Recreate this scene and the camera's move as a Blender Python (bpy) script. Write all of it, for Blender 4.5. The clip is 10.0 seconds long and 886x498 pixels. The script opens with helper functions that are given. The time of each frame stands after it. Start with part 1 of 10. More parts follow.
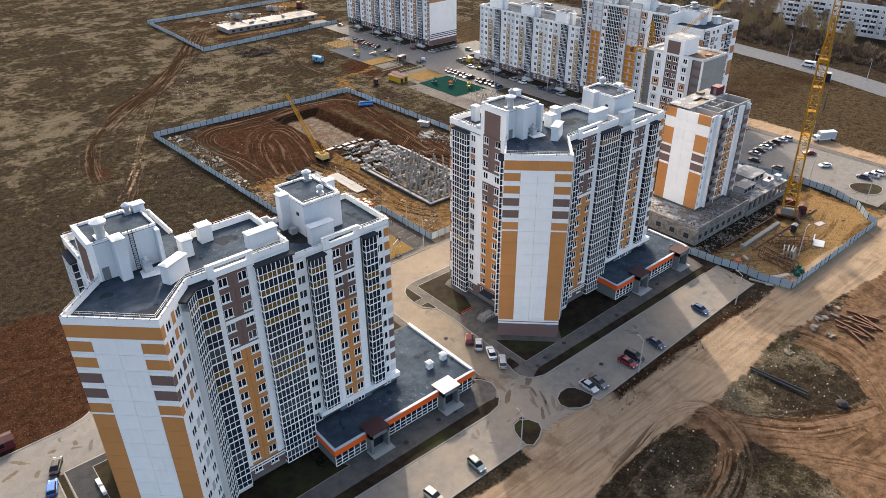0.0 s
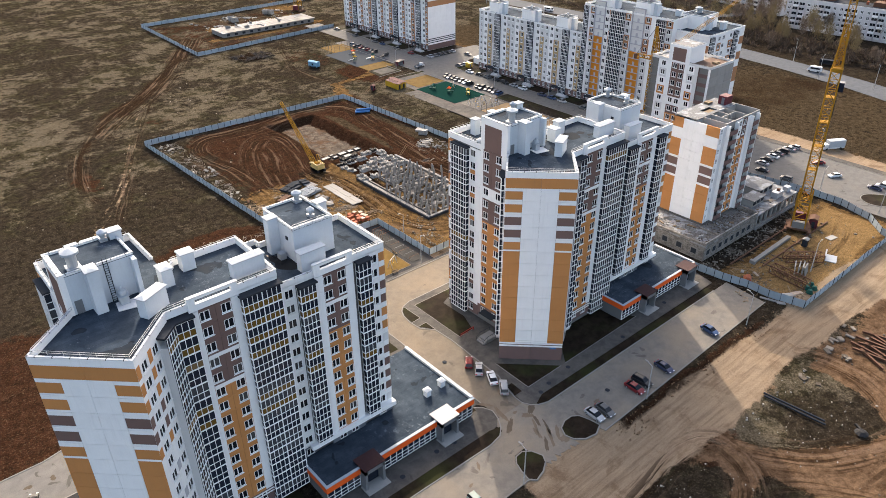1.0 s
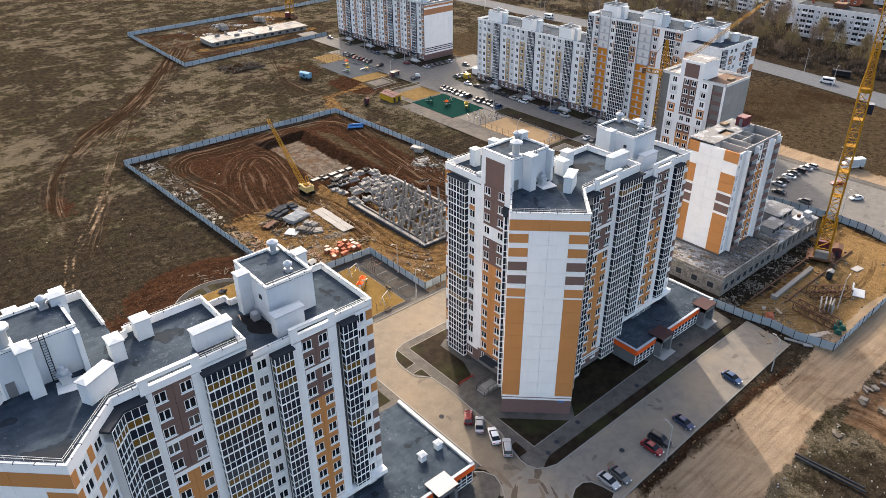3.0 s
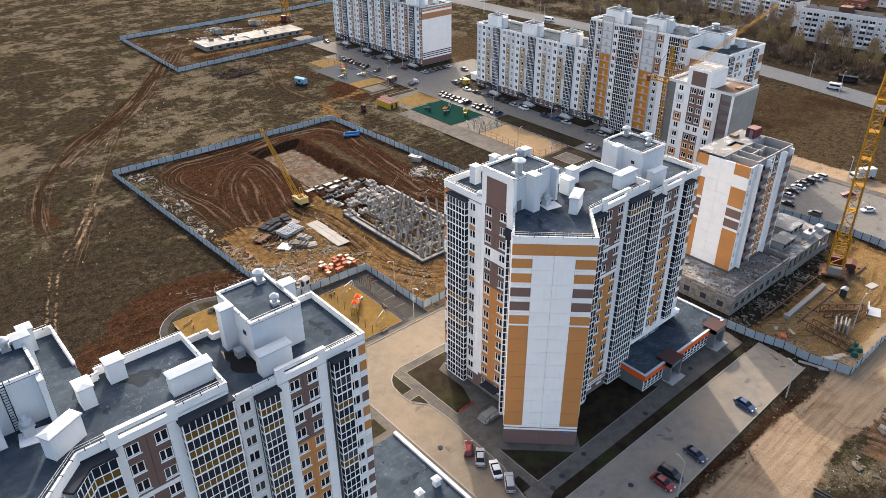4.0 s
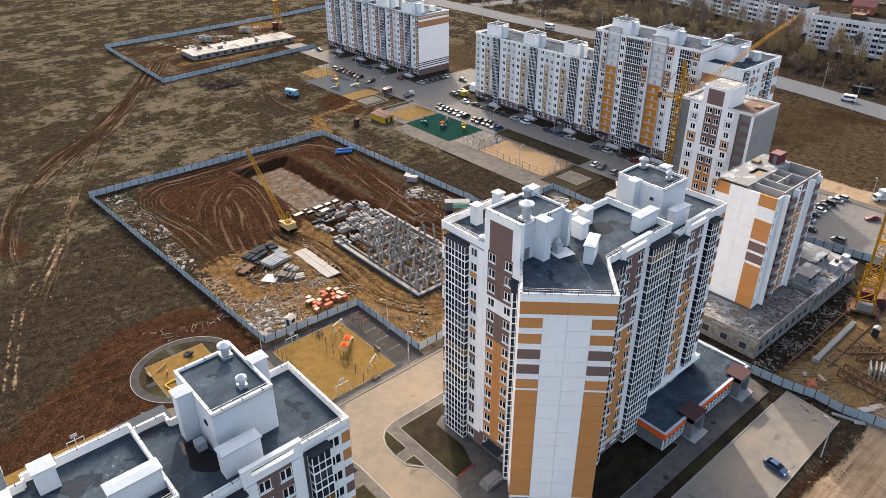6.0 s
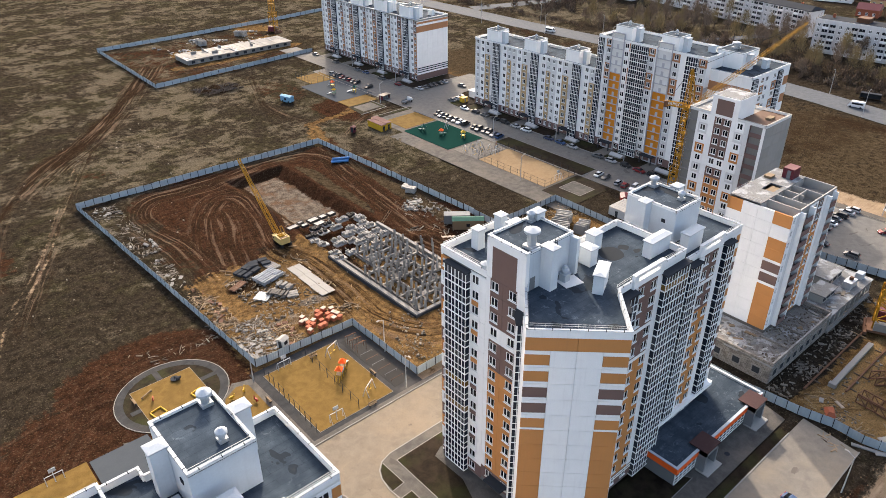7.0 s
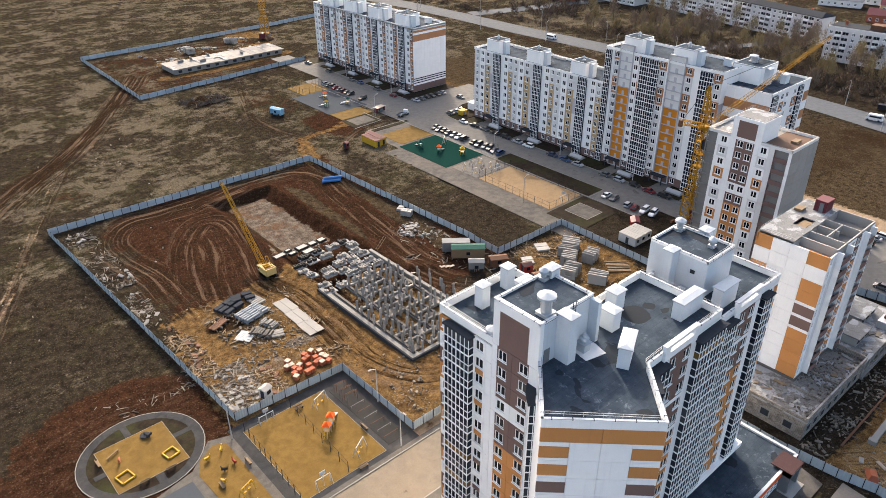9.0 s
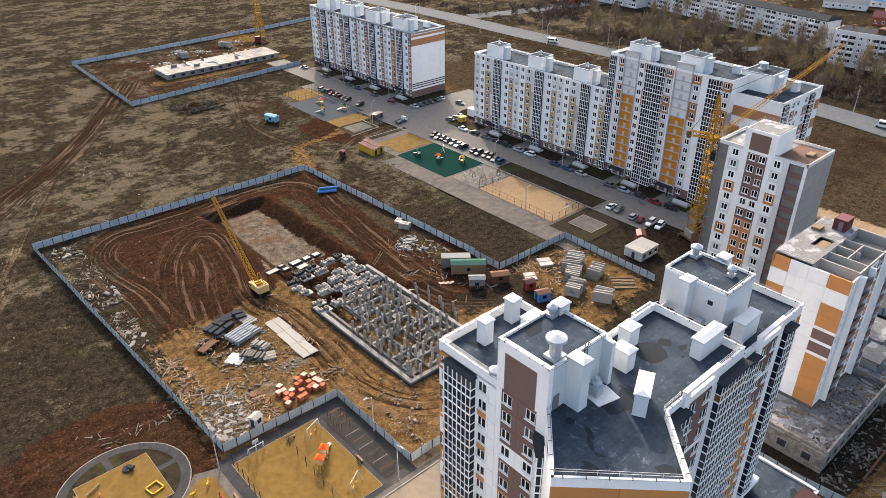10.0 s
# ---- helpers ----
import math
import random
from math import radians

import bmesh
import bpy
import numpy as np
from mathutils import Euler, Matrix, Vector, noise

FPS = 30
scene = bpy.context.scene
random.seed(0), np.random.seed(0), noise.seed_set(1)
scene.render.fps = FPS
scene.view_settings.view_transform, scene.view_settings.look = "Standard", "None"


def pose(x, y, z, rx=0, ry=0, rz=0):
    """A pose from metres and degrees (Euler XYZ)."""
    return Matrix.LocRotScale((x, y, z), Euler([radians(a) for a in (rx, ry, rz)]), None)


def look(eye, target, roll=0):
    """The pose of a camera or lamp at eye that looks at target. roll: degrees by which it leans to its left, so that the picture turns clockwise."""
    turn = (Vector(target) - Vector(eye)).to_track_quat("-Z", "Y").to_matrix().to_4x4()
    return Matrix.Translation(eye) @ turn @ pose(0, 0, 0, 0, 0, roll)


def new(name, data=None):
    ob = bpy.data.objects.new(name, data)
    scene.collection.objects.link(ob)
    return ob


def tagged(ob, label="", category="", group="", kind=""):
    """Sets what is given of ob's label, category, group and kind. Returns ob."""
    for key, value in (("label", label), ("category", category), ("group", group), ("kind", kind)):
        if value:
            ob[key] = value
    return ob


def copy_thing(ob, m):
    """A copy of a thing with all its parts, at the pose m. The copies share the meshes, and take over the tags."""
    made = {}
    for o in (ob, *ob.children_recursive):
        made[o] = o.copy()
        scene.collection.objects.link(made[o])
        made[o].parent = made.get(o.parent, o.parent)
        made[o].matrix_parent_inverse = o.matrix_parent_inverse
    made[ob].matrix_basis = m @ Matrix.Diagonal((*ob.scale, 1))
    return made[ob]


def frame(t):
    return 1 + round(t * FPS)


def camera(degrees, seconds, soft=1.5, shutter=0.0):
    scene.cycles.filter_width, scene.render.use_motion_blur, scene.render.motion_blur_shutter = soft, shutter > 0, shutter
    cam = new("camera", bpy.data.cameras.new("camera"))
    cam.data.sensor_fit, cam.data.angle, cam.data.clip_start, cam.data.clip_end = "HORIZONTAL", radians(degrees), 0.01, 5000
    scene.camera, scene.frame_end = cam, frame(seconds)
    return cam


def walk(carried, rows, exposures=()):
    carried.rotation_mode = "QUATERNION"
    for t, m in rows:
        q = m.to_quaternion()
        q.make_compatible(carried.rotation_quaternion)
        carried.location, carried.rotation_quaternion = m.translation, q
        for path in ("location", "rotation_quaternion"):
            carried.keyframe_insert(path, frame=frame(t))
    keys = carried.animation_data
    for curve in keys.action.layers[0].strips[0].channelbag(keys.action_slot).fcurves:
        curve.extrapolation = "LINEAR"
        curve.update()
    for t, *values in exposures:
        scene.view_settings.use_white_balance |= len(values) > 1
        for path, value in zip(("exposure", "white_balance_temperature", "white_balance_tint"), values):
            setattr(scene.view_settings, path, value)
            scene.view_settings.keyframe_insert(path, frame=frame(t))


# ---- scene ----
cam = camera(63.6, 10.0, 0.65)
METRES, EYE, TILT, LEAN, TURN = 82.27, 100.0, 0.0, 0.0, -40.3
ROWS = [
    (0.0, 0.0, 0.0, 0.0, -0.25, -30.36, 0.42),
    (0.5, 0.0012, 0.05, -0.0003, -0.29, -30.33, 0.43),
    (1.0, 0.0022, 0.1001, -0.0007, -0.34, -30.31, 0.43),
    (1.5, 0.0031, 0.1502, -0.0012, -0.39, -30.28, 0.44),
    (2.0, 0.004, 0.2003, -0.0016, -0.43, -30.26, 0.43),
    (2.5, 0.0054, 0.2503, -0.0021, -0.48, -30.22, 0.43),
    (4.0, 0.0074, 0.4009, -0.0037, -0.66, -30.16, 0.41),
    (4.5, 0.0083, 0.4509, -0.0045, -0.71, -30.13, 0.41),
    (5.0, 0.0089, 0.5011, -0.0052, -0.76, -30.12, 0.4),
    (5.5, 0.0093, 0.551, -0.0065, -0.82, -30.1, 0.39),
    (7.0, 0.0095, 0.6996, -0.0077, -0.99, -30.04, 0.34),
    (7.5, 0.0097, 0.7495, -0.0083, -1.04, -30.02, 0.33),
    (8.0, 0.01, 0.7996, -0.0094, -1.09, -30.0, 0.33),
    (8.5, 0.0099, 0.8498, -0.0103, -1.15, -29.99, 0.31),
    (9.0, 0.0103, 0.8997, -0.0111, -1.21, -30.0, 0.31),
    (9.5, 0.0108, 0.9498, -0.0117, -1.26, -30.0, 0.31),
    (10.0, 0.0114, 0.9998, -0.012, -1.3, -30.0, 0.3),
]
walk(cam, [(t, pose(0, 0, EYE, TILT, LEAN, TURN) @ pose(METRES * x, METRES * y, METRES * z, 90 + pitch, roll, yaw)) for t, x, y, z, yaw, pitch, roll in ROWS],
     [(0.0, 1.84, 7060, 12)])

# ---- world and sun ----
SUN_AZ = math.atan2(0.545, 0.838)          # from +y towards +x
SUN_EL = radians(30.2)
world = bpy.data.worlds.new("sky")
scene.world = world
world.use_nodes = True
wn = world.node_tree
sky = wn.nodes.new("ShaderNodeTexSky")
sky.sky_type = "NISHITA"
sky.sun_disc = False
sky.sun_elevation = SUN_EL
sky.sun_rotation = SUN_AZ
sky.air_density, sky.dust_density, sky.ozone_density = 1.0, 5.0, 1.0
wn.links.new(sky.outputs[0], wn.nodes["Background"].inputs[0])
wn.nodes["Background"].inputs[1].default_value = 0.15
sun = new("sun", bpy.data.lights.new("sun", "SUN"))
sun.data.energy = 1.8
sun.data.angle = radians(0.7)
sun.data.color = (1.0, 0.93, 0.84)
sun.matrix_world = look((0, 0, 200), (-0.545 * 100, -0.838 * 100, 200 - 100 * math.tan(SUN_EL)))
scene.view_settings.exposure = 1.84


# ---- materials ----
class Nodes:
    """A short way to wire a node tree."""

    def __init__(self, name):
        self.m = bpy.data.materials.new(name)
        self.m.use_nodes = True
        self.t = self.m.node_tree
        self.b = self.t.nodes["Principled BSDF"]
        self.co = None

    def n(self, kind, **kw):
        node = self.t.nodes.new(kind)
        for k, v in kw.items():
            if k in node.inputs.keys():
                self.put(node.inputs[k], v)
        return node

    def put(self, socket, v):
        if hasattr(v, "is_output"):
            self.t.links.new(v, socket)
        else:
            socket.default_value = v

    def coords(self):
        if self.co is None:
            g = self.t.nodes.new("ShaderNodeNewGeometry")
            self.co = g.outputs["Position"]
        return self.co

    def noise(self, scale, detail=4.0, rough=0.55, vec=None, dist=0.0):
        return self.n("ShaderNodeTexNoise", Scale=scale, Detail=detail, Roughness=rough, Distortion=dist, Vector=vec or self.coords()).outputs["Fac"]

    def scaled(self, sx, sy, sz, vec=None):
        node = self.t.nodes.new("ShaderNodeVectorMath")
        node.operation = "MULTIPLY"
        self.put(node.inputs[0], vec or self.coords())
        node.inputs[1].default_value = (sx, sy, sz)
        return node.outputs[0]

    def ramp(self, fac, lo, hi, a=0.0, b=1.0):
        node = self.n("ShaderNodeMapRange")
        node.interpolation_type = "SMOOTHSTEP"
        self.put(node.inputs[0], fac)
        for i, v in enumerate((lo, hi, a, b)):
            node.inputs[i + 1].default_value = v
        return node.outputs[0]

    def math(self, op, a, b=0.0):
        node = self.t.nodes.new("ShaderNodeMath")
        node.operation = op
        self.put(node.inputs[0], a)
        self.put(node.inputs[1], b)
        return node.outputs[0]

    def mix(self, fac, a, b, blend="MIX"):
        node = self.t.nodes.new("ShaderNodeMix")
        node.data_type = "RGBA"
        node.blend_type = blend
        self.put(node.inputs[0], fac)
        self.put(node.inputs[6], a)
        self.put(node.inputs[7], b)
        return node.outputs[2]

    def random(self):
        return self.t.nodes.new("ShaderNodeObjectInfo").outputs["Random"]

    def attr(self, name):
        node = self.t.nodes.new("ShaderNodeAttribute")
        node.attribute_name = name
        sep = self.t.nodes.new("ShaderNodeSeparateColor")
        self.t.links.new(node.outputs["Color"], sep.inputs[0])
        return sep.outputs[0], sep.outputs[1], sep.outputs[2], node.outputs["Alpha"]

    def island(self):
        return self.t.nodes.new("ShaderNodeNewGeometry").outputs["Random Per Island"]

    def bump(self, height, strength=0.3, distance=0.05):
        node = self.n("ShaderNodeBump", Strength=strength, Distance=distance, Height=height)
        self.put(self.b.inputs["Normal"], node.outputs[0])

    def done(self, color, rough=0.8, metal=0.0, spec=0.1):
        self.put(self.b.inputs["Base Color"], color)
        self.put(self.b.inputs["Roughness"], rough)
        self.put(self.b.inputs["Metallic"], metal)
        self.put(self.b.inputs["Specular IOR Level"], spec)
        return self.m


def dark(c, k):
    return (c[0] * k, c[1] * k, c[2] * k, 1)


def coat(name, c, rough=0.7, vary=0.12, streak=0.12, fine=9.0, metal=0.0, spec=0.15, loose=None):
    """Painted or plastered surface: tint from piece to piece, blotches, runs of dirt and a fine grain."""
    k = Nodes(name)
    big = k.ramp(k.noise(0.55, 5), 0.35, 0.75)
    runs = k.ramp(k.noise(1.0, 5, 0.6, k.scaled(2.2, 2.2, 0.16)), 0.5, 0.8)
    grain = k.noise(fine, 3, 0.6)
    col = k.mix(k.math("MULTIPLY", k.random(), vary), c, dark(c, 0.62))
    if loose:
        col = k.mix(k.island(), c, loose)
    col = k.mix(k.math("MULTIPLY", big, 0.16), col, dark(c, 0.7))
    col = k.mix(k.math("MULTIPLY", runs, streak), col, (0.10, 0.09, 0.08, 1))
    col = k.mix(k.ramp(grain, 0.3, 0.7, 0.0, 0.12), col, dark(c, 0.6))
    k.bump(grain, 0.15, 0.02)
    return k.done(col, rough, metal, spec)


WHITE = coat("white_facade_panel", (0.835, 0.825, 0.81, 1), 0.7, 0.08, 0.09)
GREYP = coat("grey_facade_panel", (0.42, 0.42, 0.44, 1), 0.75, 0.15)
PALE = coat("pale_grey_panel", (0.66, 0.65, 0.64, 1), 0.75, 0.15)
ORANGE = coat("ochre_orange_panel", (0.53, 0.228, 0.078, 1), 0.75, 0.22, 0.10)
TERRA = coat("dusty_terracotta_panel", (0.40, 0.19, 0.095, 1), 0.8, 0.2, 0.1)
BROWN = coat("brown_panel", (0.180, 0.113, 0.096, 1), 0.8, 0.22, 0.08)
TAN = coat("tan_panel", (0.46, 0.32, 0.175, 1), 0.75, 0.2, 0.08)
MAUVE = coat("mauve_brown_plinth_brick", (0.17, 0.108, 0.098, 1), 0.85, 0.15, 0.2)
YELLOWP = coat("yellow_orange_panel", (0.56, 0.205, 0.022, 1), 0.6, 0.2, 0.05)
JOINT = coat("dark_joint_filler", (0.16, 0.155, 0.15, 1), 0.9)
CONC = coat("raw_concrete", (0.205, 0.198, 0.187, 1), 0.9, 0.35, 0.35, 6.0)
CONCD = coat("damp_concrete", (0.108, 0.100, 0.092, 1), 0.9, 0.35, 0.4, 6.0)
CONCL = coat("light_precast_concrete", (0.30, 0.292, 0.276, 1), 0.85, 0.35, 0.2, 6.0)
# Roof white lightened in colour for shaft and stair-house walls seen in shade.
SHAFTW = coat("white_shaft_lightened_for_shade", (0.53, 0.57, 0.605, 1), 0.75, 0.06, 0.10, 4.0, 0.0, 0.08)
# Same white darkened against the sun on caps and copings; other metalwork shares it.
WMETAL = coat("white_metal_darkened_for_sun", (0.365, 0.40, 0.432, 1), 0.6, 0.08, 0.10, 4.0, 0.0, 0.12)
UPVC = coat("white_window_frame", (0.90, 0.895, 0.88, 1), 0.35, 0.05, 0.04)
DARKM = coat("dark_sheet_metal", (0.032, 0.036, 0.043, 1), 0.9, 0.2, 0.06, 9.0, 0.0, 0.02)
ZINC = coat("galvanised_metal", (0.38, 0.40, 0.42, 1), 0.5, 0.2, 0.1, 8.0, 0.35)
FENCE = coat("blue_grey_corrugated_sheet", (0.36, 0.42, 0.46, 1), 0.5, 0.4, 0.2, 6.0, 0.0)
CRANE = coat("yellow_crane_paint", (0.325, 0.165, 0.018, 1), 0.75, 0.15, 0.3, 9.0, 0.0, 0.06)
ORED = coat("orange_red_fascia", (0.80, 0.115, 0.02, 1), 0.45, 0.05, 0.04)
ANNEX = coat("grey_shopfront_frame", (0.155, 0.16, 0.165, 1), 0.6)
KERB = coat("concrete_kerb", (0.215, 0.205, 0.19, 1), 0.95, 0.2, 0.2, 9.0, 0.0, 0.04)
WOOD = coat("weathered_timber", (0.29, 0.21, 0.13, 1), 0.85, 0.6, 0.2, loose=(0.07, 0.048, 0.032, 1))
RUST = coat("rusty_steel", (0.115, 0.058, 0.036, 1), 0.85, 0.4, 0.3)
BRICK = coat("orange_brick", (0.30, 0.092, 0.050, 1), 0.85, 0.4, 0.1)
RUBBER = coat("black_rubber", (0.02, 0.02, 0.021, 1), 0.8)
POLE = coat("grey_lamp_pole", (0.36, 0.36, 0.36, 1), 0.6)
TIMBERPOLE = coat("dark_creosoted_pole", (0.07, 0.055, 0.045, 1), 0.9)
BLUEP = coat("bright_blue_plastic", (0.05, 0.17, 0.38, 1), 0.7)
REDP = coat("red_paint", (0.26, 0.030, 0.022, 1), 0.6)
GREENP = coat("green_sheet_roof", (0.012, 0.066, 0.053, 1), 0.85)
YELP = coat("yellow_paint", (0.44, 0.27, 0.025, 1), 0.6)
TURF = coat("green_rubber_court", (0.0075, 0.030, 0.025, 1), 1.0, 0.1, 0.02, 3.0, 0.0, 0.0)
GREYM = coat("grey_site_paint", (0.15, 0.16, 0.17, 1), 0.75, 0.3, 0.3)
OLDW = coat("grey_brick_old_block", (0.62, 0.595, 0.585, 1), 0.85, 0.2, 0.2)
WETC = coat("dark_damp_rubber_tile", (0.011, 0.0105, 0.011, 1), 0.8, 0.2, 0.1, 3.0)
CREAM = coat("faded_yellow_cab_paint", (0.46, 0.34, 0.135, 1), 0.7, 0.1, 0.3)
GREYC = coat("blue_grey_rubber_court", (0.052, 0.060, 0.069, 1), 1.0, 0.1, 0.04, 3.0, 0.0, 0.02)
PALESTEEL = coat("pale_galvanised_bundle", (0.26, 0.285, 0.31, 1), 0.6, 0.5, 0.2, 6.0, 0.2, 0.15)
CONCM = coat("worn_grey_concrete", (0.235, 0.228, 0.215, 1), 0.9, 0.3, 0.35, 6.0)
WRAP = coat("dusty_pale_wrapping", (0.34, 0.275, 0.22, 1), 0.7, 0.4, 0.2)
SLATE = coat("slate_grey_plinth_panel", (0.135, 0.15, 0.17, 1), 0.8, 0.15)
MAROONR = coat("dark_maroon_roof_sheet", (0.045, 0.020, 0.021, 1), 0.7, 0.1, 0.15)
MAROON = coat("maroon_cabin_paint", (0.10, 0.022, 0.03, 1), 0.5)


def glass(name, c, curtain=0.25):
    k = Nodes(name)
    r = k.random()
    lit = k.math("MULTIPLY", k.ramp(r, 0.72, 0.95), curtain)
    col = k.mix(lit, c, (0.45, 0.43, 0.40, 1))
    return k.done(col, 0.06, 0.0, 0.16)


GLASS = glass("dark_window_glass", (0.010, 0.012, 0.016, 1), 0.12)
# GLASSB: blue of the reflected sky is mixed into the base colour.
GLASSB = glass("dark_balcony_glass_sky_tinted", (0.015, 0.020, 0.031, 1), 0.09)
AMBER = glass("amber_balcony_glass", (0.150, 0.082, 0.018, 1), 0.1)


def bitumen():
    """Felt laid in rolls: each strip with its own tone, dark lap seams, chalky runs, dried puddles."""
    k = Nodes("bitumen_roofing")
    rolls = k.n("ShaderNodeTexBrick", Scale=1.0, Vector=k.coords())
    rolls.inputs["Color1"].default_value = (0.0, 0.0, 0.0, 1)
    rolls.inputs["Color2"].default_value = (1.0, 1.0, 1.0, 1)
    rolls.inputs["Mortar"].default_value = (0.5, 0.5, 0.5, 1)
    rolls.inputs["Mortar Size"].default_value = 0.02
    rolls.inputs["Brick Width"].default_value = 7.0
    rolls.inputs["Row Height"].default_value = 1.05
    tone = k.n("ShaderNodeRGBToBW", Color=rolls.outputs["Color"]).outputs[0]
    dusty = k.ramp(k.noise(0.30, 7, 0.68), 0.36, 0.68)
    chalk = k.math("MULTIPLY", k.ramp(k.noise(1.1, 9, 0.75, dist=0.7), 0.54, 0.68), k.ramp(k.noise(0.16, 3, 0.5), 0.45, 0.60))
    pool = k.noise(0.24, 3, 0.42, dist=0.3)
    g = k.noise(9, 4, 0.7)
    col = k.mix(dusty, (0.023, 0.030, 0.038, 1), (0.045, 0.056, 0.067, 1))
    col = k.mix(k.math("MULTIPLY", tone, 0.30), col, (0.024, 0.030, 0.037, 1))
    col = k.mix(k.math("MULTIPLY", rolls.outputs["Fac"], 0.55), col, (0.010, 0.012, 0.015, 1))
    col = k.mix(k.math("MULTIPLY", chalk, 0.6), col, (0.16, 0.175, 0.188, 1))
    col = k.mix(k.ramp(pool, 0.632, 0.640, 0, 0.75), col, (0.013, 0.014, 0.016, 1))
    col = k.mix(k.ramp(pool, 0.665, 0.70, 0, 0.6), col, (0.024, 0.025, 0.026, 1))
    col = k.mix(k.ramp(g, 0.35, 0.65, 0, 0.3), col, (0.014, 0.017, 0.021, 1))
    col = k.mix(1.0, col, (1.14, 1.24, 1.35, 1), "MULTIPLY")
    k.bump(g, 0.2, 0.02)
    return k.done(col, 0.95, 0, 0.03)


ROOF = bitumen()


def paving(name, a, b, wet_amount=0.5, dust=(0.30, 0.24, 0.17, 1), dusty=0.5):
    k = Nodes(name)
    p1 = k.noise(0.09, 5, 0.6)
    p2 = k.noise(0.5, 6, 0.65, dist=0.4)
    p3 = k.noise(6, 4, 0.6)
    col = k.mix(k.ramp(p2, 0.3, 0.7), a, b)
    col = k.mix(k.math("MULTIPLY", k.ramp(p1, 0.42, 0.68), dusty), col, dust)
    wet = k.math("MULTIPLY", k.ramp(k.noise(0.22, 4, 0.5, dist=1.2), 0.66, 0.70), wet_amount)
    col = k.mix(wet, col, (0.045, 0.04, 0.035, 1))
    col = k.mix(k.ramp(p3, 0.35, 0.7, 0, 0.22), col, dark(a, 0.5))
    k.bump(p3, 0.2, 0.02)
    return k.done(col, k.ramp(wet, 0, 0.5, 0.95, 0.6), 0, 0.05)


ASPHALT = paving("pale_dusty_asphalt", (0.142, 0.130, 0.114, 1), (0.185, 0.167, 0.146, 1), 0.5, (0.225, 0.185, 0.140, 1), 0.6)
WALKWAY = paving("dark_asphalt_footway", (0.056, 0.053, 0.050, 1), (0.094, 0.088, 0.081, 1), 0.6, (0.135, 0.117, 0.096, 1), 0.4)
HIGHWAY = paving("grey_highway_asphalt", (0.063, 0.070, 0.080, 1), (0.085, 0.093, 0.104, 1), 0.0, (0.09, 0.094, 0.098, 1), 0.25)
ASPHALT2 = paving("grey_asphalt", (0.106, 0.103, 0.099, 1), (0.138, 0.133, 0.126, 1), 0.7, (0.145, 0.13, 0.113, 1), 0.4)
STREET = paving("sandy_asphalt_street", (0.128, 0.109, 0.087, 1), (0.165, 0.139, 0.110, 1), 0.5, (0.190, 0.150, 0.109, 1), 0.6)
STAIN = paving("wet_brown_asphalt", (0.070, 0.056, 0.042, 1), (0.100, 0.080, 0.060, 1), 0.0, (0.12, 0.094, 0.068, 1), 0.6)
MUDSTAIN = paving("drying_mud", (0.110, 0.086, 0.063, 1), (0.150, 0.120, 0.090, 1), 0.0, (0.17, 0.135, 0.098, 1), 0.6)
PUDDLE = coat("brown_rain_puddle", (0.0125, 0.0115, 0.0115, 1), 0.05, 0.0, 0.0, 2.0, 0.0, 0.10)
DAMP = paving("damp_dark_asphalt", (0.024, 0.025, 0.027, 1), (0.040, 0.041, 0.043, 1), 0.6, (0.052, 0.048, 0.045, 1), 0.4)
YARD = paving("worn_grey_asphalt", (0.098, 0.094, 0.088, 1), (0.135, 0.127, 0.117, 1), 0.7, (0.17, 0.145, 0.115, 1), 0.4)
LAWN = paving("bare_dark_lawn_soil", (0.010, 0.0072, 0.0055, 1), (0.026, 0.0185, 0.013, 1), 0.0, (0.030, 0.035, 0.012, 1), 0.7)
SAND = paving("ochre_play_sand", (0.098, 0.060, 0.017, 1), (0.140, 0.087, 0.027, 1), 0.0, (0.105, 0.064, 0.020, 1), 0.6)
SANDP = paving("pale_orange_sand", (0.165, 0.116, 0.069, 1), (0.205, 0.145, 0.086, 1), 0.0, (0.20, 0.134, 0.075, 1), 0.5)


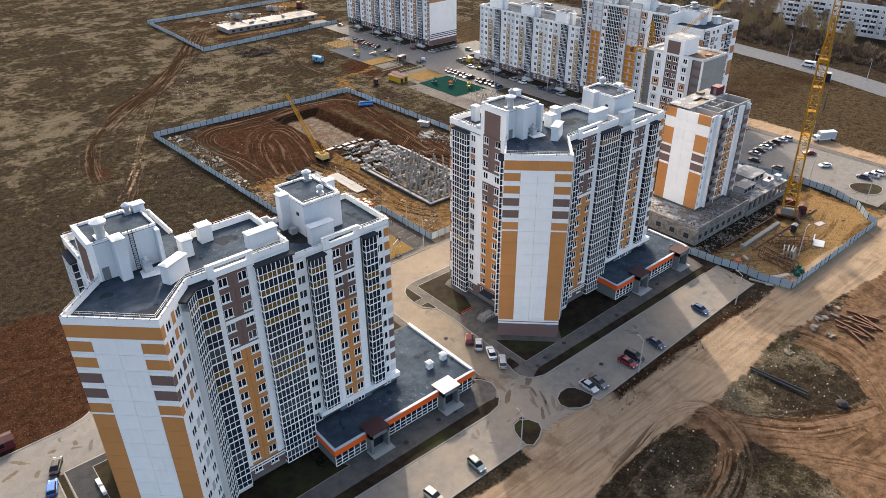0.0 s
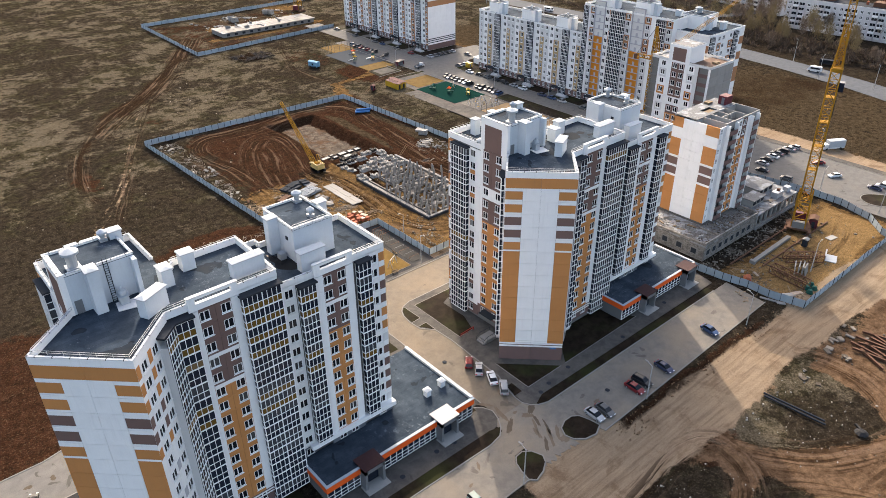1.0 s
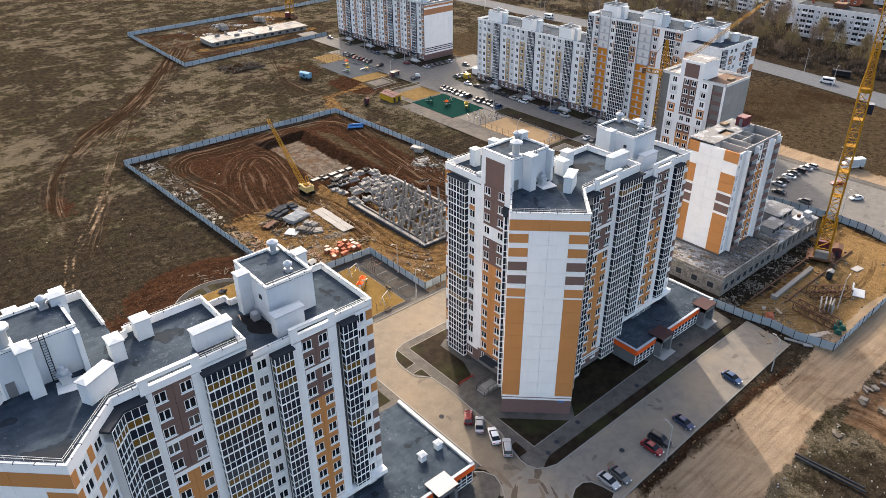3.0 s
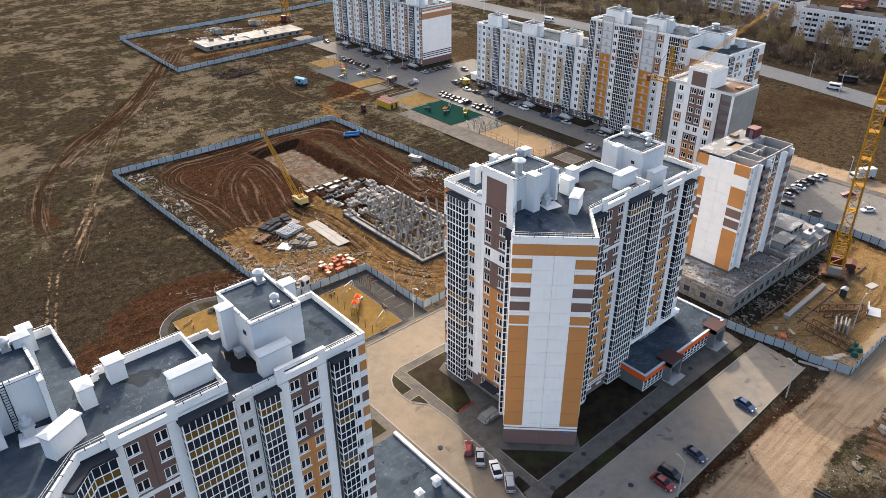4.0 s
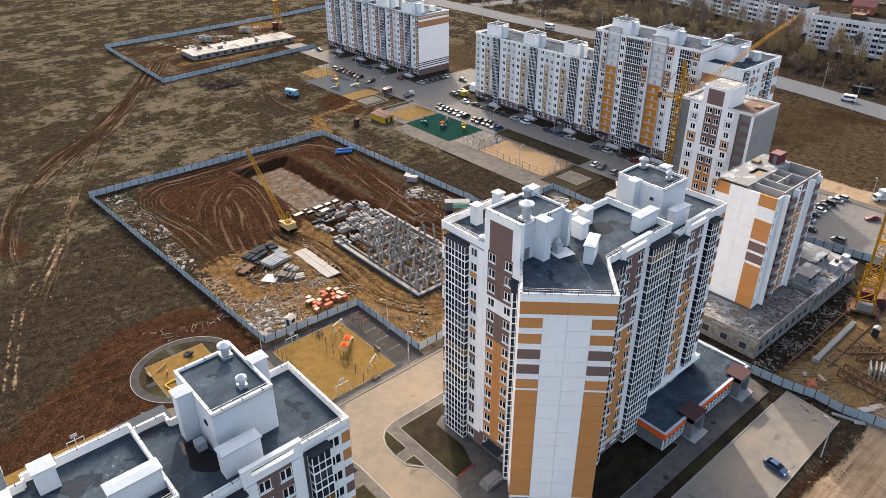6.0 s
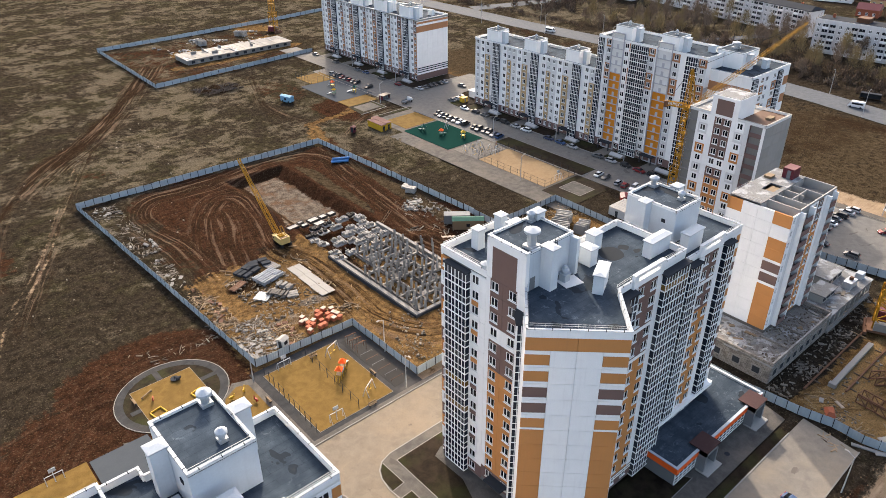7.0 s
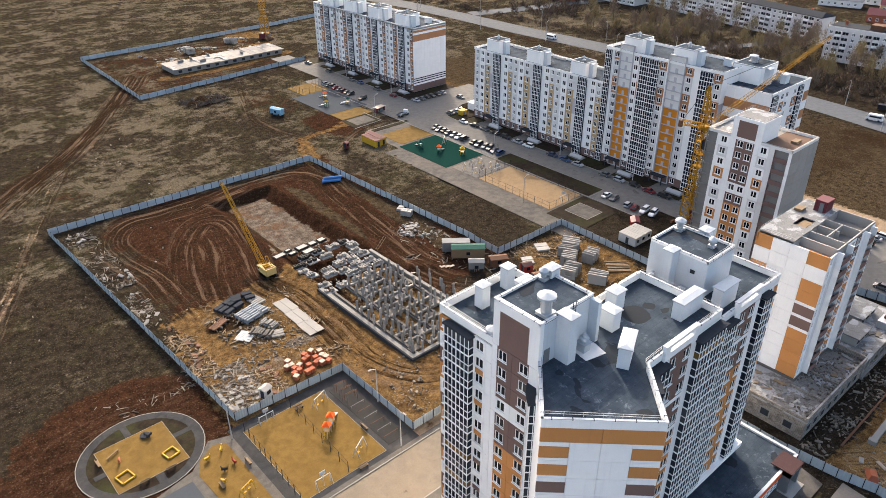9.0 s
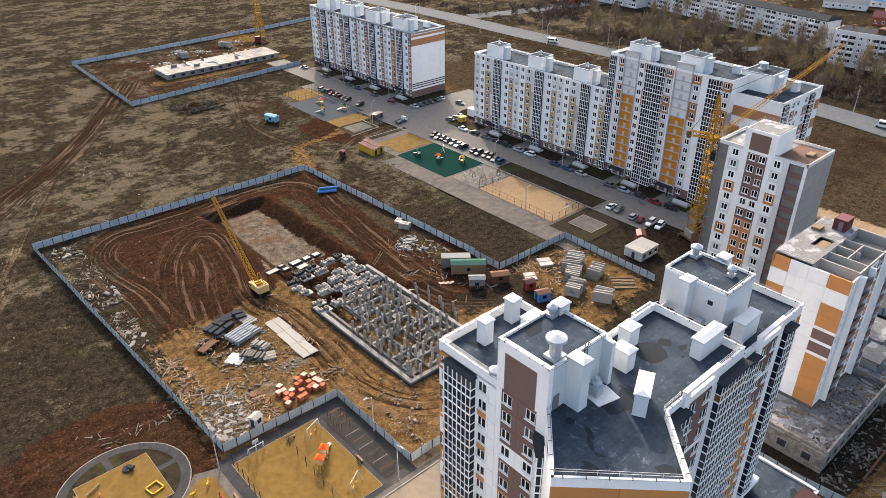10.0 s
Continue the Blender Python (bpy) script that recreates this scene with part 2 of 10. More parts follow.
def soil():
    """Steppe, red earth, ochre sand and ruts, blended by the masks in the sheet's colour attribute."""
    k = Nodes("steppe_and_bare_earth")
    red, sand, rut, road = k.attr("soil")
    sep = k.t.nodes.new("ShaderNodeSeparateXYZ")
    k.put(sep.inputs[0], k.coords())
    ysep = sep.outputs["Y"]
    n0 = k.noise(0.018, 4, 0.5)
    n1 = k.noise(0.17, 7, 0.66, dist=0.5)
    n2 = k.noise(0.5, 7, 0.72)
    n3 = k.noise(2.2, 6, 0.75)
    n4 = k.noise(6.5, 4, 0.7)
    earth = k.mix(k.ramp(n2, 0.35, 0.65), (0.0180, 0.0142, 0.0104, 1), (0.052, 0.0410, 0.0295, 1))
    straw = k.mix(k.ramp(n3, 0.35, 0.65), (0.088, 0.072, 0.046, 1), (0.205, 0.174, 0.122, 1))
    wide = k.noise(0.075, 8, 0.62, dist=0.3)
    nf = k.noise(0.24, 6, 0.63, dist=0.4)
    t = k.math("ADD", k.math("MULTIPLY", wide, 0.44), k.math("MULTIPLY", nf, 0.26))
    t = k.math("ADD", t, k.math("MULTIPLY", n2, 0.17))
    t = k.math("ADD", t, k.math("MULTIPLY", n3, 0.13))
    t = k.math("ADD", t, k.math("MULTIPLY", k.math("SUBTRACT", n0, 0.5), 0.22))
    t = k.math("ADD", t, k.ramp(ysep, 150, 300, -0.085, 0.012))
    t = k.math("ADD", t, k.ramp(ysep, 52, 75, 0.10, 0.0))
    green = k.math("MULTIPLY", k.ramp(k.noise(0.05, 5, 0.6), 0.42, 0.60), k.ramp(t, 0.43, 0.52))
    col = k.mix(k.math("MULTIPLY", green, 0.42), earth, (0.050, 0.048, 0.021, 1))
    col = k.mix(k.ramp(t, 0.495, 0.575, 0, 0.85), col, straw)
    col = k.mix(1.0, col, (0.70, 0.70, 0.72, 1), "MULTIPLY")
    jit = k.math("ADD", k.math("MULTIPLY", k.math("SUBTRACT", n1, 0.5), 1.5), k.math("MULTIPLY", k.math("SUBTRACT", n2, 0.5), 1.3))
    jit = k.math("ADD", jit, k.math("MULTIPLY", k.math("SUBTRACT", n3, 0.5), 0.6))

    def mask(ch, amount=1.0):
        return k.ramp(k.math("ADD", ch, k.math("MULTIPLY", k.math("MULTIPLY", jit, amount), k.ramp(ch, 0.0, 0.3))), 0.36, 0.60)

    redc = k.mix(k.ramp(n2, 0.35, 0.65), (0.0165, 0.0074, 0.0045, 1), (0.043, 0.0195, 0.0117, 1))
    redc = k.mix(k.ramp(n3, 0.5, 0.72, 0, 0.4), redc, (0.085, 0.048, 0.031, 1))
    col = k.mix(mask(red), col, redc)
    fu, fv, fm, dirt = k.attr("wheel_beds")
    dirtc = k.mix(k.ramp(n2, 0.35, 0.65), (0.062, 0.036, 0.020, 1), (0.135, 0.086, 0.052, 1))
    dirtc = k.mix(k.ramp(n3, 0.5, 0.7, 0, 0.5), dirtc, (0.17, 0.118, 0.078, 1))
    col = k.mix(mask(dirt), col, dirtc)
    ochre = k.mix(k.ramp(n2, 0.35, 0.65), (0.066, 0.038, 0.0165, 1), (0.172, 0.104, 0.042, 1))
    ochre = k.mix(k.ramp(n1, 0.53, 0.63, 0, 0.5), ochre, (0.055, 0.029, 0.014, 1))
    ochre = k.mix(k.ramp(n3, 0.55, 0.7, 0, 0.6), ochre, (0.13, 0.098, 0.064, 1))
    ochre = k.mix(k.math("MULTIPLY", k.ramp(sand, 1.15, 1.6), k.ramp(n2, 0.62, 0.42, 0.35, 0.95)), ochre, k.mix(n3, (0.18, 0.108, 0.042, 1), (0.29, 0.192, 0.09, 1)))
    col = k.mix(mask(sand), col, ochre)
    gravel, olive, _, _ = k.attr("cover")
    sward = k.mix(k.ramp(n2, 0.35, 0.65), (0.0225, 0.0160, 0.0102, 1), (0.056, 0.0415, 0.0262, 1))
    sward = k.mix(k.ramp(n3, 0.52, 0.70, 0, 0.4), sward, (0.105, 0.080, 0.052, 1))
    col = k.mix(mask(olive), col, sward)
    stony = k.mix(k.ramp(n2, 0.35, 0.65), (0.072, 0.058, 0.045, 1), (0.175, 0.148, 0.121, 1))
    stony = k.mix(k.ramp(n1, 0.48, 0.62, 0, 0.75), stony, (0.105, 0.055, 0.028, 1))
    col = k.mix(k.math("MULTIPLY", mask(gravel, 1.1), 0.9), col, stony)
    track = k.noise(1.0, 5, 0.65, k.scaled(0.10, 1.5, 1))
    roadc = k.mix(k.ramp(track, 0.25, 0.75), (0.190, 0.138, 0.092, 1), (0.265, 0.198, 0.137, 1))
    roadc = k.mix(k.ramp(n1, 0.5, 0.66, 0, 0.6), roadc, (0.12, 0.078, 0.046, 1))
    roadc = k.mix(k.ramp(n0, 0.45, 0.6, 0, 0.4), roadc, (0.28, 0.22, 0.155, 1))
    col = k.mix(mask(road, 0.55), col, roadc)
    rutc = k.mix(n3, (0.0085, 0.0050, 0.0033, 1), (0.028, 0.0155, 0.0095, 1))
    col = k.mix(k.math("MULTIPLY", k.ramp(k.math("ADD", rut, k.math("MULTIPLY", k.math("MULTIPLY", jit, 0.5), k.ramp(rut, 0, 0.3))), 0.25, 0.6), 0.92), col, rutc)
    lay = k.t.nodes.new("ShaderNodeCombineXYZ")
    k.put(lay.inputs[0], k.math("MULTIPLY", fu, 0.035))
    k.put(lay.inputs[1], k.math("ADD", k.math("MULTIPLY", fv, 0.85), k.math("MULTIPLY", n1, 0.6)))
    streak = k.noise(1.0, 3, 0.6, lay.outputs[0])
    bed = k.math("MULTIPLY", fm, k.ramp(k.noise(0.12, 3, 0.5), 0.30, 0.55, 0.35, 1.0))
    col = k.mix(k.math("MULTIPLY", k.ramp(streak, 0.49, 0.57, 0, 0.95), bed), col, rutc)
    col = k.mix(k.math("MULTIPLY", k.ramp(streak, 0.47, 0.38, 0, 0.62), bed), col, (0.145, 0.098, 0.068, 1))
    tuft = k.noise(2.4, 4, 0.65)
    rough_soil = k.math("MULTIPLY", k.math("SUBTRACT", 1.0, k.math("MULTIPLY", mask(road, 0.55), 0.88)), k.math("SUBTRACT", 1.0, k.math("MULTIPLY", mask(dirt), 0.7)))
    col = k.mix(k.math("MULTIPLY", k.ramp(tuft, 0.55, 0.68, 0, 0.5), rough_soil), col, k.mix(0.5, col, (0.20, 0.165, 0.115, 1)))
    col = k.mix(k.math("MULTIPLY", k.ramp(tuft, 0.47, 0.34, 0, 0.5), rough_soil), col, (0.009, 0.007, 0.005, 1))
    col = k.mix(k.math("MULTIPLY", k.ramp(n4, 0.42, 0.60, 0, 0.5), k.ramp(rough_soil, 0, 1, 0.3, 1.0)), col, (0.008, 0.006, 0.004, 1))
    k.bump(k.math("ADD", n3, n2), 0.8, 0.3)
    return k.done(col, 1.0, 0, 0.0)


def podium_deck(name="muddy_deck_painted_puddle_sky", pale=(0.26, 0.265, 0.27, 1), mid=(0.15, 0.142, 0.134, 1), dirty=0.6):
    """Unfinished deck: brown wet dirt between pale patches, cement on DECKG, painted puddle reflections on PODIUM."""
    k = Nodes(name)
    n1, n2, n3 = k.noise(0.28, 5, 0.6, dist=0.6), k.noise(1.3, 6, 0.7), k.noise(7, 4, 0.7)
    col = k.mix(k.ramp(n1, 0.44, 0.50), pale, mid)
    col = k.mix(k.math("MULTIPLY", k.ramp(n2, 0.50, 0.62, 0, dirty), k.ramp(n1, 0.42, 0.56)), col, (0.06, 0.047, 0.037, 1))
    col = k.mix(k.ramp(n3, 0.4, 0.65, 0, 0.4), col, (0.06, 0.055, 0.05, 1))
    k.bump(n2, 0.4, 0.05)
    return k.done(col, 0.75)


def blockwork():
    """Rough grey-brown block wall with pale mortar beds."""
    k = Nodes("rough_block_wall")
    sep = k.t.nodes.new("ShaderNodeSeparateXYZ")
    k.put(sep.inputs[0], k.coords())
    uv = k.t.nodes.new("ShaderNodeCombineXYZ")
    k.put(uv.inputs[0], k.math("ADD", sep.outputs["X"], sep.outputs["Y"]))
    k.put(uv.inputs[1], sep.outputs["Z"])
    b = k.n("ShaderNodeTexBrick", Scale=1.0, Vector=uv.outputs[0])
    b.inputs["Color1"].default_value = (0.13, 0.115, 0.10, 1)
    b.inputs["Color2"].default_value = (0.215, 0.195, 0.175, 1)
    b.inputs["Mortar"].default_value = (0.30, 0.28, 0.26, 1)
    b.inputs["Mortar Size"].default_value = 0.02
    b.inputs["Brick Width"].default_value = 0.6
    b.inputs["Row Height"].default_value = 0.3
    col = k.mix(k.ramp(k.noise(0.6, 5, 0.65), 0.45, 0.65, 0, 0.6), b.outputs["Color"], (0.085, 0.075, 0.066, 1))
    k.bump(b.outputs["Fac"], 0.4, 0.03)
    return k.done(col, 0.95)


# PODIUM's pale patches paint the sky reflected in its puddles.
PODIUM = podium_deck()
DECKG = podium_deck("pale_cement_deck", (0.27, 0.283, 0.297, 1), (0.145, 0.15, 0.155, 1), 0.35)
BLOCKW = blockwork()
SOIL = soil()
EARTH = coat("brown_clods", (0.15, 0.098, 0.06, 1), 0.95, 0.5, 0.1)
DECK = coat("primed_brown_roof_deck", (0.115, 0.070, 0.050, 1), 0.9, 0.4, 0.2)
RUBBLE = coat("grey_dusty_rubble", (0.20, 0.18, 0.155, 1), 0.9, 0.5, 0.2, loose=(0.05, 0.038, 0.027, 1))


# ---- building tools ----
class Geo:
    """Collects boxes and prisms into one mesh."""

    def __init__(self):
        self.v, self.f = [], []
        self.split = None

    def then(self):
        """What follows takes the second material."""
        self.split = len(self.f)
        return self

    def add(self, v, f):
        k = len(self.v)
        self.v += [tuple(p) for p in v]
        self.f += [tuple(i + k for i in q) for q in f]
        return self

    def box(self, x0, x1, y0, y1, z0, z1):
        return self.add([(x, y, z) for z in (z0, z1) for x, y in ((x0, y0), (x1, y0), (x1, y1), (x0, y1))],
                        [(3, 2, 1, 0), (4, 5, 6, 7), (0, 1, 5, 4), (1, 2, 6, 5), (2, 3, 7, 6), (3, 0, 4, 7)])

    def prism(self, pts, z0, z1, top=True, bottom=True):
        """pts counter-clockwise from above."""
        n = len(pts)
        f = [(i, (i + 1) % n, (i + 1) % n + n, i + n) for i in range(n)]
        if top:
            f.append(tuple(range(n, 2 * n)))
        if bottom:
            f.append(tuple(range(n - 1, -1, -1)))
        return self.add([(x, y, z0) for x, y in pts] + [(x, y, z1) for x, y in pts], f)

    def ring(self, x0, x1, z0, z1, a0, a1, b0, b1, y0, y1):
        """An upright slab x0..x1, z0..z1 with an opening a0..a1, b0..b1, from y0 (front) to y1."""
        o = [(x0, z0), (x1, z0), (x1, z1), (x0, z1)]
        i = [(a0, b0), (a1, b0), (a1, b1), (a0, b1)]
        v = [(x, y0, z) for x, z in o + i] + [(x, y1, z) for x, z in o + i]
        f = []
        for k in range(4):
            m = (k + 1) % 4
            f += [(k, m, m + 4, k + 4), (m + 8, k + 8, k + 12, m + 12), (m, k, k + 8, m + 8), (k + 4, m + 4, m + 12, k + 12)]
        return self.add(v, f)

    def bar(self, p, q, w, sides=4, w2=None):
        """A straight bar from p to q, w thick (w2 at its end)."""
        p, q = Vector(p), Vector(q)
        d = (q - p).normalized()
        a = d.orthogonal().normalized()
        if abs(d.z) < 0.99:
            a = d.cross(Vector((0, 0, 1))).normalized()
        b = d.cross(a)
        w2 = w if w2 is None else w2
        v = []
        for c, r in ((p, w / 2), (q, w2 / 2)):
            for i in range(sides):
                g = math.tau * (i + 0.5) / sides
                k = r * (1.414 if sides == 4 else 1)
                v.append(c + (a * math.cos(g) + b * math.sin(g)) * k)
        f = [(i, (i + 1) % sides, (i + 1) % sides + sides, i + sides) for i in range(sides)]
        return self.add(v, f + [tuple(range(sides - 1, -1, -1)), tuple(range(sides, 2 * sides))])

    def tube(self, x, y, z0, z1, r, r2=None, sides=12):
        return self.bar((x, y, z0), (x, y, z1), 2 * r, sides, 2 * (r if r2 is None else r2))

    def mesh(self, name="mesh"):
        me = bpy.data.meshes.new(name)
        me.from_pydata(self.v, [], self.f)
        if self.split is not None:
            me.polygons.foreach_set("material_index", [int(i >= self.split) for i in range(len(self.f))])
        bm = bmesh.new()
        bm.from_mesh(me)
        bmesh.ops.recalc_face_normals(bm, faces=bm.faces)
        bm.to_mesh(me)
        bm.free()
        return me


def thing(name, x, y, z=0.0, label="", category="", group="", kind="", turn=0.0):
    ob = new(name)
    ob.empty_display_size = 0.5
    ob.matrix_basis = pose(x, y, z, 0, 0, turn)
    return tagged(ob, label, category, group, kind)


def part(name, data, material, parent, label="", m=None):
    """ONE mesh object under a thing or a part; m is its pose in the parent."""
    if isinstance(data, Geo):
        data = data.mesh(name)
    mats = material if isinstance(material, tuple) else (material,)
    while len(data.materials) < len(mats):
        data.materials.append(None)
    ob = new(name, data)
    for slot, m_ in zip(ob.material_slots, mats):
        slot.link = "OBJECT"
        slot.material = m_
    ob.parent = parent
    if m is not None:
        ob.matrix_basis = m
    if label:
        ob["label"] = label
    return ob


def lone(name, data, material, label="", category="", group="", kind="", m=None):
    """A thing of one mesh."""
    ob = part(name, data, material, None, label, m)
    return tagged(ob, label, category, group, kind)


def put(root, x, y, z, turn=0.0):
    """Pose in root's space of a point given in the world (root stands unturned)."""
    return Matrix.Translation(Vector((x, y, z)) - root.location) @ pose(0, 0, 0, 0, 0, turn)


CACHE = {}


def cached(key, make):
    if key not in CACHE:
        CACHE[key] = make()
        CACHE[key].use_fake_user = False
    return CACHE[key]


def panel_mesh(w, h, win):
    def make():
        g = Geo()
        e = 0.02
        if win:
            c, ww, wh, sill = win
            g.ring(e, w - e, e, h - e, c - ww / 2, c + ww / 2, sill, sill + wh, 0, 0.24)
        else:
            g.box(e, w - e, 0, 0.24, e, h - e)
        return g.mesh("panel")
    return cached(("panel", round(w, 2), round(h, 2), win), make)


def window_mesh(ww, wh):
    def make():
        g = Geo()
        t = 0.11
        g.ring(0, ww, 0, wh, t, ww - t, t, wh - t, 0.05, 0.14)
        g.box(ww * 0.46 - 0.07, ww * 0.46 + 0.07, 0.045, 0.13, t, wh - t)
        g.box(-0.10, ww + 0.10, -0.12, 0.05, -0.09, 0.0)
        return g.mesh("window")
    return cached(("window", ww, wh), make)


def glazed_window(ww, wh):
    """Window and pane in one mesh, for distant fronts."""
    def make():
        g = Geo()
        t = 0.11
        g.ring(0, ww, 0, wh, t, ww - t, t, wh - t, 0.05, 0.14)
        g.box(ww * 0.46 - 0.07, ww * 0.46 + 0.07, 0.045, 0.13, t, wh - t)
        g.box(-0.10, ww + 0.10, -0.12, 0.05, -0.09, 0.0)
        return g.then().box(0.07, ww - 0.07, 0.10, 0.125, 0.07, wh - 0.07).mesh("window")
    return cached(("gwindow", ww, wh), make)


def pane_mesh(ww, wh):
    return cached(("pane", ww, wh), lambda: Geo().box(0.07, ww - 0.07, 0.10, 0.125, 0.07, wh - 0.07).mesh("pane"))


def lattice_frame(us, zs, y0, y1, place):
    """One joined frame: bars where us or zs alternate bar, gap, bar ... ; place(u, z, depth) gives the point."""
    g = Geo()
    nu, nz = len(us), len(zs)
    solid = lambda i, j: 0 <= i < nu - 1 and 0 <= j < nz - 1 and (i % 2 == 0 or j % 2 == 0)
    ids = {}

    def vid(i, j, k):
        if (i, j, k) not in ids:
            ids[i, j, k] = len(g.v)
            g.v.append(tuple(place(us[i], zs[j], (y0, y1)[k])))
        return ids[i, j, k]
    for i in range(nu - 1):
        for j in range(nz - 1):
            if not solid(i, j):
                continue
            for k in (0, 1):
                g.f.append((vid(i, j, k), vid(i + 1, j, k), vid(i + 1, j + 1, k), vid(i, j + 1, k)))
            for di, dj, a, b in ((-1, 0, (0, 0), (0, 1)), (1, 0, (1, 0), (1, 1)), (0, -1, (0, 0), (1, 0)), (0, 1, (0, 1), (1, 1))):
                if not solid(i + di, j + dj):
                    p, q = (i + a[0], j + a[1]), (i + b[0], j + b[1])
                    g.f.append((vid(*p, 0), vid(*q, 0), vid(*q, 1), vid(*p, 1)))
    return g.mesh("frame")


def balcony_meshes(w, h, d, sides, far=False):
    """Glazed balcony: white bars, glass above, infill below the rail; d is how far it stands out."""
    def frame_mesh():
        n = max(2, round(w / 0.8))
        e = 0.06

        def place(u, z, off):
            if not sides:
                return (u, -d - off, z)
            if u < d:
                return (-off, -u, z)
            if u <= d + w:
                x = u - d
                return (x - (off if x == 0 else 0) + (off if x == w else 0), -d - off, z)
            return (w + off, -(2 * d + w - u), z)
        us = []
        s = d if sides else 0.0
        if sides:
            us += [0.0, 0.06]
        for i in range(n + 1):
            k = 0.075 if i in (0, n) or (n > 5 and i == n // 2) else 0.042
            if i == 0:
                us += [s - 0.001 if sides else 0.0, s + k] if not sides else [s, s + k]
            elif i == n:
                us += [s + w - k, s + w]
            else:
                us += [s + w * i / n - k, s + w * i / n + k]
        if sides:
            us += [2 * d + w - 0.06, 2 * d + w]
        return lattice_frame(us, [-0.09, 0.09, 1.15, 1.25, h - 0.12, h - 0.09], 0.0, 0.07, place)

    def upper():
        return Geo().box(0.01, w - 0.01, -d, -0.02, 1.2, h - 0.07).mesh("glazing")

    def lower():
        return Geo().box(0.01, w - 0.01, -d, -0.02, -0.07, 1.2).mesh("infill")
    def both():
        return Geo().box(0.01, w - 0.01, -d, -0.02, 1.2, h - 0.07).then().box(0.01, w - 0.01, -d, -0.02, -0.07, 1.2).mesh("glazing")
    key = (round(w, 2), round(h, 2), d, sides)
    if far:
        return [cached(("bf", *key), frame_mesh), cached(("bb", *key), both), None]
    return [cached((n, *key), f) for n, f in (("bf", frame_mesh), ("bu", upper), ("bl", lower))]


def facade(root, x, y, turn, cols, z0, rows, h, far=False):
    """A wall of storey-high panels. (x, y): its start, seen from outside its left end; turn: 0 faces -y, -90 faces -x.
    cols: (u0, u1, kind, paint(row) or material, ...); kind p: plain, w: window, b: glazed balcony, o: open balcony. Row 0 is the lowest."""
    c, s = math.cos(radians(turn)), math.sin(radians(turn))
    for col in cols:
        u0, u1, kind, paint = col[:4]
        more = col[4] if len(col) > 4 else {}
        w = u1 - u0
        tones = [paint(r) if callable(paint) else paint for r in range(rows)]
        if far and kind == "p" and len({t.name for t in tones}) < 3:
            g = Geo()
            for r in range(rows):
                if tones[r] is not tones[rows // 2]:
                    continue
                g.box(0.02, w - 0.02, 0, 0.24, r * h + 0.02, (r + 1) * h - 0.02)
            g.box(0.05, w - 0.05, 0.02, 0.2, 0, rows * h)
            g.then()
            other = [t for t in tones if t is not tones[rows // 2]]
            for r in range(rows):
                if tones[r] is not tones[rows // 2]:
                    g.box(0.02, w - 0.02, 0, 0.24, r * h + 0.02, (r + 1) * h - 0.02)
            part("wall_strip", g, (tones[rows // 2], other[-1] if other else tones[0]), root, "", put(root, x + c * u0, y + s * u0, z0, turn))
            continue
        for r in range(more.get("r0", 0), more.get("r1", rows)):
            at = put(root, x + c * u0, y + s * u0, z0 + r * h, turn)
            mat = paint(r) if callable(paint) else paint
            if kind in "pw":
                win = None
                if kind == "w":
                    ww, wh = more.get("size", (1.5, 1.6))
                    win = (more.get("c", w / 2), ww, wh, more.get("sill", 0.80))
                part("wall_panel", panel_mesh(w, h, win), mat, root, "", at)
                if win and far:
                    part("window", glazed_window(ww, wh), (UPVC, GLASS), root, "", at @ pose(win[0] - ww / 2, 0, win[3]))
                elif win:
                    f = part("window", window_mesh(ww, wh), UPVC, root, "", at @ pose(win[0] - ww / 2, 0, win[3]))
                    part("pane", pane_mesh(ww, wh), GLASS, f)
            elif kind == "b":
                a, b, e = balcony_meshes(w, h, more.get("d", 1.1), more.get("sides", True), far)
                f = part("glazed_balcony", a, UPVC, root, "", at)
                if far:
                    part("glazing", b, (GLASSB, mat), f)
                else:
                    part("glazing", b, GLASSB, f)
                    part("infill", e, mat, f)
            elif kind == "o":
                d = more.get("d", 1.1)
                me = cached(("open", round(w, 2), round(h, 2), d), lambda: Geo().box(0, w, -d, 0.3, -0.12, 0.08).box(0, w, -d, -d + 0.08, 0.08, more.get("rail", 1.05)).box(0, 0.12, -d, 0.3, 0.08, h - 0.12).mesh("open_balcony"))
                part("open_balcony", me, mat, root, "", at)


def parapet(root, pts, z0, z1, t=0.22, cap=WMETAL, body=WHITE, closed=True):
    """A low wall along pts with a sheet-metal cap."""
    n = len(pts)
    for i in range(n if closed else n - 1):
        (x0, y0), (x1, y1) = pts[i], pts[(i + 1) % n]
        ln = math.hypot(x1 - x0, y1 - y0)
        a = math.degrees(math.atan2(y1 - y0, x1 - x0))
        m = put(root, x0, y0, z0, a)
        part("parapet", Geo().box(0.003 * (i % 2), ln - 0.003 * (i % 2), 0.003 * (i % 3), t, 0, z1 - z0), body, root, "", m)
        lid = z1 - z0 + 0.07 + 0.006 * (i % 2)
        g = Geo().box(-0.05, ln + 0.05, min(0, t) - 0.05, max(0, t) + 0.05, z1 - z0, lid).then()
        if cap is WMETAL:
            k = max(1, round(ln / 2.1))
            for j in range(k):
                u = (j + 0.5) * ln / k
                g.box(u - 0.05, u + 0.05, min(0, t) - 0.06, max(0, t) + 0.06, lid - 0.16, lid + 0.012)
        part("parapet_cap", g, (cap, DARKM), root, "white sheet-metal coping", m)


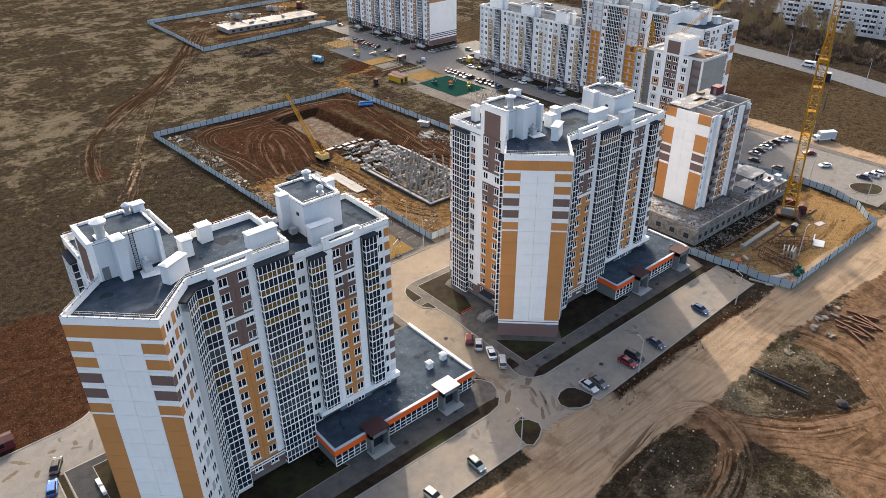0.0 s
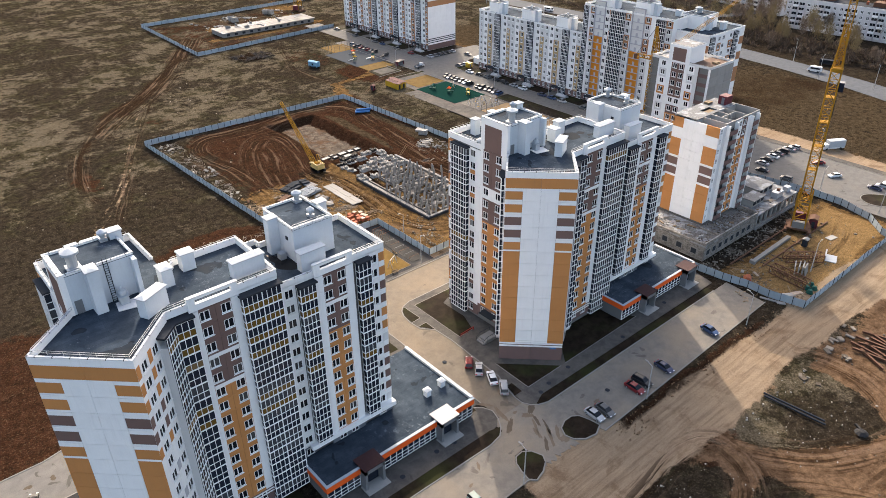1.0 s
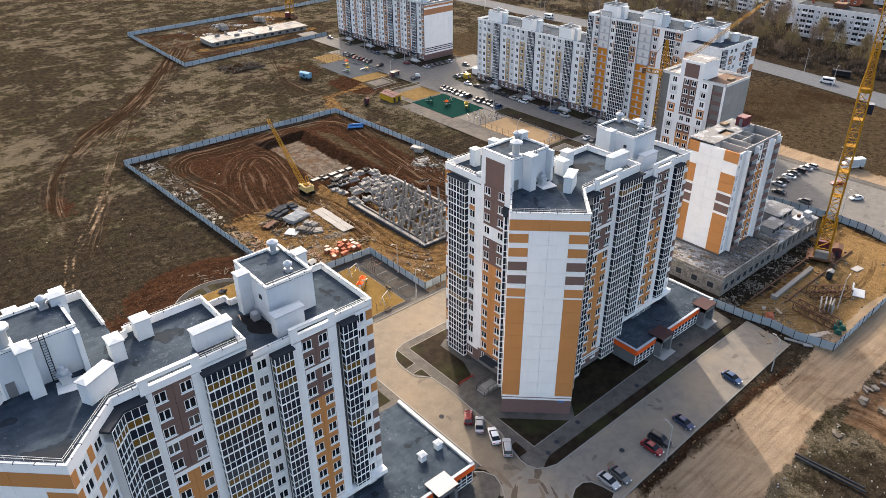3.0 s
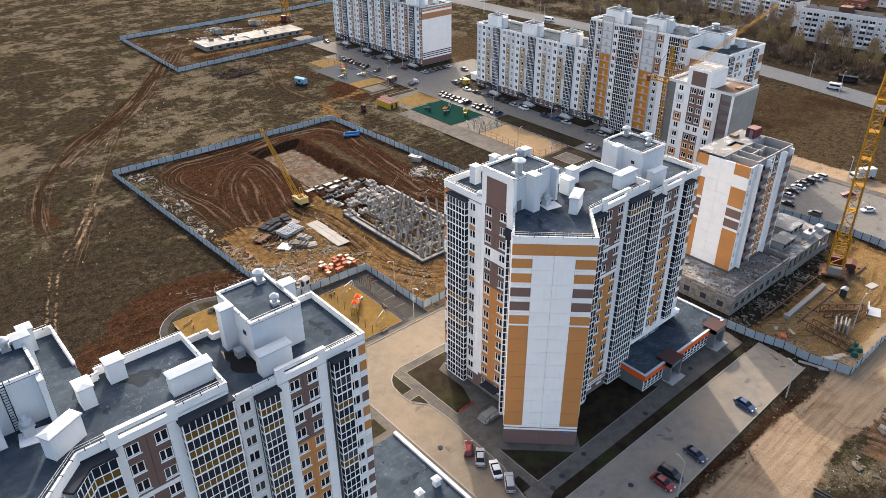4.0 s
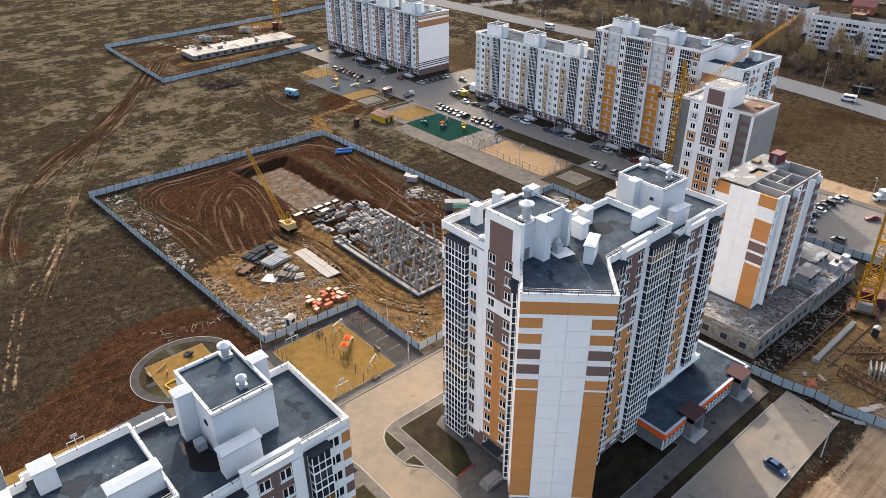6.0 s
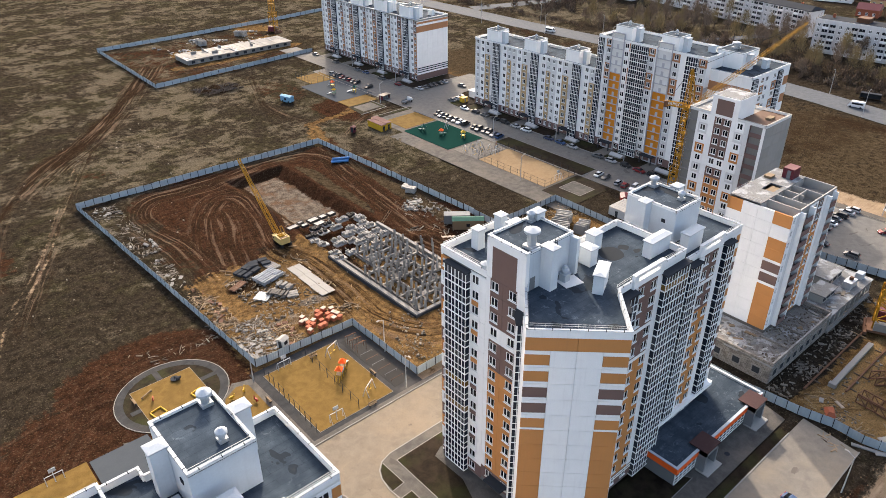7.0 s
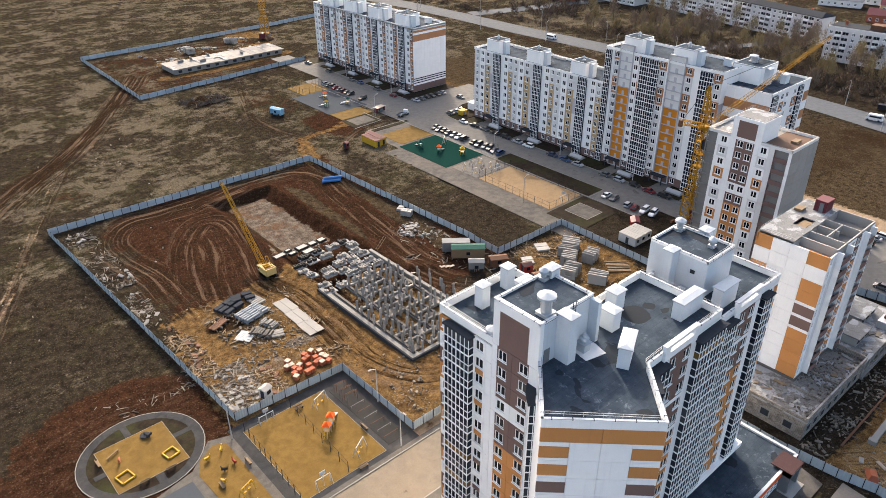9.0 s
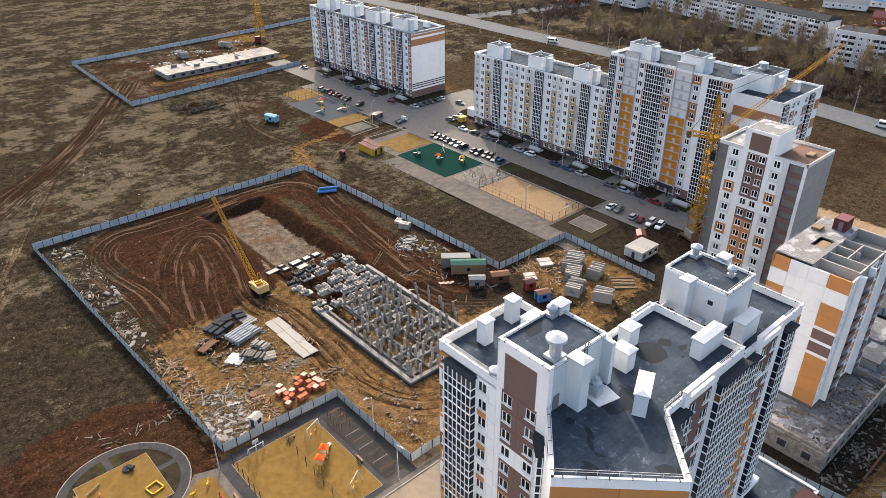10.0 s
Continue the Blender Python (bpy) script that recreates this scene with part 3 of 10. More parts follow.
def shaft(root, x, y, z0, lx, ly, h, turn=0.0):
    """Brick-and-sheet ventilation shaft with a hipped cap that stands over its edge."""
    g = Geo().box(0, lx, 0, ly, 0, h)
    m = put(root, x, y, z0, turn)
    s = part("vent_shaft", g, SHAFTW, root, "white plastered ventilation shaft, walls lightened against shade", m)
    o, k = 0.16, min(lx, ly) * 0.35
    v = [(-o, -o, h), (lx + o, -o, h), (lx + o, ly + o, h), (-o, ly + o, h)]
    v += [(a, b, h + 0.16) for a, b, _ in v]
    v += [(k, ly / 2, h + 0.42), (lx - k, ly / 2, h + 0.42)] if lx >= ly else [(lx / 2, k, h + 0.42), (lx / 2, ly - k, h + 0.42)]
    f = [(0, 1, 5, 4), (1, 2, 6, 5), (2, 3, 7, 6), (3, 0, 4, 7), (3, 2, 1, 0)]
    f += [(4, 5, 9, 8), (5, 6, 9), (6, 7, 8, 9), (7, 4, 8)] if lx >= ly else [(4, 5, 8), (5, 6, 9, 8), (6, 7, 9), (7, 4, 8, 9)]
    part("cap", Geo().add(v, f), WMETAL, s)
    return s


def sheet(name, pts, z, material, label, category="", kind="structure"):
    """A flat area of ground, as a thin slab."""
    return lone(name, Geo().prism(pts, z - 0.12, z), material, label, category, "", kind)


def kerb(pts, z=0.14, w=0.22, closed=False):
    g = Geo()
    n = len(pts)
    for i in range(n if closed else n - 1):
        (x0, y0), (x1, y1) = pts[i], pts[(i + 1) % n]
        d = Vector((x1 - x0, y1 - y0, 0)).normalized() * 0.05
        g.bar((x0 - d.x, y0 - d.y, z - 0.11), (x1 + d.x, y1 + d.y, z - 0.11), w)
    return lone("kerb", g, KERB, "pale concrete kerb along the asphalt", "kerb", "", "structure")


def rounded(x0, x1, y0, y1, r, n=6):
    pts = []
    for cx, cy, a in ((x1 - r, y0 + r, -90), (x1 - r, y1 - r, 0), (x0 + r, y1 - r, 90), (x0 + r, y0 + r, 180)):
        for i in range(n + 1):
            g = radians(a + 90 * i / n)
            pts.append((cx + r * math.cos(g), cy + r * math.sin(g)))
    return pts


def rect(x0, x1, y0, y1):
    return [(x0, y0), (x1, y0), (x1, y1), (x0, y1)]


# ---- ground ----
def graded(lo, hi, step, out_lo, out_hi):
    a = list(np.arange(lo, hi + step / 2, step))
    d, v = step, lo
    left = []
    while v > out_lo:
        d *= 1.25
        v -= d
        left.append(v)
    d, v = step, hi
    right = []
    while v < out_hi:
        d *= 1.25
        v += d
        right.append(v)
    return np.array(left[::-1] + a + right)


GX = graded(-40, 285, 0.62, -2600, 3000)
GY = graded(18, 470, 0.62, -1500, 3500)
XX, YY = np.meshgrid(GX, GY)


def lattice(shape_x, shape_y, cell, seed):
    """Smooth value noise over the sheet."""
    rng = np.random.default_rng(seed)
    tab = rng.random((256, 256))
    u, v = shape_x / cell, shape_y / cell
    i, j = np.floor(u).astype(int), np.floor(v).astype(int)
    fu, fv = u - i, v - j
    fu, fv = fu * fu * (3 - 2 * fu), fv * fv * (3 - 2 * fv)
    t = lambda a, b: tab[a % 256, b % 256]
    return (t(i, j) * (1 - fu) + t(i + 1, j) * fu) * (1 - fv) + (t(i, j + 1) * (1 - fu) + t(i + 1, j + 1) * fu) * fv


WOB = (lattice(XX, YY, 17, 1) - 0.5) * 9 + (lattice(XX, YY, 6, 2) - 0.5) * 4


def inside(x0, x1, y0, y1, soft=4.0, wob=1.0):
    """1 well inside the box, 0.5 on its edge, 0 outside, with a wavering edge."""
    d = np.minimum(np.minimum(XX - x0, x1 - XX), np.minimum(YY - y0, y1 - YY)) + WOB * wob
    return np.clip(0.5 + d / (soft * 1.7), 0, 1)


def along(pts, width, soft=1.0, wob=0.3):
    best = np.full(XX.shape, 1e9)
    for (x0, y0), (x1, y1) in zip(pts, pts[1:]):
        dx, dy = x1 - x0, y1 - y0
        t = np.clip(((XX - x0) * dx + (YY - y0) * dy) / (dx * dx + dy * dy), 0, 1)
        best = np.minimum(best, np.hypot(XX - x0 - t * dx, YY - y0 - t * dy))
    return np.clip(0.5 + (width / 2 - best + WOB * wob) / soft, 0, 1)


def blob(x, y, rx, ry, soft=0.5, wob=0.5):
    d = 1 - np.hypot((XX - x) / rx, (YY - y) / ry) + WOB * wob / max(rx, ry)
    return np.clip(0.5 + d / soft, 0, 1)


def most(*a):
    out = a[0]
    for b in a[1:]:
        out = np.maximum(out, b)
    return out


def pair(pts, gauge, width, soft=1.0, wob=0.06):
    width, soft = max(width * 1.2, 0.95), max(soft, 1.5)
    """Two wheel ruts beside a line."""
    out = 0
    for s in (-gauge / 2, gauge / 2):
        side = []
        for i, (x, y) in enumerate(pts):
            x0, y0 = pts[max(0, i - 1)]
            x1, y1 = pts[min(len(pts) - 1, i + 1)]
            ln = math.hypot(x1 - x0, y1 - y0)
            side.append((x - (y1 - y0) / ln * s, y + (x1 - x0) / ln * s))
        out = np.maximum(out, along(side, width, soft, wob))
    return out


def smooth(pts, n=6):
    """Rounded line through the points."""
    out = []
    for i in range(len(pts) - 1):
        p = [Vector(pts[min(max(j, 0), len(pts) - 1)]) for j in (i - 1, i, i + 1, i + 2)]
        for k in range(n):
            t = k / n
            out.append(0.5 * (2 * p[1] + (p[2] - p[0]) * t + (2 * p[0] - 5 * p[1] + 4 * p[2] - p[3]) * t * t + (3 * p[1] - p[0] - 3 * p[2] + p[3]) * t ** 3))
    return [tuple(v) for v in out] + [tuple(pts[-1])]


# Beds of wheel tracks: distance along, distance across and strength, for the streaks in the soil
FLOW_U, FLOW_V, FLOW_M = np.zeros(XX.shape), np.zeros(XX.shape), np.zeros(XX.shape)


def wheel_bed(pts, width, strength=1.0, soft=3.0):
    global FLOW_U, FLOW_V, FLOW_M
    line = smooth(pts)
    best, u, v = np.full(XX.shape, 1e9), np.zeros(XX.shape), np.zeros(XX.shape)
    run = 0.0
    for (x0, y0), (x1, y1) in zip(line, line[1:]):
        dx, dy = x1 - x0, y1 - y0
        ln = math.hypot(dx, dy)
        t = np.clip(((XX - x0) * dx + (YY - y0) * dy) / (ln * ln), 0, 1)
        d = np.hypot(XX - x0 - t * dx, YY - y0 - t * dy)
        near = d < best
        best = np.where(near, d, best)
        u = np.where(near, run + t * ln, u)
        v = np.where(near, np.sign((XX - x0) * dy - (YY - y0) * dx) * d, v)
        run += ln
    m = np.clip(0.5 + (width / 2 - best + WOB * 0.25) / soft, 0, 1) * strength
    m = m * np.clip(u / 6, 0, 1) * np.clip((run - u) / 6, 0, 1)
    win = m > FLOW_M
    off = len(pts) * 37.0 + pts[0][0]
    FLOW_U, FLOW_V, FLOW_M = np.where(win, u + off, FLOW_U), np.where(win, v + off, FLOW_V), np.where(win, m, FLOW_M)


for bed in (
        ([(96, 198), (96.5, 212), (96.5, 225), (94, 240), (95, 251), (102, 258.5), (112, 258), (125, 257.5), (142, 260), (157, 259), (163, 250), (161, 236), (158.5, 222), (156, 204), (154, 186), (156, 176)], 10, 1.0),
        ([(98, 202), (103, 221), (110, 236), (119, 245), (124, 240), (121, 222), (116.5, 205), (118.5, 191), (118, 174), (117, 158), (123, 146), (135, 143), (150, 142)], 9, 0.95),
        ([(165, 262), (161.5, 240), (158, 222), (155.5, 206), (153, 192), (151, 180), (154, 170), (162, 163)], 7, 1.0),
        ([(222, 277.5), (210, 277), (198, 275), (186, 268), (178, 262)], 5, 0.9),
        ([(104, 200), (108, 214), (113, 226), (116, 240)], 8, 0.8),
        ([(76, 47.5), (90, 49.3), (100, 50.2), (107, 48), (107, 43.4), (104.5, 39), (99, 35.5), (92, 33.5), (82, 32)], 6.5, 0.95),
        ([(106, 48.5), (111, 42), (116.6, 34.8), (123.3, 30.1), (136.3, 24.5), (158, 17)], 7, 0.8),
        ([(100, 37), (106, 33.5), (111.5, 28), (117, 20), (122, 8)], 6, 0.7),
        ([(143, 51), (147.0, 47), (148, 41), (146.1, 35.1), (141.3, 28.7), (134, 21), (128, 8)], 6.5, 0.85),
        ([(158, 51), (160, 44), (168, 38), (184, 36), (210, 38)], 8, 0.7),
        ([(116, 21), (138, 19), (165, 24), (200, 30)], 12, 0.6),
        ([(-40, 52), (60, 54.5), (110, 54.2), (150, 54.4), (176, 52.5), (230, 51.5), (290, 50)], 13, 0.2),
        ([(70, 284), (86, 303), (108, 327), (126, 351), (150, 388), (164, 410)], 12, 1.0), ([(53, 228), (53.6, 244), (59, 266), (69, 287), (84.5, 308), (104, 325)], 4.5, 1.0), ([(118, 343), (102, 313), (88.5, 286.5), (77.4, 264), (68, 244), (57.6, 221.5), (50, 205)], 3.5, 0.9),
        ([(192, 361), (180, 330), (174, 312), (176, 292), (182, 276)], 5, 0.8), ([(152, 384), (190, 387), (236, 392)], 5, 0.7),
        ([(50, 140), (30, 150), (0, 150), (-30, 160)], 8, 0.25), ([(74, 140), (70, 160), (58, 172), (36, 170), (10, 158)], 6, 0.25),
        ([(84, 172), (70, 171), (54, 163), (46, 148), (46, 134)], 12, 0.2), ([(90, 176), (68, 178), (46, 170), (30, 150)], 8, 0.2),
        ([(162, 80), (175, 70), (195, 66), (214, 70)], 7, 0.6)):
    wheel_bed(*bed)


def within(pts, soft=1.6, wob=0.35):
    """1 inside the outline, 0 outside, with a wavering edge."""
    near, odd = np.full(XX.shape, 1e9), np.zeros(XX.shape, bool)
    for (x0, y0), (x1, y1) in zip(pts, pts[1:] + pts[:1]):
        dx, dy = x1 - x0, y1 - y0
        t = np.clip(((XX - x0) * dx + (YY - y0) * dy) / (dx * dx + dy * dy), 0, 1)
        near = np.minimum(near, np.hypot(XX - x0 - t * dx, YY - y0 - t * dy))
        if dy:
            odd ^= ((y0 > YY) != (y1 > YY)) & (XX < x0 + (YY - y0) * dx / dy)
    return np.clip(0.5 + (np.where(odd, near, -near) + WOB * wob) / soft, 0, 1)


GRASS = most(within([(114.4, 48.5), (126.8, 47.9), (141.5, 48.6), (143.6, 42.7), (140.8, 33.8), (136.2, 27.8), (129.2, 30.0), (115.4, 40.3), (111.8, 45.9)]),
             within([(60, 50), (83.9, 49.3), (97.7, 48.0), (104.2, 45.1), (101.0, 40.9), (93.2, 38.2), (86.6, 38.0), (60, 36)]),
             within([(90, 33), (97.2, 34.6), (106.3, 36.3), (108.2, 31.4), (109.0, 24.4), (107.6, 19.4), (104, 0), (70, 0)]))
DIRT = inside(62, 232, -60, 49.5, 4) * 0.85 * (1 - GRASS)
EASTGRASS = most(within([(149.5, 256), (154.5, 243), (153, 228), (153, 211), (148.5, 199), (148, 224)]), within([(166, 254), (168, 232), (170, 206), (168, 190), (162.5, 187), (161.5, 207), (165, 232)]))
GRAVEL = most(within([(130.5, 252.5), (143.6, 250.5), (144.0, 212.5), (124.8, 213.5), (127.5, 222)], 2.0, 0.2) * 0.95, within([(95, 174), (103, 175), (108, 171), (104, 168.5), (97, 170)]) * 0.55, blob(109.7, 175.5, 3.0, 1.6) * 0.9)
OLIVE = most(EASTGRASS * 0.8, inside(262, 346, 60, 330, 12, 1) * 0.72)
RED = most(
    along([(326, 90), (336, 125), (342, 160), (348.5, 220), (352, 285), (349.5, 345), (348, 375), (348, 402)], 5, 4, 0.5) * 0.55,
    along([(54, 240), (54, 252), (66, 280), (93, 313), (106, 328), (127, 354), (150, 390)], 5, 5, 0.4) * 0.25,
    inside(-60, 52, 126, 172, 8), inside(36, 86, 128, 176, 6), blob(68, 174, 18, 14, 0.3),
    inside(94, 142, 206, 262, 5) * 0.9, inside(124, 172, 168, 262, 6) * 0.85 * (1 - 0.7 * EASTGRASS), inside(98, 112, 190, 215, 6),
    blob(106, 47, 6, 3) * 0.7,
    inside(150, 242, 376, 446, 5) * 0.46, blob(196, 290, 13, 16) * 0.75, blob(190, 330, 10, 20) * 0.42, blob(205, 404, 36, 13) * 0.3,
    inside(272, 292, 60, 200, 5) * 0.6, inside(95, 156, 59.5, 63.0, 1.5, 0.3) * 0.9, blob(196, 277, 8, 5) * 0.6,
    blob(56, 246, 4, 10) * 0.5, blob(97, 290, 8, 6) * 0.45)
SANDM = most(
    inside(90, 126, 137, 202, 4) * 1.0, inside(111, 160, 136, 166, 5) * 1.1, inside(126, 146, 152, 192, 5) * 0.8, inside(163, 222, 58, 79.5, 3) * 1.9, inside(171, 197, 140, 173, 4) * 0.8,
    blob(270, 285, 18, 24) * 0.9, along([(172, 396), (205, 392), (240, 398)], 7, 5) * 0.75, along([(182, 420), (215, 417), (240, 424)], 10, 6) * 0.75, inside(260, 276, 60, 330, 5) * 0.7, along([(168, 262), (178, 283), (200, 286)], 6, 4) * 0.7,
    blob(131, 55, 5, 3) * 0.8, blob(142, 66, 6, 2.0) * 0.8, inside(230, 252, 436, 470, 6) * 0.8)
ROAD = most(
    pair([(93, 300), (87, 287), (77, 266), (66, 241), (59, 229), (48, 212), (35, 170)], 1.9, 0.5) * 0.62,
    along([(-60, 52), (60, 54.5), (110, 54.8), (150, 55.0), (176, 53.5), (230, 51.5), (300, 50)], 13.0, 3, 0.35), blob(86, 62, 13, 7, 0.5, 0.3),
    along([(262, 40), (266, 120), (270, 200), (262, 280), (252, 310)], 10, 5) * 0.8, along([(230, 52), (262, 60)], 14, 5), inside(40, 160, 121, 137, 2, 0.2) * 0.6)
RUT = most(
    along([(326, 90), (336, 125), (342, 160), (348.5, 220), (352, 285), (349.5, 345), (348, 375), (348, 402)], 4, 3, 0.5) * 0.55,
    along(smooth([(84.5, 308), (104, 325), (122, 348), (142, 377), (152, 392)]), 9, 5, 0.5) * 0.62, along(smooth([(53, 230), (53.6, 244), (59, 266), (69, 287), (84.5, 308)]), 1.6, 2.5, 0.25) * 0.62,
    along(smooth([(101, 208), (99, 228), (96.5, 245), (99, 257), (112, 258), (126, 257)]), 5, 5, 0.5) * 0.52, along(smooth([(164, 256), (158, 236), (156, 215), (154, 191)]), 4.5, 4, 0.5) * 0.5, along(smooth([(118, 206), (119, 192), (118, 172)]), 4, 4, 0.5) * 0.45,
    along([(95, 61.6), (156, 61.4)], 2.4, 1.6, 0.22) * 0.52, blob(172, 349, 10, 4, 0.5, 0.3) * 0.9, inside(276, 345, 130, 170, 10, 1) * 0.4,
    along([(128, 182), (129, 252), (146, 253)], 3, 2, 0.2) * 0.8, blob(103, 193, 6, 3) * 0.9)

PAVED = most(inside(-40, 158, 61.5, 137, 4, 0), inside(196, 262, 60, 400, 4, 0), inside(156, 226, 56, 110, 4, 0), inside(58, 112, 134, 180, 4, 0), inside(28, 64, 130, 160, 4, 0))
ROUGH = (lattice(XX, YY, 3.1, 3) - 0.5) * 0.35 + (lattice(XX, YY, 11, 4) - 0.5) * 0.5 + (lattice(XX, YY, 1.7, 5) - 0.5) * 0.18
ZZ = np.where((XX > -60) & (XX < 330) & (YY < 500) & (YY > 0), ROUGH * 0.8 - 0.1, -0.1) * (1 - np.clip(PAVED * 1.6, 0, 1)) - 0.05
pit = np.clip(inside(127.5, 146, 190, 253, 2.6, 0.25) * 1.2 - 0.1, 0, 1)
rim = np.clip(inside(124.5, 149.5, 187, 256.5, 3.0, 0.35) * 1.2 - 0.1, 0, 1) - pit
ZZ = ZZ - pit * 2.0 + np.clip(rim, 0, 1) * 0.7 - RUT * 0.12 * (1 - PAVED)
for x, y, r, h in ((163, 349, 5, 1.6), (170, 352, 7, 2.0), (177, 346, 6, 1.5), (153, 180, 6, 1.0), (149, 184, 5, 1.3), (290, 150, 10, 2.2), (286, 176, 9, 2.0), (150, 144, 4, 1.2), (118, 40, 5, 0.5), (60, 178, 9, 0.6), (80, 182, 6, 0.5)):
    ZZ = ZZ + h * np.clip(1 - np.hypot(XX - x, YY - y) / r, 0, 1) ** 1.3 * (0.6 + 0.8 * lattice(XX, YY, 1.9, 7))
ny, nx = XX.shape
ground_mesh = bpy.data.meshes.new("ground")
idx = np.arange(nx * ny).reshape(ny, nx)
quads = np.stack([idx[:-1, :-1], idx[:-1, 1:], idx[1:, 1:], idx[1:, :-1]], -1).reshape(-1, 4)
ground_mesh.vertices.add(nx * ny)
ground_mesh.vertices.foreach_set("co", np.stack([XX, YY, ZZ], -1).astype(np.float32).ravel())
ground_mesh.loops.add(quads.size)
ground_mesh.loops.foreach_set("vertex_index", quads.astype(np.int32).ravel())
ground_mesh.polygons.add(len(quads))
ground_mesh.polygons.foreach_set("loop_start", np.arange(0, quads.size, 4, dtype=np.int32))
ground_mesh.polygons.foreach_set("use_smooth", np.ones(len(quads), dtype=bool))
ground_mesh.update(calc_edges=True)
tint = ground_mesh.attributes.new("soil", "FLOAT_COLOR", "POINT")
tint.data.foreach_set("color", np.stack([RED, SANDM, RUT, ROAD], -1).astype(np.float32).ravel())
cover = ground_mesh.attributes.new("cover", "FLOAT_COLOR", "POINT")
cover.data.foreach_set("color", np.stack([GRAVEL, OLIVE, GRAVEL * 0, GRAVEL * 0], -1).astype(np.float32).ravel())
bed_map = ground_mesh.attributes.new("wheel_beds", "FLOAT_COLOR", "POINT")
bed_map.data.foreach_set("color", np.stack([FLOW_U, FLOW_V, FLOW_M, DIRT], -1).astype(np.float32).ravel())
ground = lone("ground", ground_mesh, SOIL, "brown spring steppe with straw-coloured tufts, red earth and wheel ruts", "ground", "", "structure")

# Asphalt round the two finished towers
sheet("road", [(81.7, 79.0), (88.1, 79.0), (88.1, 80.8), (88.8, 84.0), (90.2, 88.0), (90.5, 96.0), (90.9, 104.0), (90.6, 109.3), (88.3, 111.9), (88.0, 115.5), (88.5, 118.6), (89.4, 120.4), (90.9, 121.7), (93.3, 122.4), (93.3, 123.2), (78.0, 123.2), (80.2, 121.8), (81.4, 119.6), (81.7, 117.0)], 0.03, STREET, "pale dusty asphalt driveway between the two towers", "road")
sheet("pavement", rect(57, 155, 133.2, 134.3), 0.10, WALKWAY, "narrow asphalt footway along the street", "footway")
sheet("road", rect(21.5, 156, 122.4, 133.3), 0.034, STREET, "pale dusty asphalt street behind the towers", "road")
sheet("road", [(-14, 95), (12, 95), (22, 118), (22, 128), (15.2, 127.7), (13.6, 126.7), (10.2, 125.9), (-14, 125.7)], 0.026, ASPHALT2, "pale grey asphalt yard beside the tower", "road")
sheet("pavement", [(6.6, 100), (17, 100), (17, 114.5), (6.6, 114.5)], 0.10, DAMP, "wet dark asphalt footway beside the tower", "footway")
sheet("lawn", [(10.9, 100), (16.5, 100), (16.5, 112.4), (11.1, 112.4)], 0.15, LAWN, "dark planted strip beside the tower", "lawn")
sheet("lawn", [(5.2, 100), (6.2, 100), (6.4, 114.0), (5.3, 114.4)], 0.12, LAWN, "narrow soil strip between kerbs", "lawn")
sheet("pavement", [(-20, 64.2), (74.6, 64.4), (75.4, 68.4), (76.8, 70.0), (79.7, 70.2), (79.7, 76.0), (-20, 76.0)], 0.03, ASPHALT, "pale dusty asphalt car park in front of the tower", "car park")
sheet("pavement", [(94.6, 63.2), (158.4, 64.9), (159.6, 75.8), (92.2, 75.8), (92.2, 70.0)], 0.03, ASPHALT, "pale dusty asphalt car park in front of the tower", "car park")
edge_rng = random.Random(8)
ragged = [(x, 64.9 + edge_rng.uniform(-0.9, 0.5)) for x in np.arange(79.4, 88.6, 0.55)]
sheet("pavement", ragged + [(88.0, 67.4), (89.0, 69.4), (92.3, 70.2), (92.3, 75.9), (89.0, 79.0), (79.6, 79.0), (79.6, 69.0)], 0.026, ASPHALT, "asphalt junction smeared with mud", "road")
for dx in (0, 83.2):
    if dx:
        walk_edge = [(92.9, 78.0), (156.5, 78.0), (157.8, 83.4), (105, 83.4)]
        strip_edge = [(89.9, 76.8), (92.4, 75.9), (153.2, 75.9), (153.4, 77.6), (92.9, 78.05)]
    else:
        walk_edge = [(20, 77.4), (77.8, 77.2), (79.8, 77.7), (81.2, 79.2), (81.8, 81.2), (80.9, 83.2), (79.6, 84.3), (79.5, 83.4), (20, 83.4)]
        strip_edge = [(20, 75.5), (75.2, 74.9), (78.2, 75.5), (79.9, 77.0), (77.6, 77.6), (20, 77.6)]
    sheet("pavement", walk_edge, 0.13, WALKWAY, "dark asphalt footway along the tower", "footway")
    sheet("lawn", strip_edge, 0.15, LAWN, "narrow strip of bare dark soil beside the footway", "lawn")
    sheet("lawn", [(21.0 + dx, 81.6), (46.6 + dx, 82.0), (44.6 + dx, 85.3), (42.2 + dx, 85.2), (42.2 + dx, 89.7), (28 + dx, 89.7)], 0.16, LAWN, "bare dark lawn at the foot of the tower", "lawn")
    kerb([(21.0 + dx, 81.5), (46.7 + dx, 81.9), (44.7 + dx, 85.4)], 0.2, 0.12)
kerb([(20, 75.4), (75.2, 74.8), (78.3, 75.4), (80.0, 76.9), (81.3, 79.0), (81.9, 81.2), (81.0, 83.3), (79.7, 84.4)])
kerb([(153.5, 75.8), (96, 75.7), (92.3, 75.7), (90.4, 76.3), (88.9, 77.4), (88.1, 79.0), (88.1, 80.8), (88.8, 84.0), (90.2, 88.0), (90.5, 96.0), (90.9, 104.0), (90.6, 109.3), (88.3, 111.9), (88.0, 115.5), (88.5, 118.6), (89.4, 120.4), (90.9, 121.7), (93.3, 122.4), (152, 122.4)])
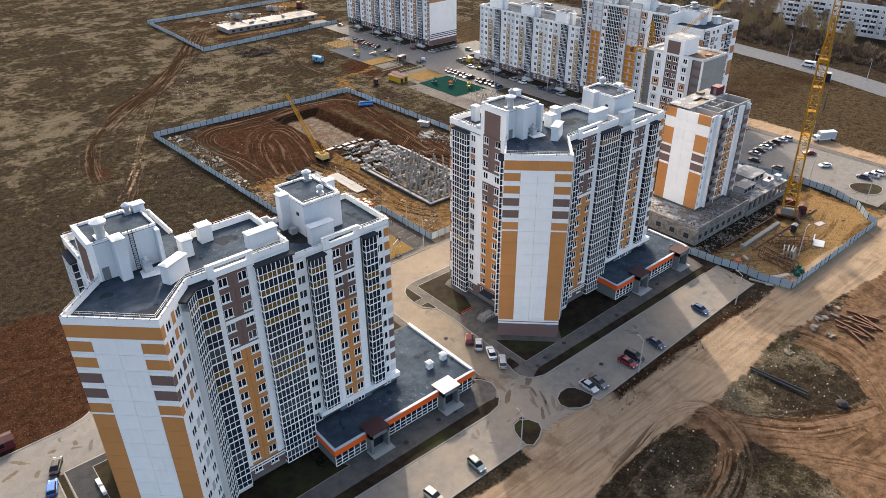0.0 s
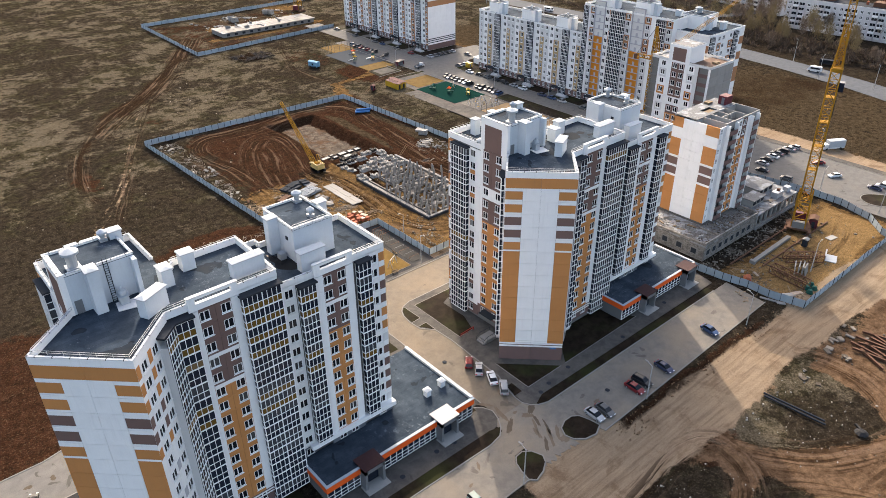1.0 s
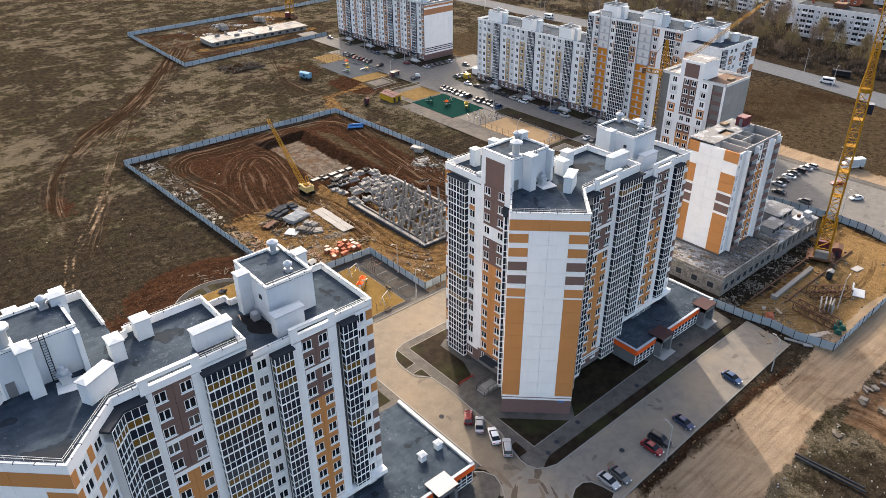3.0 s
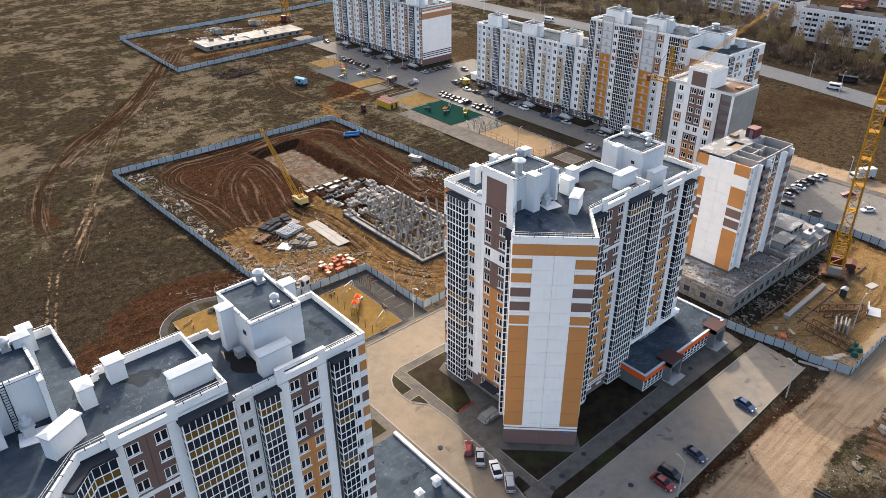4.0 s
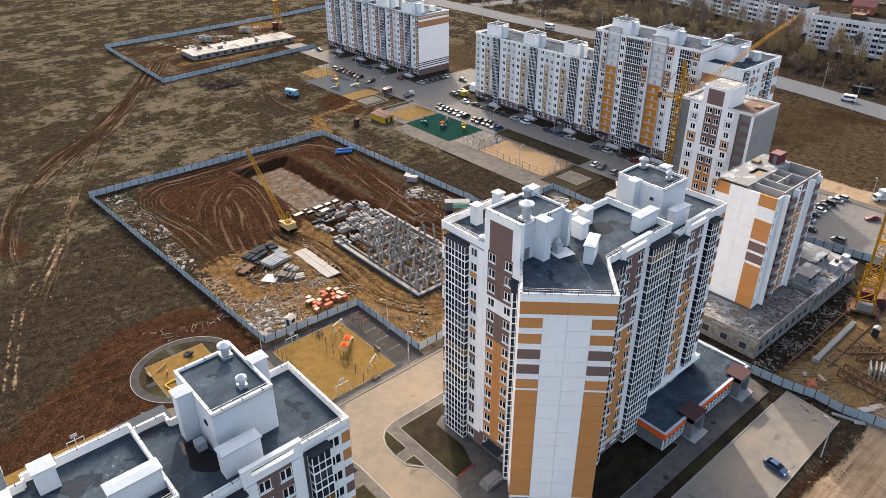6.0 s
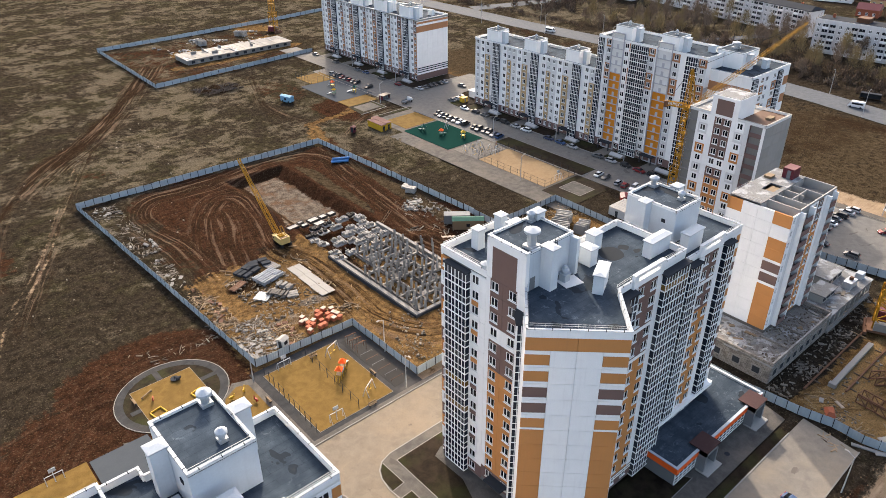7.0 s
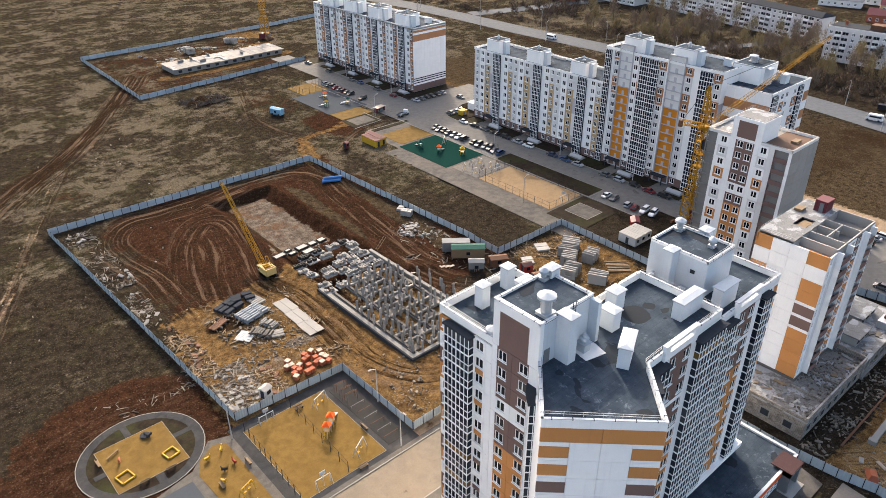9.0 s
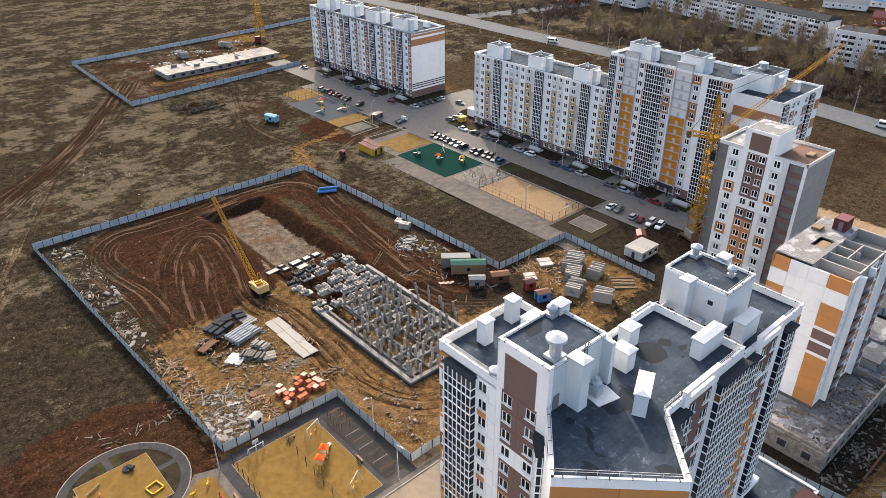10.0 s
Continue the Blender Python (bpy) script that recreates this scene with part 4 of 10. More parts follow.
sheet("pavement", [(88.3, 79.5), (88.7, 77.9), (90.0, 76.9), (92.9, 78.1), (106, 78.3), (111, 89.6), (101.8, 98), (101.8, 117), (152, 117), (152, 122.3), (93.3, 122.3), (90.9, 121.6), (89.5, 120.3), (88.6, 118.6), (88.1, 115.5), (88.4, 112.0), (90.7, 109.3), (91.0, 104.0), (90.6, 96.0), (90.3, 88.0), (88.9, 84.0)], 0.10, WALKWAY, "dark asphalt footway round the tower's corner", "footway")
sheet("lawn", [(92.5, 81.5), (102.6, 81.6), (92.7, 91.2)], 0.15, LAWN, "bare dark triangular lawn at the tower's corner", "lawn")
kerb([(92.6, 91.2), (92.4, 81.4), (102.7, 81.5)], 0.2, 0.12)
sheet("lawn", [(88.5, 81.4), (90.5, 81.4), (90.7, 84.6), (89.2, 84.4)], 0.15, LAWN, "small dark soil corner beside the parked cars", "lawn")
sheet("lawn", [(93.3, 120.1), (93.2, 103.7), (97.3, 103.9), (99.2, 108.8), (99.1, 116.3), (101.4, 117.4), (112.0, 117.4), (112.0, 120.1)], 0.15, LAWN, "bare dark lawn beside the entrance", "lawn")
kerb([(112.0, 120.2), (93.2, 120.2), (93.1, 103.6), (97.3, 103.8)], 0.2, 0.12)
sheet("lawn", [(90.7, 121.3), (89.4, 120.0), (88.5, 118.0), (88.4, 115.1), (90.8, 115.3)], 0.15, LAWN, "small dark planted island by the driveway", "lawn")
sheet("lawn", [(88.6, 112.7), (90.6, 109.6), (90.7, 112.8)], 0.15, LAWN, "small dark planted island by the driveway", "lawn")
kerb([(90.8, 121.2), (90.9, 115.2), (88.4, 115.0)], 0.2, 0.12)
kerb([(88.5, 112.8), (90.8, 112.9), (90.8, 109.6)], 0.2, 0.12)
sheet("pavement", [(65.5, 104.2), (78.2, 104.2), (78.2, 84.6), (81.6, 84.6), (81.6, 117.0), (81.3, 119.6), (80.1, 121.8), (78.0, 122.3), (65.5, 122.3)], 0.10, WALKWAY, "dark asphalt footway behind the shop", "footway")
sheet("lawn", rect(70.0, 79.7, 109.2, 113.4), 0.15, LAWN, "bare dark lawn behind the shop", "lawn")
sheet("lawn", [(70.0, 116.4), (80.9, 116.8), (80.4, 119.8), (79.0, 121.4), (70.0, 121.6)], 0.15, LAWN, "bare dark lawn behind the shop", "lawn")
kerb([(81.7, 84.5), (81.7, 117.0), (81.4, 119.6), (80.2, 121.8), (78.0, 122.4), (24, 122.4)])
kerb([(158.5, 64.8), (94.6, 63.1)])
kerb([(74.6, 64.3), (-20, 64.1)])
kerb([(-14, 125.8), (10.2, 126.0), (13.6, 126.8), (15.2, 127.8)])
kerb([(6.6, 100), (6.6, 114.5), (16.5, 114.5)])
kerb([(5.1, 100), (5.2, 114.5)])
kerb([(10.9, 100), (11.0, 112.5), (16.5, 112.5)], 0.2, 0.12)


def island(pts, label):
    sheet("lawn", pts, 0.14, LAWN, label, "traffic island")
    kerb(pts, 0.17, 0.25, True)


def drop(cx, cy, a, b, tip):
    """A rounded island drawn out to a tip."""
    pts = []
    for i in range(20):
        g = math.tau * i / 20
        x, y = a * math.cos(g), b * math.sin(g)
        w = max(0.0, math.cos(g - tip)) ** 3
        pts.append((cx + x + math.cos(tip) * w * 2.0, cy + y + math.sin(tip) * w * 2.0))
    return pts


island([(74.6, 64.4), (75.0, 66.6), (75.6, 68.4), (76.7, 69.6), (78.4, 69.8), (79.9, 68.7), (80.7, 66.6), (79.9, 65.2), (78.0, 64.0), (75.6, 63.3)], "dark soil traffic island with a pale kerb")
island([(94.9, 64.7), (94.5, 67.0), (93.8, 69.0), (92.5, 69.9), (90.5, 69.9), (88.6, 69.0), (87.7, 67.3), (88.2, 65.6), (90.0, 64.1), (92.5, 63.6)], "dark soil traffic island with a pale kerb")

# Car park beyond the unfinished building, street of the finished blocks, highway
sheet("pavement", rect(226.5, 257.5, 62, 122), 0.03, ASPHALT2, "pale asphalt car park with damp patches", "car park")
island(drop(236.5, 70.0, 4.2, 4.5, radians(-20)), "dark soil traffic island in the car park")
sheet("pavement", rect(258.2, 261.0, 58, 126), 0.10, WALKWAY, "dark asphalt footway by the car park", "footway")
kerb([(257.8, 60), (257.8, 124)])
sheet("road", rect(226.0, 236.5, 139, 392), 0.034, ASPHALT2, "dusty asphalt residential street", "road")
sheet("pavement", rect(217.8, 226.1, 160, 346), 0.03, ASPHALT2, "asphalt parking bays along the street", "car park")
sheet("pavement", [(222.6, 264), (236, 265.6), (243, 268.6), (250, 272), (272, 271.5), (272, 291.2), (236.6, 291.4), (222.6, 292)], 0.026, ASPHALT2, "asphalt crossing and bays between the blocks", "road")
sheet("lawn", [(236.6, 291.6), (264, 291.4), (264, 298.2), (236.6, 298.2)], 0.12, LAWN, "dark lawn at the end of the block", "lawn")
sheet("lawn", [(234.6, 257.5), (246, 257.5), (245.6, 266), (242.4, 267.2), (235.4, 265.0)], 0.11, LAWN, "dark lawn with a yellow booth at the end of the block", "lawn")
kerb([(234.5, 257.5), (235.3, 265.1), (242.4, 267.3), (245.7, 266.1)])
sheet("lawn", [(201.2, 270.6), (219.6, 270.8), (219.8, 272.7), (202, 273.0)], 0.10, LAWN, "narrow dark lawn strip beside the muddy track", "lawn")
kerb([(201.1, 273.1), (219.9, 272.8)])
kerb([(198.6, 278.4), (212.4, 279.6), (212.4, 291.4)])
sheet("lawn", [(198.8, 278.6), (212.2, 279.8), (212.2, 291.2), (200.2, 290)], 0.05, LAWN, "dark soil round a grey paved pad", "lawn")
lone("end_annex", Geo().box(-3.2, 3.2, -3.0, 3.0, 0, 2.7).box(-3.4, 3.4, -3.2, 3.2, 2.7, 3.0), PALE, "low white annex at the end of the block", "annex", "", "", pose(251.0, 263.2, 0))
booth = thing("booth", 241.0, 262.2, 0, "small bright yellow booth on the lawn", "booth")
part("body", Geo().box(-1.3, 1.3, -1.1, 1.1, 0.1, 2.0), YELP, booth)
part("roof", Geo().box(-1.5, 1.5, -1.3, 1.3, 2.0, 2.15), YELP, booth)
part("door", Geo().box(-0.4, 0.4, -1.14, -1.1, 0.2, 1.8), GREYM, booth, "grey door")
shelter = thing("bin_shelter", 218.4, 288.6, 0, "dark maroon refuse bin shelter with a pale roof", "bin shelter", "", "", 12)
part("wall", Geo().box(-2.2, 2.2, 1.1, 1.2, 0, 1.9).box(-2.2, -2.1, -1.1, 1.1, 0, 1.9).box(2.1, 2.2, -1.1, 1.1, 0, 1.9), MAROON, shelter)
part("roof", Geo().box(-2.5, 2.5, -1.4, 1.4, 1.9, 2.05), WRAP, shelter, "dusty pale roof sheet")
for dx in (-1.3, 0, 1.3):
    part("bin", Geo().box(dx - 0.5, dx + 0.5, -0.6, 0.5, 0.05, 1.2), GREYM, shelter, "grey steel bin")
sheet("lawn", rect(236.5, 245.5, 150, 257), 0.12, LAWN, "dark front gardens of the block", "lawn")
sheet("lawn", rect(236.5, 246.5, 299, 378), 0.12, LAWN, "dark front gardens of the block", "lawn")
for yy in (248.5, 228, 207.6, 187, 168, 156):
    sheet("pavement", rect(236.6, 244.2, yy - 2.6, yy + 2.0), 0.14, YARD, "short paved path to an entrance", "footway")
for yy in (366, 346.5, 327, 307.5):
    sheet("pavement", rect(236.6, 246.0, yy - 2.8, yy + 2.2), 0.14, YARD, "short paved path to an entrance", "footway")
kerb([(236.5, 160), (236.5, 257.4)])
kerb([(236.5, 378), (236.5, 293), (238, 291.4), (264, 291.2)])
kerb([(217.7, 346), (217.7, 160)])
sheet("lawn", rect(218.3, 225.4, 179, 220), 0.12, LAWN, "dark lawn strip between the street and the pitch", "lawn")
kerb([(225.7, 220.5), (225.7, 178.5), (218, 178.4)])
sheet("pavement", rect(192.3, 198.9, 166, 251), 0.05, WALKWAY, "asphalt footway beside the courts", "footway")
sheet("pavement", rect(198.8, 217.7, 166, 270.4), 0.024, WALKWAY, "dark ground round the courts", "footway")
sheet("court", rect(199.8, 217.4, 226, 252), 0.10, TURF, "dark green rubber sports court", "court")
sheet("court", rect(202.0, 217.2, 253.2, 266), 0.10, SAND, "ochre sand pitch", "court")
sheet("court", rect(201.6, 216.6, 213, 225), 0.06, YARD, "pale exercise yard with bars", "court")
sheet("court", rect(202.0, 217.0, 181, 212), 0.10, SANDP, "pale orange sand football pitch", "court")
sheet("lawn", rect(199.5, 217.2, 166, 180), 0.08, LAWN, "dark lawn with a grey pad", "lawn")
sheet("court", rect(205.2, 212.5, 169, 177.6), 0.11, WALKWAY, "grey paved pad in the lawn", "court")
sheet("court", rect(200.2, 219.5, 299, 328), 0.10, GREYC, "blue-grey rubber playground", "court")
sheet("court", rect(206, 219.5, 328.2, 342), 0.10, SAND, "ochre sand pitch with a mesh fence", "court")
sheet("court", rect(200.6, 215.5, 290, 298.8), 0.10, SAND, "ochre sand pad", "court")
sheet("court", rect(201.6, 210.8, 281, 288.6), 0.09, WALKWAY, "grey paved pad", "court")

HWY = [(322, 20), (338, 80), (352, 125), (359, 160), (367, 220), (370.5, 285), (367, 345), (366.5, 405), (365, 440), (358, 520), (346, 610), (325, 700)]


def ribbon(pts, off0, off1):
    a, b = [], []
    for i, (x, y) in enumerate(pts):
        x0, y0 = pts[max(0, i - 1)]
        x1, y1 = pts[min(len(pts) - 1, i + 1)]
        ln = math.hypot(x1 - x0, y1 - y0)
        nx_, ny_ = (y1 - y0) / ln, -(x1 - x0) / ln
        a.append((x + nx_ * off0, y + ny_ * off0))
        b.append((x + nx_ * off1, y + ny_ * off1))
    g = Geo()
    for i in range(len(pts) - 1):
        g.add([(*a[i], 0), (*a[i + 1], 0), (*b[i + 1], 0), (*b[i], 0)], [(0, 1, 2, 3)])
    return g


lone("road", ribbon(HWY, -8.5, 8.0), HIGHWAY, "grey two-lane highway with worn asphalt", "road", "", "structure", pose(0, 0, 0.06))
lone("road", ribbon([(372, 262), (392, 258), (440, 236), (470, 226), (520, 236)], -3.5, 3.5), HIGHWAY, "narrow grey side road by the old blocks", "road", "", "structure", pose(0, 0, 0.05))
lone("road", ribbon([(376, 400), (402, 391), (470, 372), (560, 360)], -6, 6), HIGHWAY, "grey side street with parked cars", "road", "", "structure", pose(0, 0, 0.05))


# ---- the finished towers ----
H = 2.78


def amber_rows(*rows):
    """Amber infill below the rail in the storeys named."""
    return lambda r: AMBER if r in rows else GLASSB


def gable(root, x, y, turn, widths, z_par, n_top=16):
    """End wall: white middle panels between edges with coloured stripes. widths: edge, middle, middle, edge."""
    e0 = widths[0]
    u = [0.0]
    for w in widths:
        u.append(u[-1] + w)
    c, s = math.cos(radians(turn)), math.sin(radians(turn))

    def slab(u0, u1, z0, z1, mat, proud=0.0):
        me = cached(("slab", round(u1 - u0, 2), round(z1 - z0, 2)), lambda: Geo().box(0.02, u1 - u0 - 0.02, 0, 0.24, 0.02, z1 - z0 - 0.02).mesh("wall_panel"))
        part("wall_panel", me, mat, root, "", put(root, x + c * u0, y + s * u0, z0, turn) @ pose(0, -proud, 0))
    full = u[-1]
    zt = z_par
    slab(0, full / 2, zt - 1.25, zt, WHITE), slab(full / 2, full, zt - 1.25, zt, WHITE)
    slab(0, full / 2, zt - 3.35, zt - 1.25, ORANGE), slab(full / 2, full, zt - 3.35, zt - 1.25, ORANGE)
    z = zt - 3.35
    row = 0
    while z > 5.0:
        z1 = max(4.6, z - H)
        slab(u[1], u[2], z1, z, WHITE), slab(u[2], u[3], z1, z, WHITE)
        for a, b in ((u[0], u[1]), (u[3], u[4])):
            if row < 5:
                col = BROWN if row in (2, 3) else ORANGE
                slab(a, b, z - 0.65, z, WHITE)
                slab(a, b, z - 0.65 - 1.75, z - 0.65, col)
                slab(a, b, z1, z - 2.40, WHITE)
            else:
                slab(a, b, z1, z, ORANGE)
        z = z1
        row += 1
    for k, (a, b, m) in enumerate(((4.15, 4.6, WHITE), (3.95, 4.15, MAUVE), (3.5, 3.95, WHITE))):
        slab(0, full / 2, a, b, m), slab(full / 2, full, a, b, m)
    slab(0, full / 2, 0.0, 3.5, MAUVE), slab(full / 2, full, 0.0, 3.5, MAUVE)


def lift_vent(root, x, y, z, r=0.55, h=1.7):
    """Round galvanised extract duct with a conical hood."""
    d = part("roof_vent", Geo().box(-r * 1.3, r * 1.3, -r * 1.3, r * 1.3, 0, 0.45).tube(0, 0, 0.4, h, r), ZINC, root, "galvanised roof extract duct", put(root, x, y, z))
    part("hood", Geo().tube(0, 0, h + 0.12, h + 0.45, r * 1.7, r * 1.7).tube(0, 0, h + 0.45, h + 0.85, r * 1.7, 0.15).tube(0, 0, h, h + 0.15, 0.1, 0.1, 6), WMETAL, d)


def fan(root, x, y, z, turn=0):
    d = part("roof_fan", Geo().box(-0.6, 0.6, -0.6, 0.6, 0, 1.3).box(-0.75, 0.75, -0.75, 0.75, 1.3, 1.42).tube(0, 0, 1.42, 1.9, 0.42).tube(0, 0, 1.9, 2.15, 0.66, 0.55).tube(0, 0, 2.15, 2.6, 0.34, 0.28), WMETAL, root, "galvanised roof fan on a white base", put(root, x, y, z, turn))
    return d


def wire_rail(root, pts, z):
    g = Geo()
    o = root.location
    for (x0, y0), (x1, y1) in zip(pts, pts[1:]):
        n = max(1, round(math.hypot(x1 - x0, y1 - y0) / 2.0))
        for k in (0.28, 0.6):
            g.bar((x0 - o.x, y0 - o.y, z + k), (x1 - o.x, y1 - o.y, z + k), 0.035)
        for i in range(n + 1):
            t = i / n
            g.bar((x0 + (x1 - x0) * t - o.x, y0 + (y1 - y0) * t - o.y, z), (x0 + (x1 - x0) * t - o.x, y0 + (y1 - y0) * t - o.y, z + 0.6), 0.035)
    part("roof_rail", g, ZINC, root, "thin steel safety rail")


def tower():
    """Corner tower: a wing along +x in two heights, a wing along +y, and a splayed end between them."""
    root = thing("apartment_tower", 40, 95, 0, "white panel apartment tower with ochre panels and glazed balconies", "apartment building", "finished towers")
    o = root.location
    loc = lambda pts: [(x - o.x, y - o.y) for x, y in pts]
    # cores, just behind the panels
    k = 0.27
    hi = [(11.25 + 0.38, 92.2), (20.9, 82.7 + 0.38), (27.8 - 0.12, 89.9 + k), (44.4, 89.9 + k), (44.4, 102.8), (32.4, 102.8), (32.4, 106.6), (18.2 + k, 106.6), (18.2 + k, 98.9)]
    part("core_wall", Geo().prism(loc(hi), 0, 43.5), JOINT, root, "grey wall behind the panels")
    part("roof", Geo().prism(loc(hi), 43.5, 43.62), ROOF, root, "dark bitumen roof with damp patches")
    lo = [(44.4, 91.1 + k), (64.7 - k, 91.1 + k), (64.7 - k, 104.5), (49.0, 104.5), (49.0, 106.0), (44.4, 106.0)]
    part("core_wall", Geo().prism(loc(lo), 0, 40.1), JOINT, root)
    part("roof", Geo().prism(loc(lo), 40.1, 40.22), ROOF, root, "dark bitumen roof with damp patches")
    lt = [(18.2 + k, 106.6), (32.4, 106.6), (32.4, 116.8 - k), (18.2 + k, 116.8 - k)]
    part("core_wall", Geo().prism(loc(lt), 0, 42.7), JOINT, root)
    part("roof", Geo().prism(loc(lt), 42.7, 42.82), ROOF, root, "dark bitumen roof")
    # parapets
    parapet(root, [(11.2, 92.2), (20.9, 82.7), (27.8, 89.9), (31.0, 89.9)], 43.5, 44.65, closed=False)
    parapet(root, [(38.2, 89.9), (44.5, 89.9), (44.5, 102.9), (33.6, 102.9), (33.6, 101.9), (32.3, 101.9)], 43.5, 44.65, closed=False)
    parapet(root, [(18.2, 98.9), (11.2, 92.2)], 43.5, 44.65, closed=False)
    parapet(root, [(44.5, 91.1), (51.2, 91.1)], 40.1, 41.15, closed=False)
    parapet(root, [(58.2, 91.1), (64.7, 91.1), (64.7, 104.6), (49.0, 104.6), (49.0, 106.1), (44.5, 106.1), (44.5, 102.9)], 40.1, 41.15, closed=False)
    parapet(root, [(32.5, 106.6), (32.5, 116.8), (18.2, 116.8), (18.2, 106.6)], 42.7, 43.95, closed=False)
    # raised portal frames
    for x0, x1, y, zb, zt in ((30.8, 38.2, 89.55, 43.3, 45.5), (51.0, 58.2, 90.65, 40.0, 42.2)):
        g = Geo().box(x0 - o.x, x1 - o.x, y - o.y, y - o.y + 0.5, zb, zt - 1.15)
        g.box(x0 - o.x, x0 - o.x + 1.1, y - o.y, y - o.y + 0.5, zt - 1.15, zt).box(x1 - o.x - 1.0, x1 - o.x, y - o.y, y - o.y + 0.5, zt - 1.15, zt)
        g.box(x0 - o.x + 1.1, x1 - o.x - 1.0, y - o.y, y - o.y + 0.5, zt - 0.45, zt)
        part("portal_beam", g, WHITE, root, "white raised parapet frame")
        part("portal_cap", Geo().box(x0 - o.x - 0.06, x1 - o.x + 0.06, y - o.y - 0.06, y - o.y + 0.6, zt, zt + 0.08), WMETAL, root)
    # splayed end wall
    gable(root, 11.2, 92.2, -44.4, (3.35, 3.45, 3.45, 3.33), 44.6)
    zc = 42.0 - 14 * H - 1.6        # lowest storey of the high part
    dtop = 15

    sole = lambda r: MAUVE if r == 0 else WHITE
    facade(root, 20.9, 82.7, 46.2, [(0, 1.1, "p", sole), (1.1, 3.4, "w", sole), (3.4, 4.4, "p", sole), (4.4, 6.8, "w", sole), (6.8, 9.95, "p", lambda r: MAUVE if r == 0 else PALE)], zc, dtop, H)
    for q, tone in enumerate((ORANGE, ORANGE, ORANGE, BROWN, BROWN, ORANGE, None, GREYP, None, GREYP, GREYP, None, GREYP)):
        if tone is None:
            continue
        for u in ((0.02, 3.44) if q < 6 else (3.44,)):
            hh = 2.0 if q == 0 else 1.75
            patch = cached(("splay_patch", hh), lambda: Geo().box(0, 0.96, -0.03, 0, 0, hh).mesh("edge_panel"))
            part("edge_panel", patch, tone, root, "", put(root, 20.9, 82.7, zc + (14 - q) * H + (0.85 if q == 0 else 1.0), 46.2) @ pose(u, 0, 0))
    part("wall_panel", Geo().box(0.02, 9.93, 0, 0.24, 0, 44.6 - (zc + 15 * H)), WHITE, root, "", put(root, 20.9, 82.7, zc + 15 * H, 46.2))
    # inner corner balcony in two facets
    zb = zc + H * 0.5
    for (x, y, a, w, m) in ((26.2, 86.6, 46.2, 3.0, amber_rows(14, 9)), (28.3, 88.85, 0, 2.7, amber_rows(14, 13, 12, 9, 8))):
        facade(root, x, y, a, [(0, w, "b", m, {"d": 0.12, "sides": False})], zc - 0.2, 15, H)
    poly = [(26.2, 86.6), (28.3, 88.85), (31.0, 88.85), (31.0, 90.2), (27.7, 90.2), (25.2, 87.6)]
    part("balcony_core", Geo().prism(loc(poly), 0.4, 41.4), PALE, root, "pale grey balcony side wall")
    part("canopy", Geo().prism(loc([(26.0, 86.3), (28.4, 88.55), (31.2, 88.55), (31.2, 90.2), (27.7, 90.2), (25.0, 87.4)]), zc - 0.2 + 15 * H, zc + 15 * H + 0.1), DARKM, root, "dark sheet-metal balcony roof")

    # high front
    def front_hi(r):
        q = 14 - r
        return BROWN if q < 5 else MAUVE if r == 0 else ORANGE
    for z in (12 * H, 10 * H):
        part("white_band", Geo().box(1.17, 5.93, -0.03, 0, -0.35, 0.3), WHITE, root, "", put(root, 30.9, 89.55, zc + z))
    for z in (0.35, 0.95):
        part("white_band", Geo().box(0.02, 7.28, -0.03, 0, 0, 0.3), WHITE, root, "", put(root, 30.9, 89.55, zc + H - 1.5 + z))
    facade(root, 30.9, 89.55, 0, [(0, 1.15, "p", lambda r: MAUVE if r == 0 else WHITE), (1.15, 3.55, "w", front_hi, {"c": 0.80}), (3.55, 5.95, "w", front_hi, {"c": 1.6}), (5.95, 7.3, "p", lambda r: MAUVE if r == 0 else WHITE)], zc, 15, H)
    facade(root, 38.2, 89.9, 0, [(0, 6.2, "b", amber_rows(14, 13, 12, 11, 8, 7), {"d": 1.05})], zc - 0.35, 15, H)
    part("canopy", Geo().box(37.9 - o.x, 44.6 - o.x, 88.5 - o.y, 90.0 - o.y, zc + 15 * H - 0.35, zc + 15 * H - 0.1), DARKM, root, "dark sheet-metal balcony roof")
    part("wall_panel", Geo().box(38.2 - o.x, 44.45 - o.x, 89.9 - o.y, 90.15 - o.y, zc + 15 * H - 0.1, 43.6), WHITE, root)
    # low front
    zl = 38.65 - 12 * H - 1.6

    def front_lo(r):
        q = 12 - r
        return BROWN if q in (0, 1, 2, 3) else SLATE if r == 0 else ORANGE
    part("white_band", Geo().box(1.52, 5.68, -0.03, 0, -0.35, 0.3), WHITE, root, "", put(root, 51.0, 90.65, zl + 11 * H))
    side = lambda r: ORANGE if (12 - r) in (0, 1, 4, 5) else GREYP
    base = lambda r: WHITE if r else SLATE
    facade(root, 44.5, 91.1, 0, [(0, 0.9, "p", base), (0.9, 3.3, "w", base), (17.0, 19.0, "w", base, {"c": 1.0}), (19.0, 20.2, "p", base)], zl, 13, H)
    patch = cached("edge_patch", lambda: Geo().box(0.02, 1.16, -0.03, 0, 0.0, 1.65).mesh("edge_panel"))
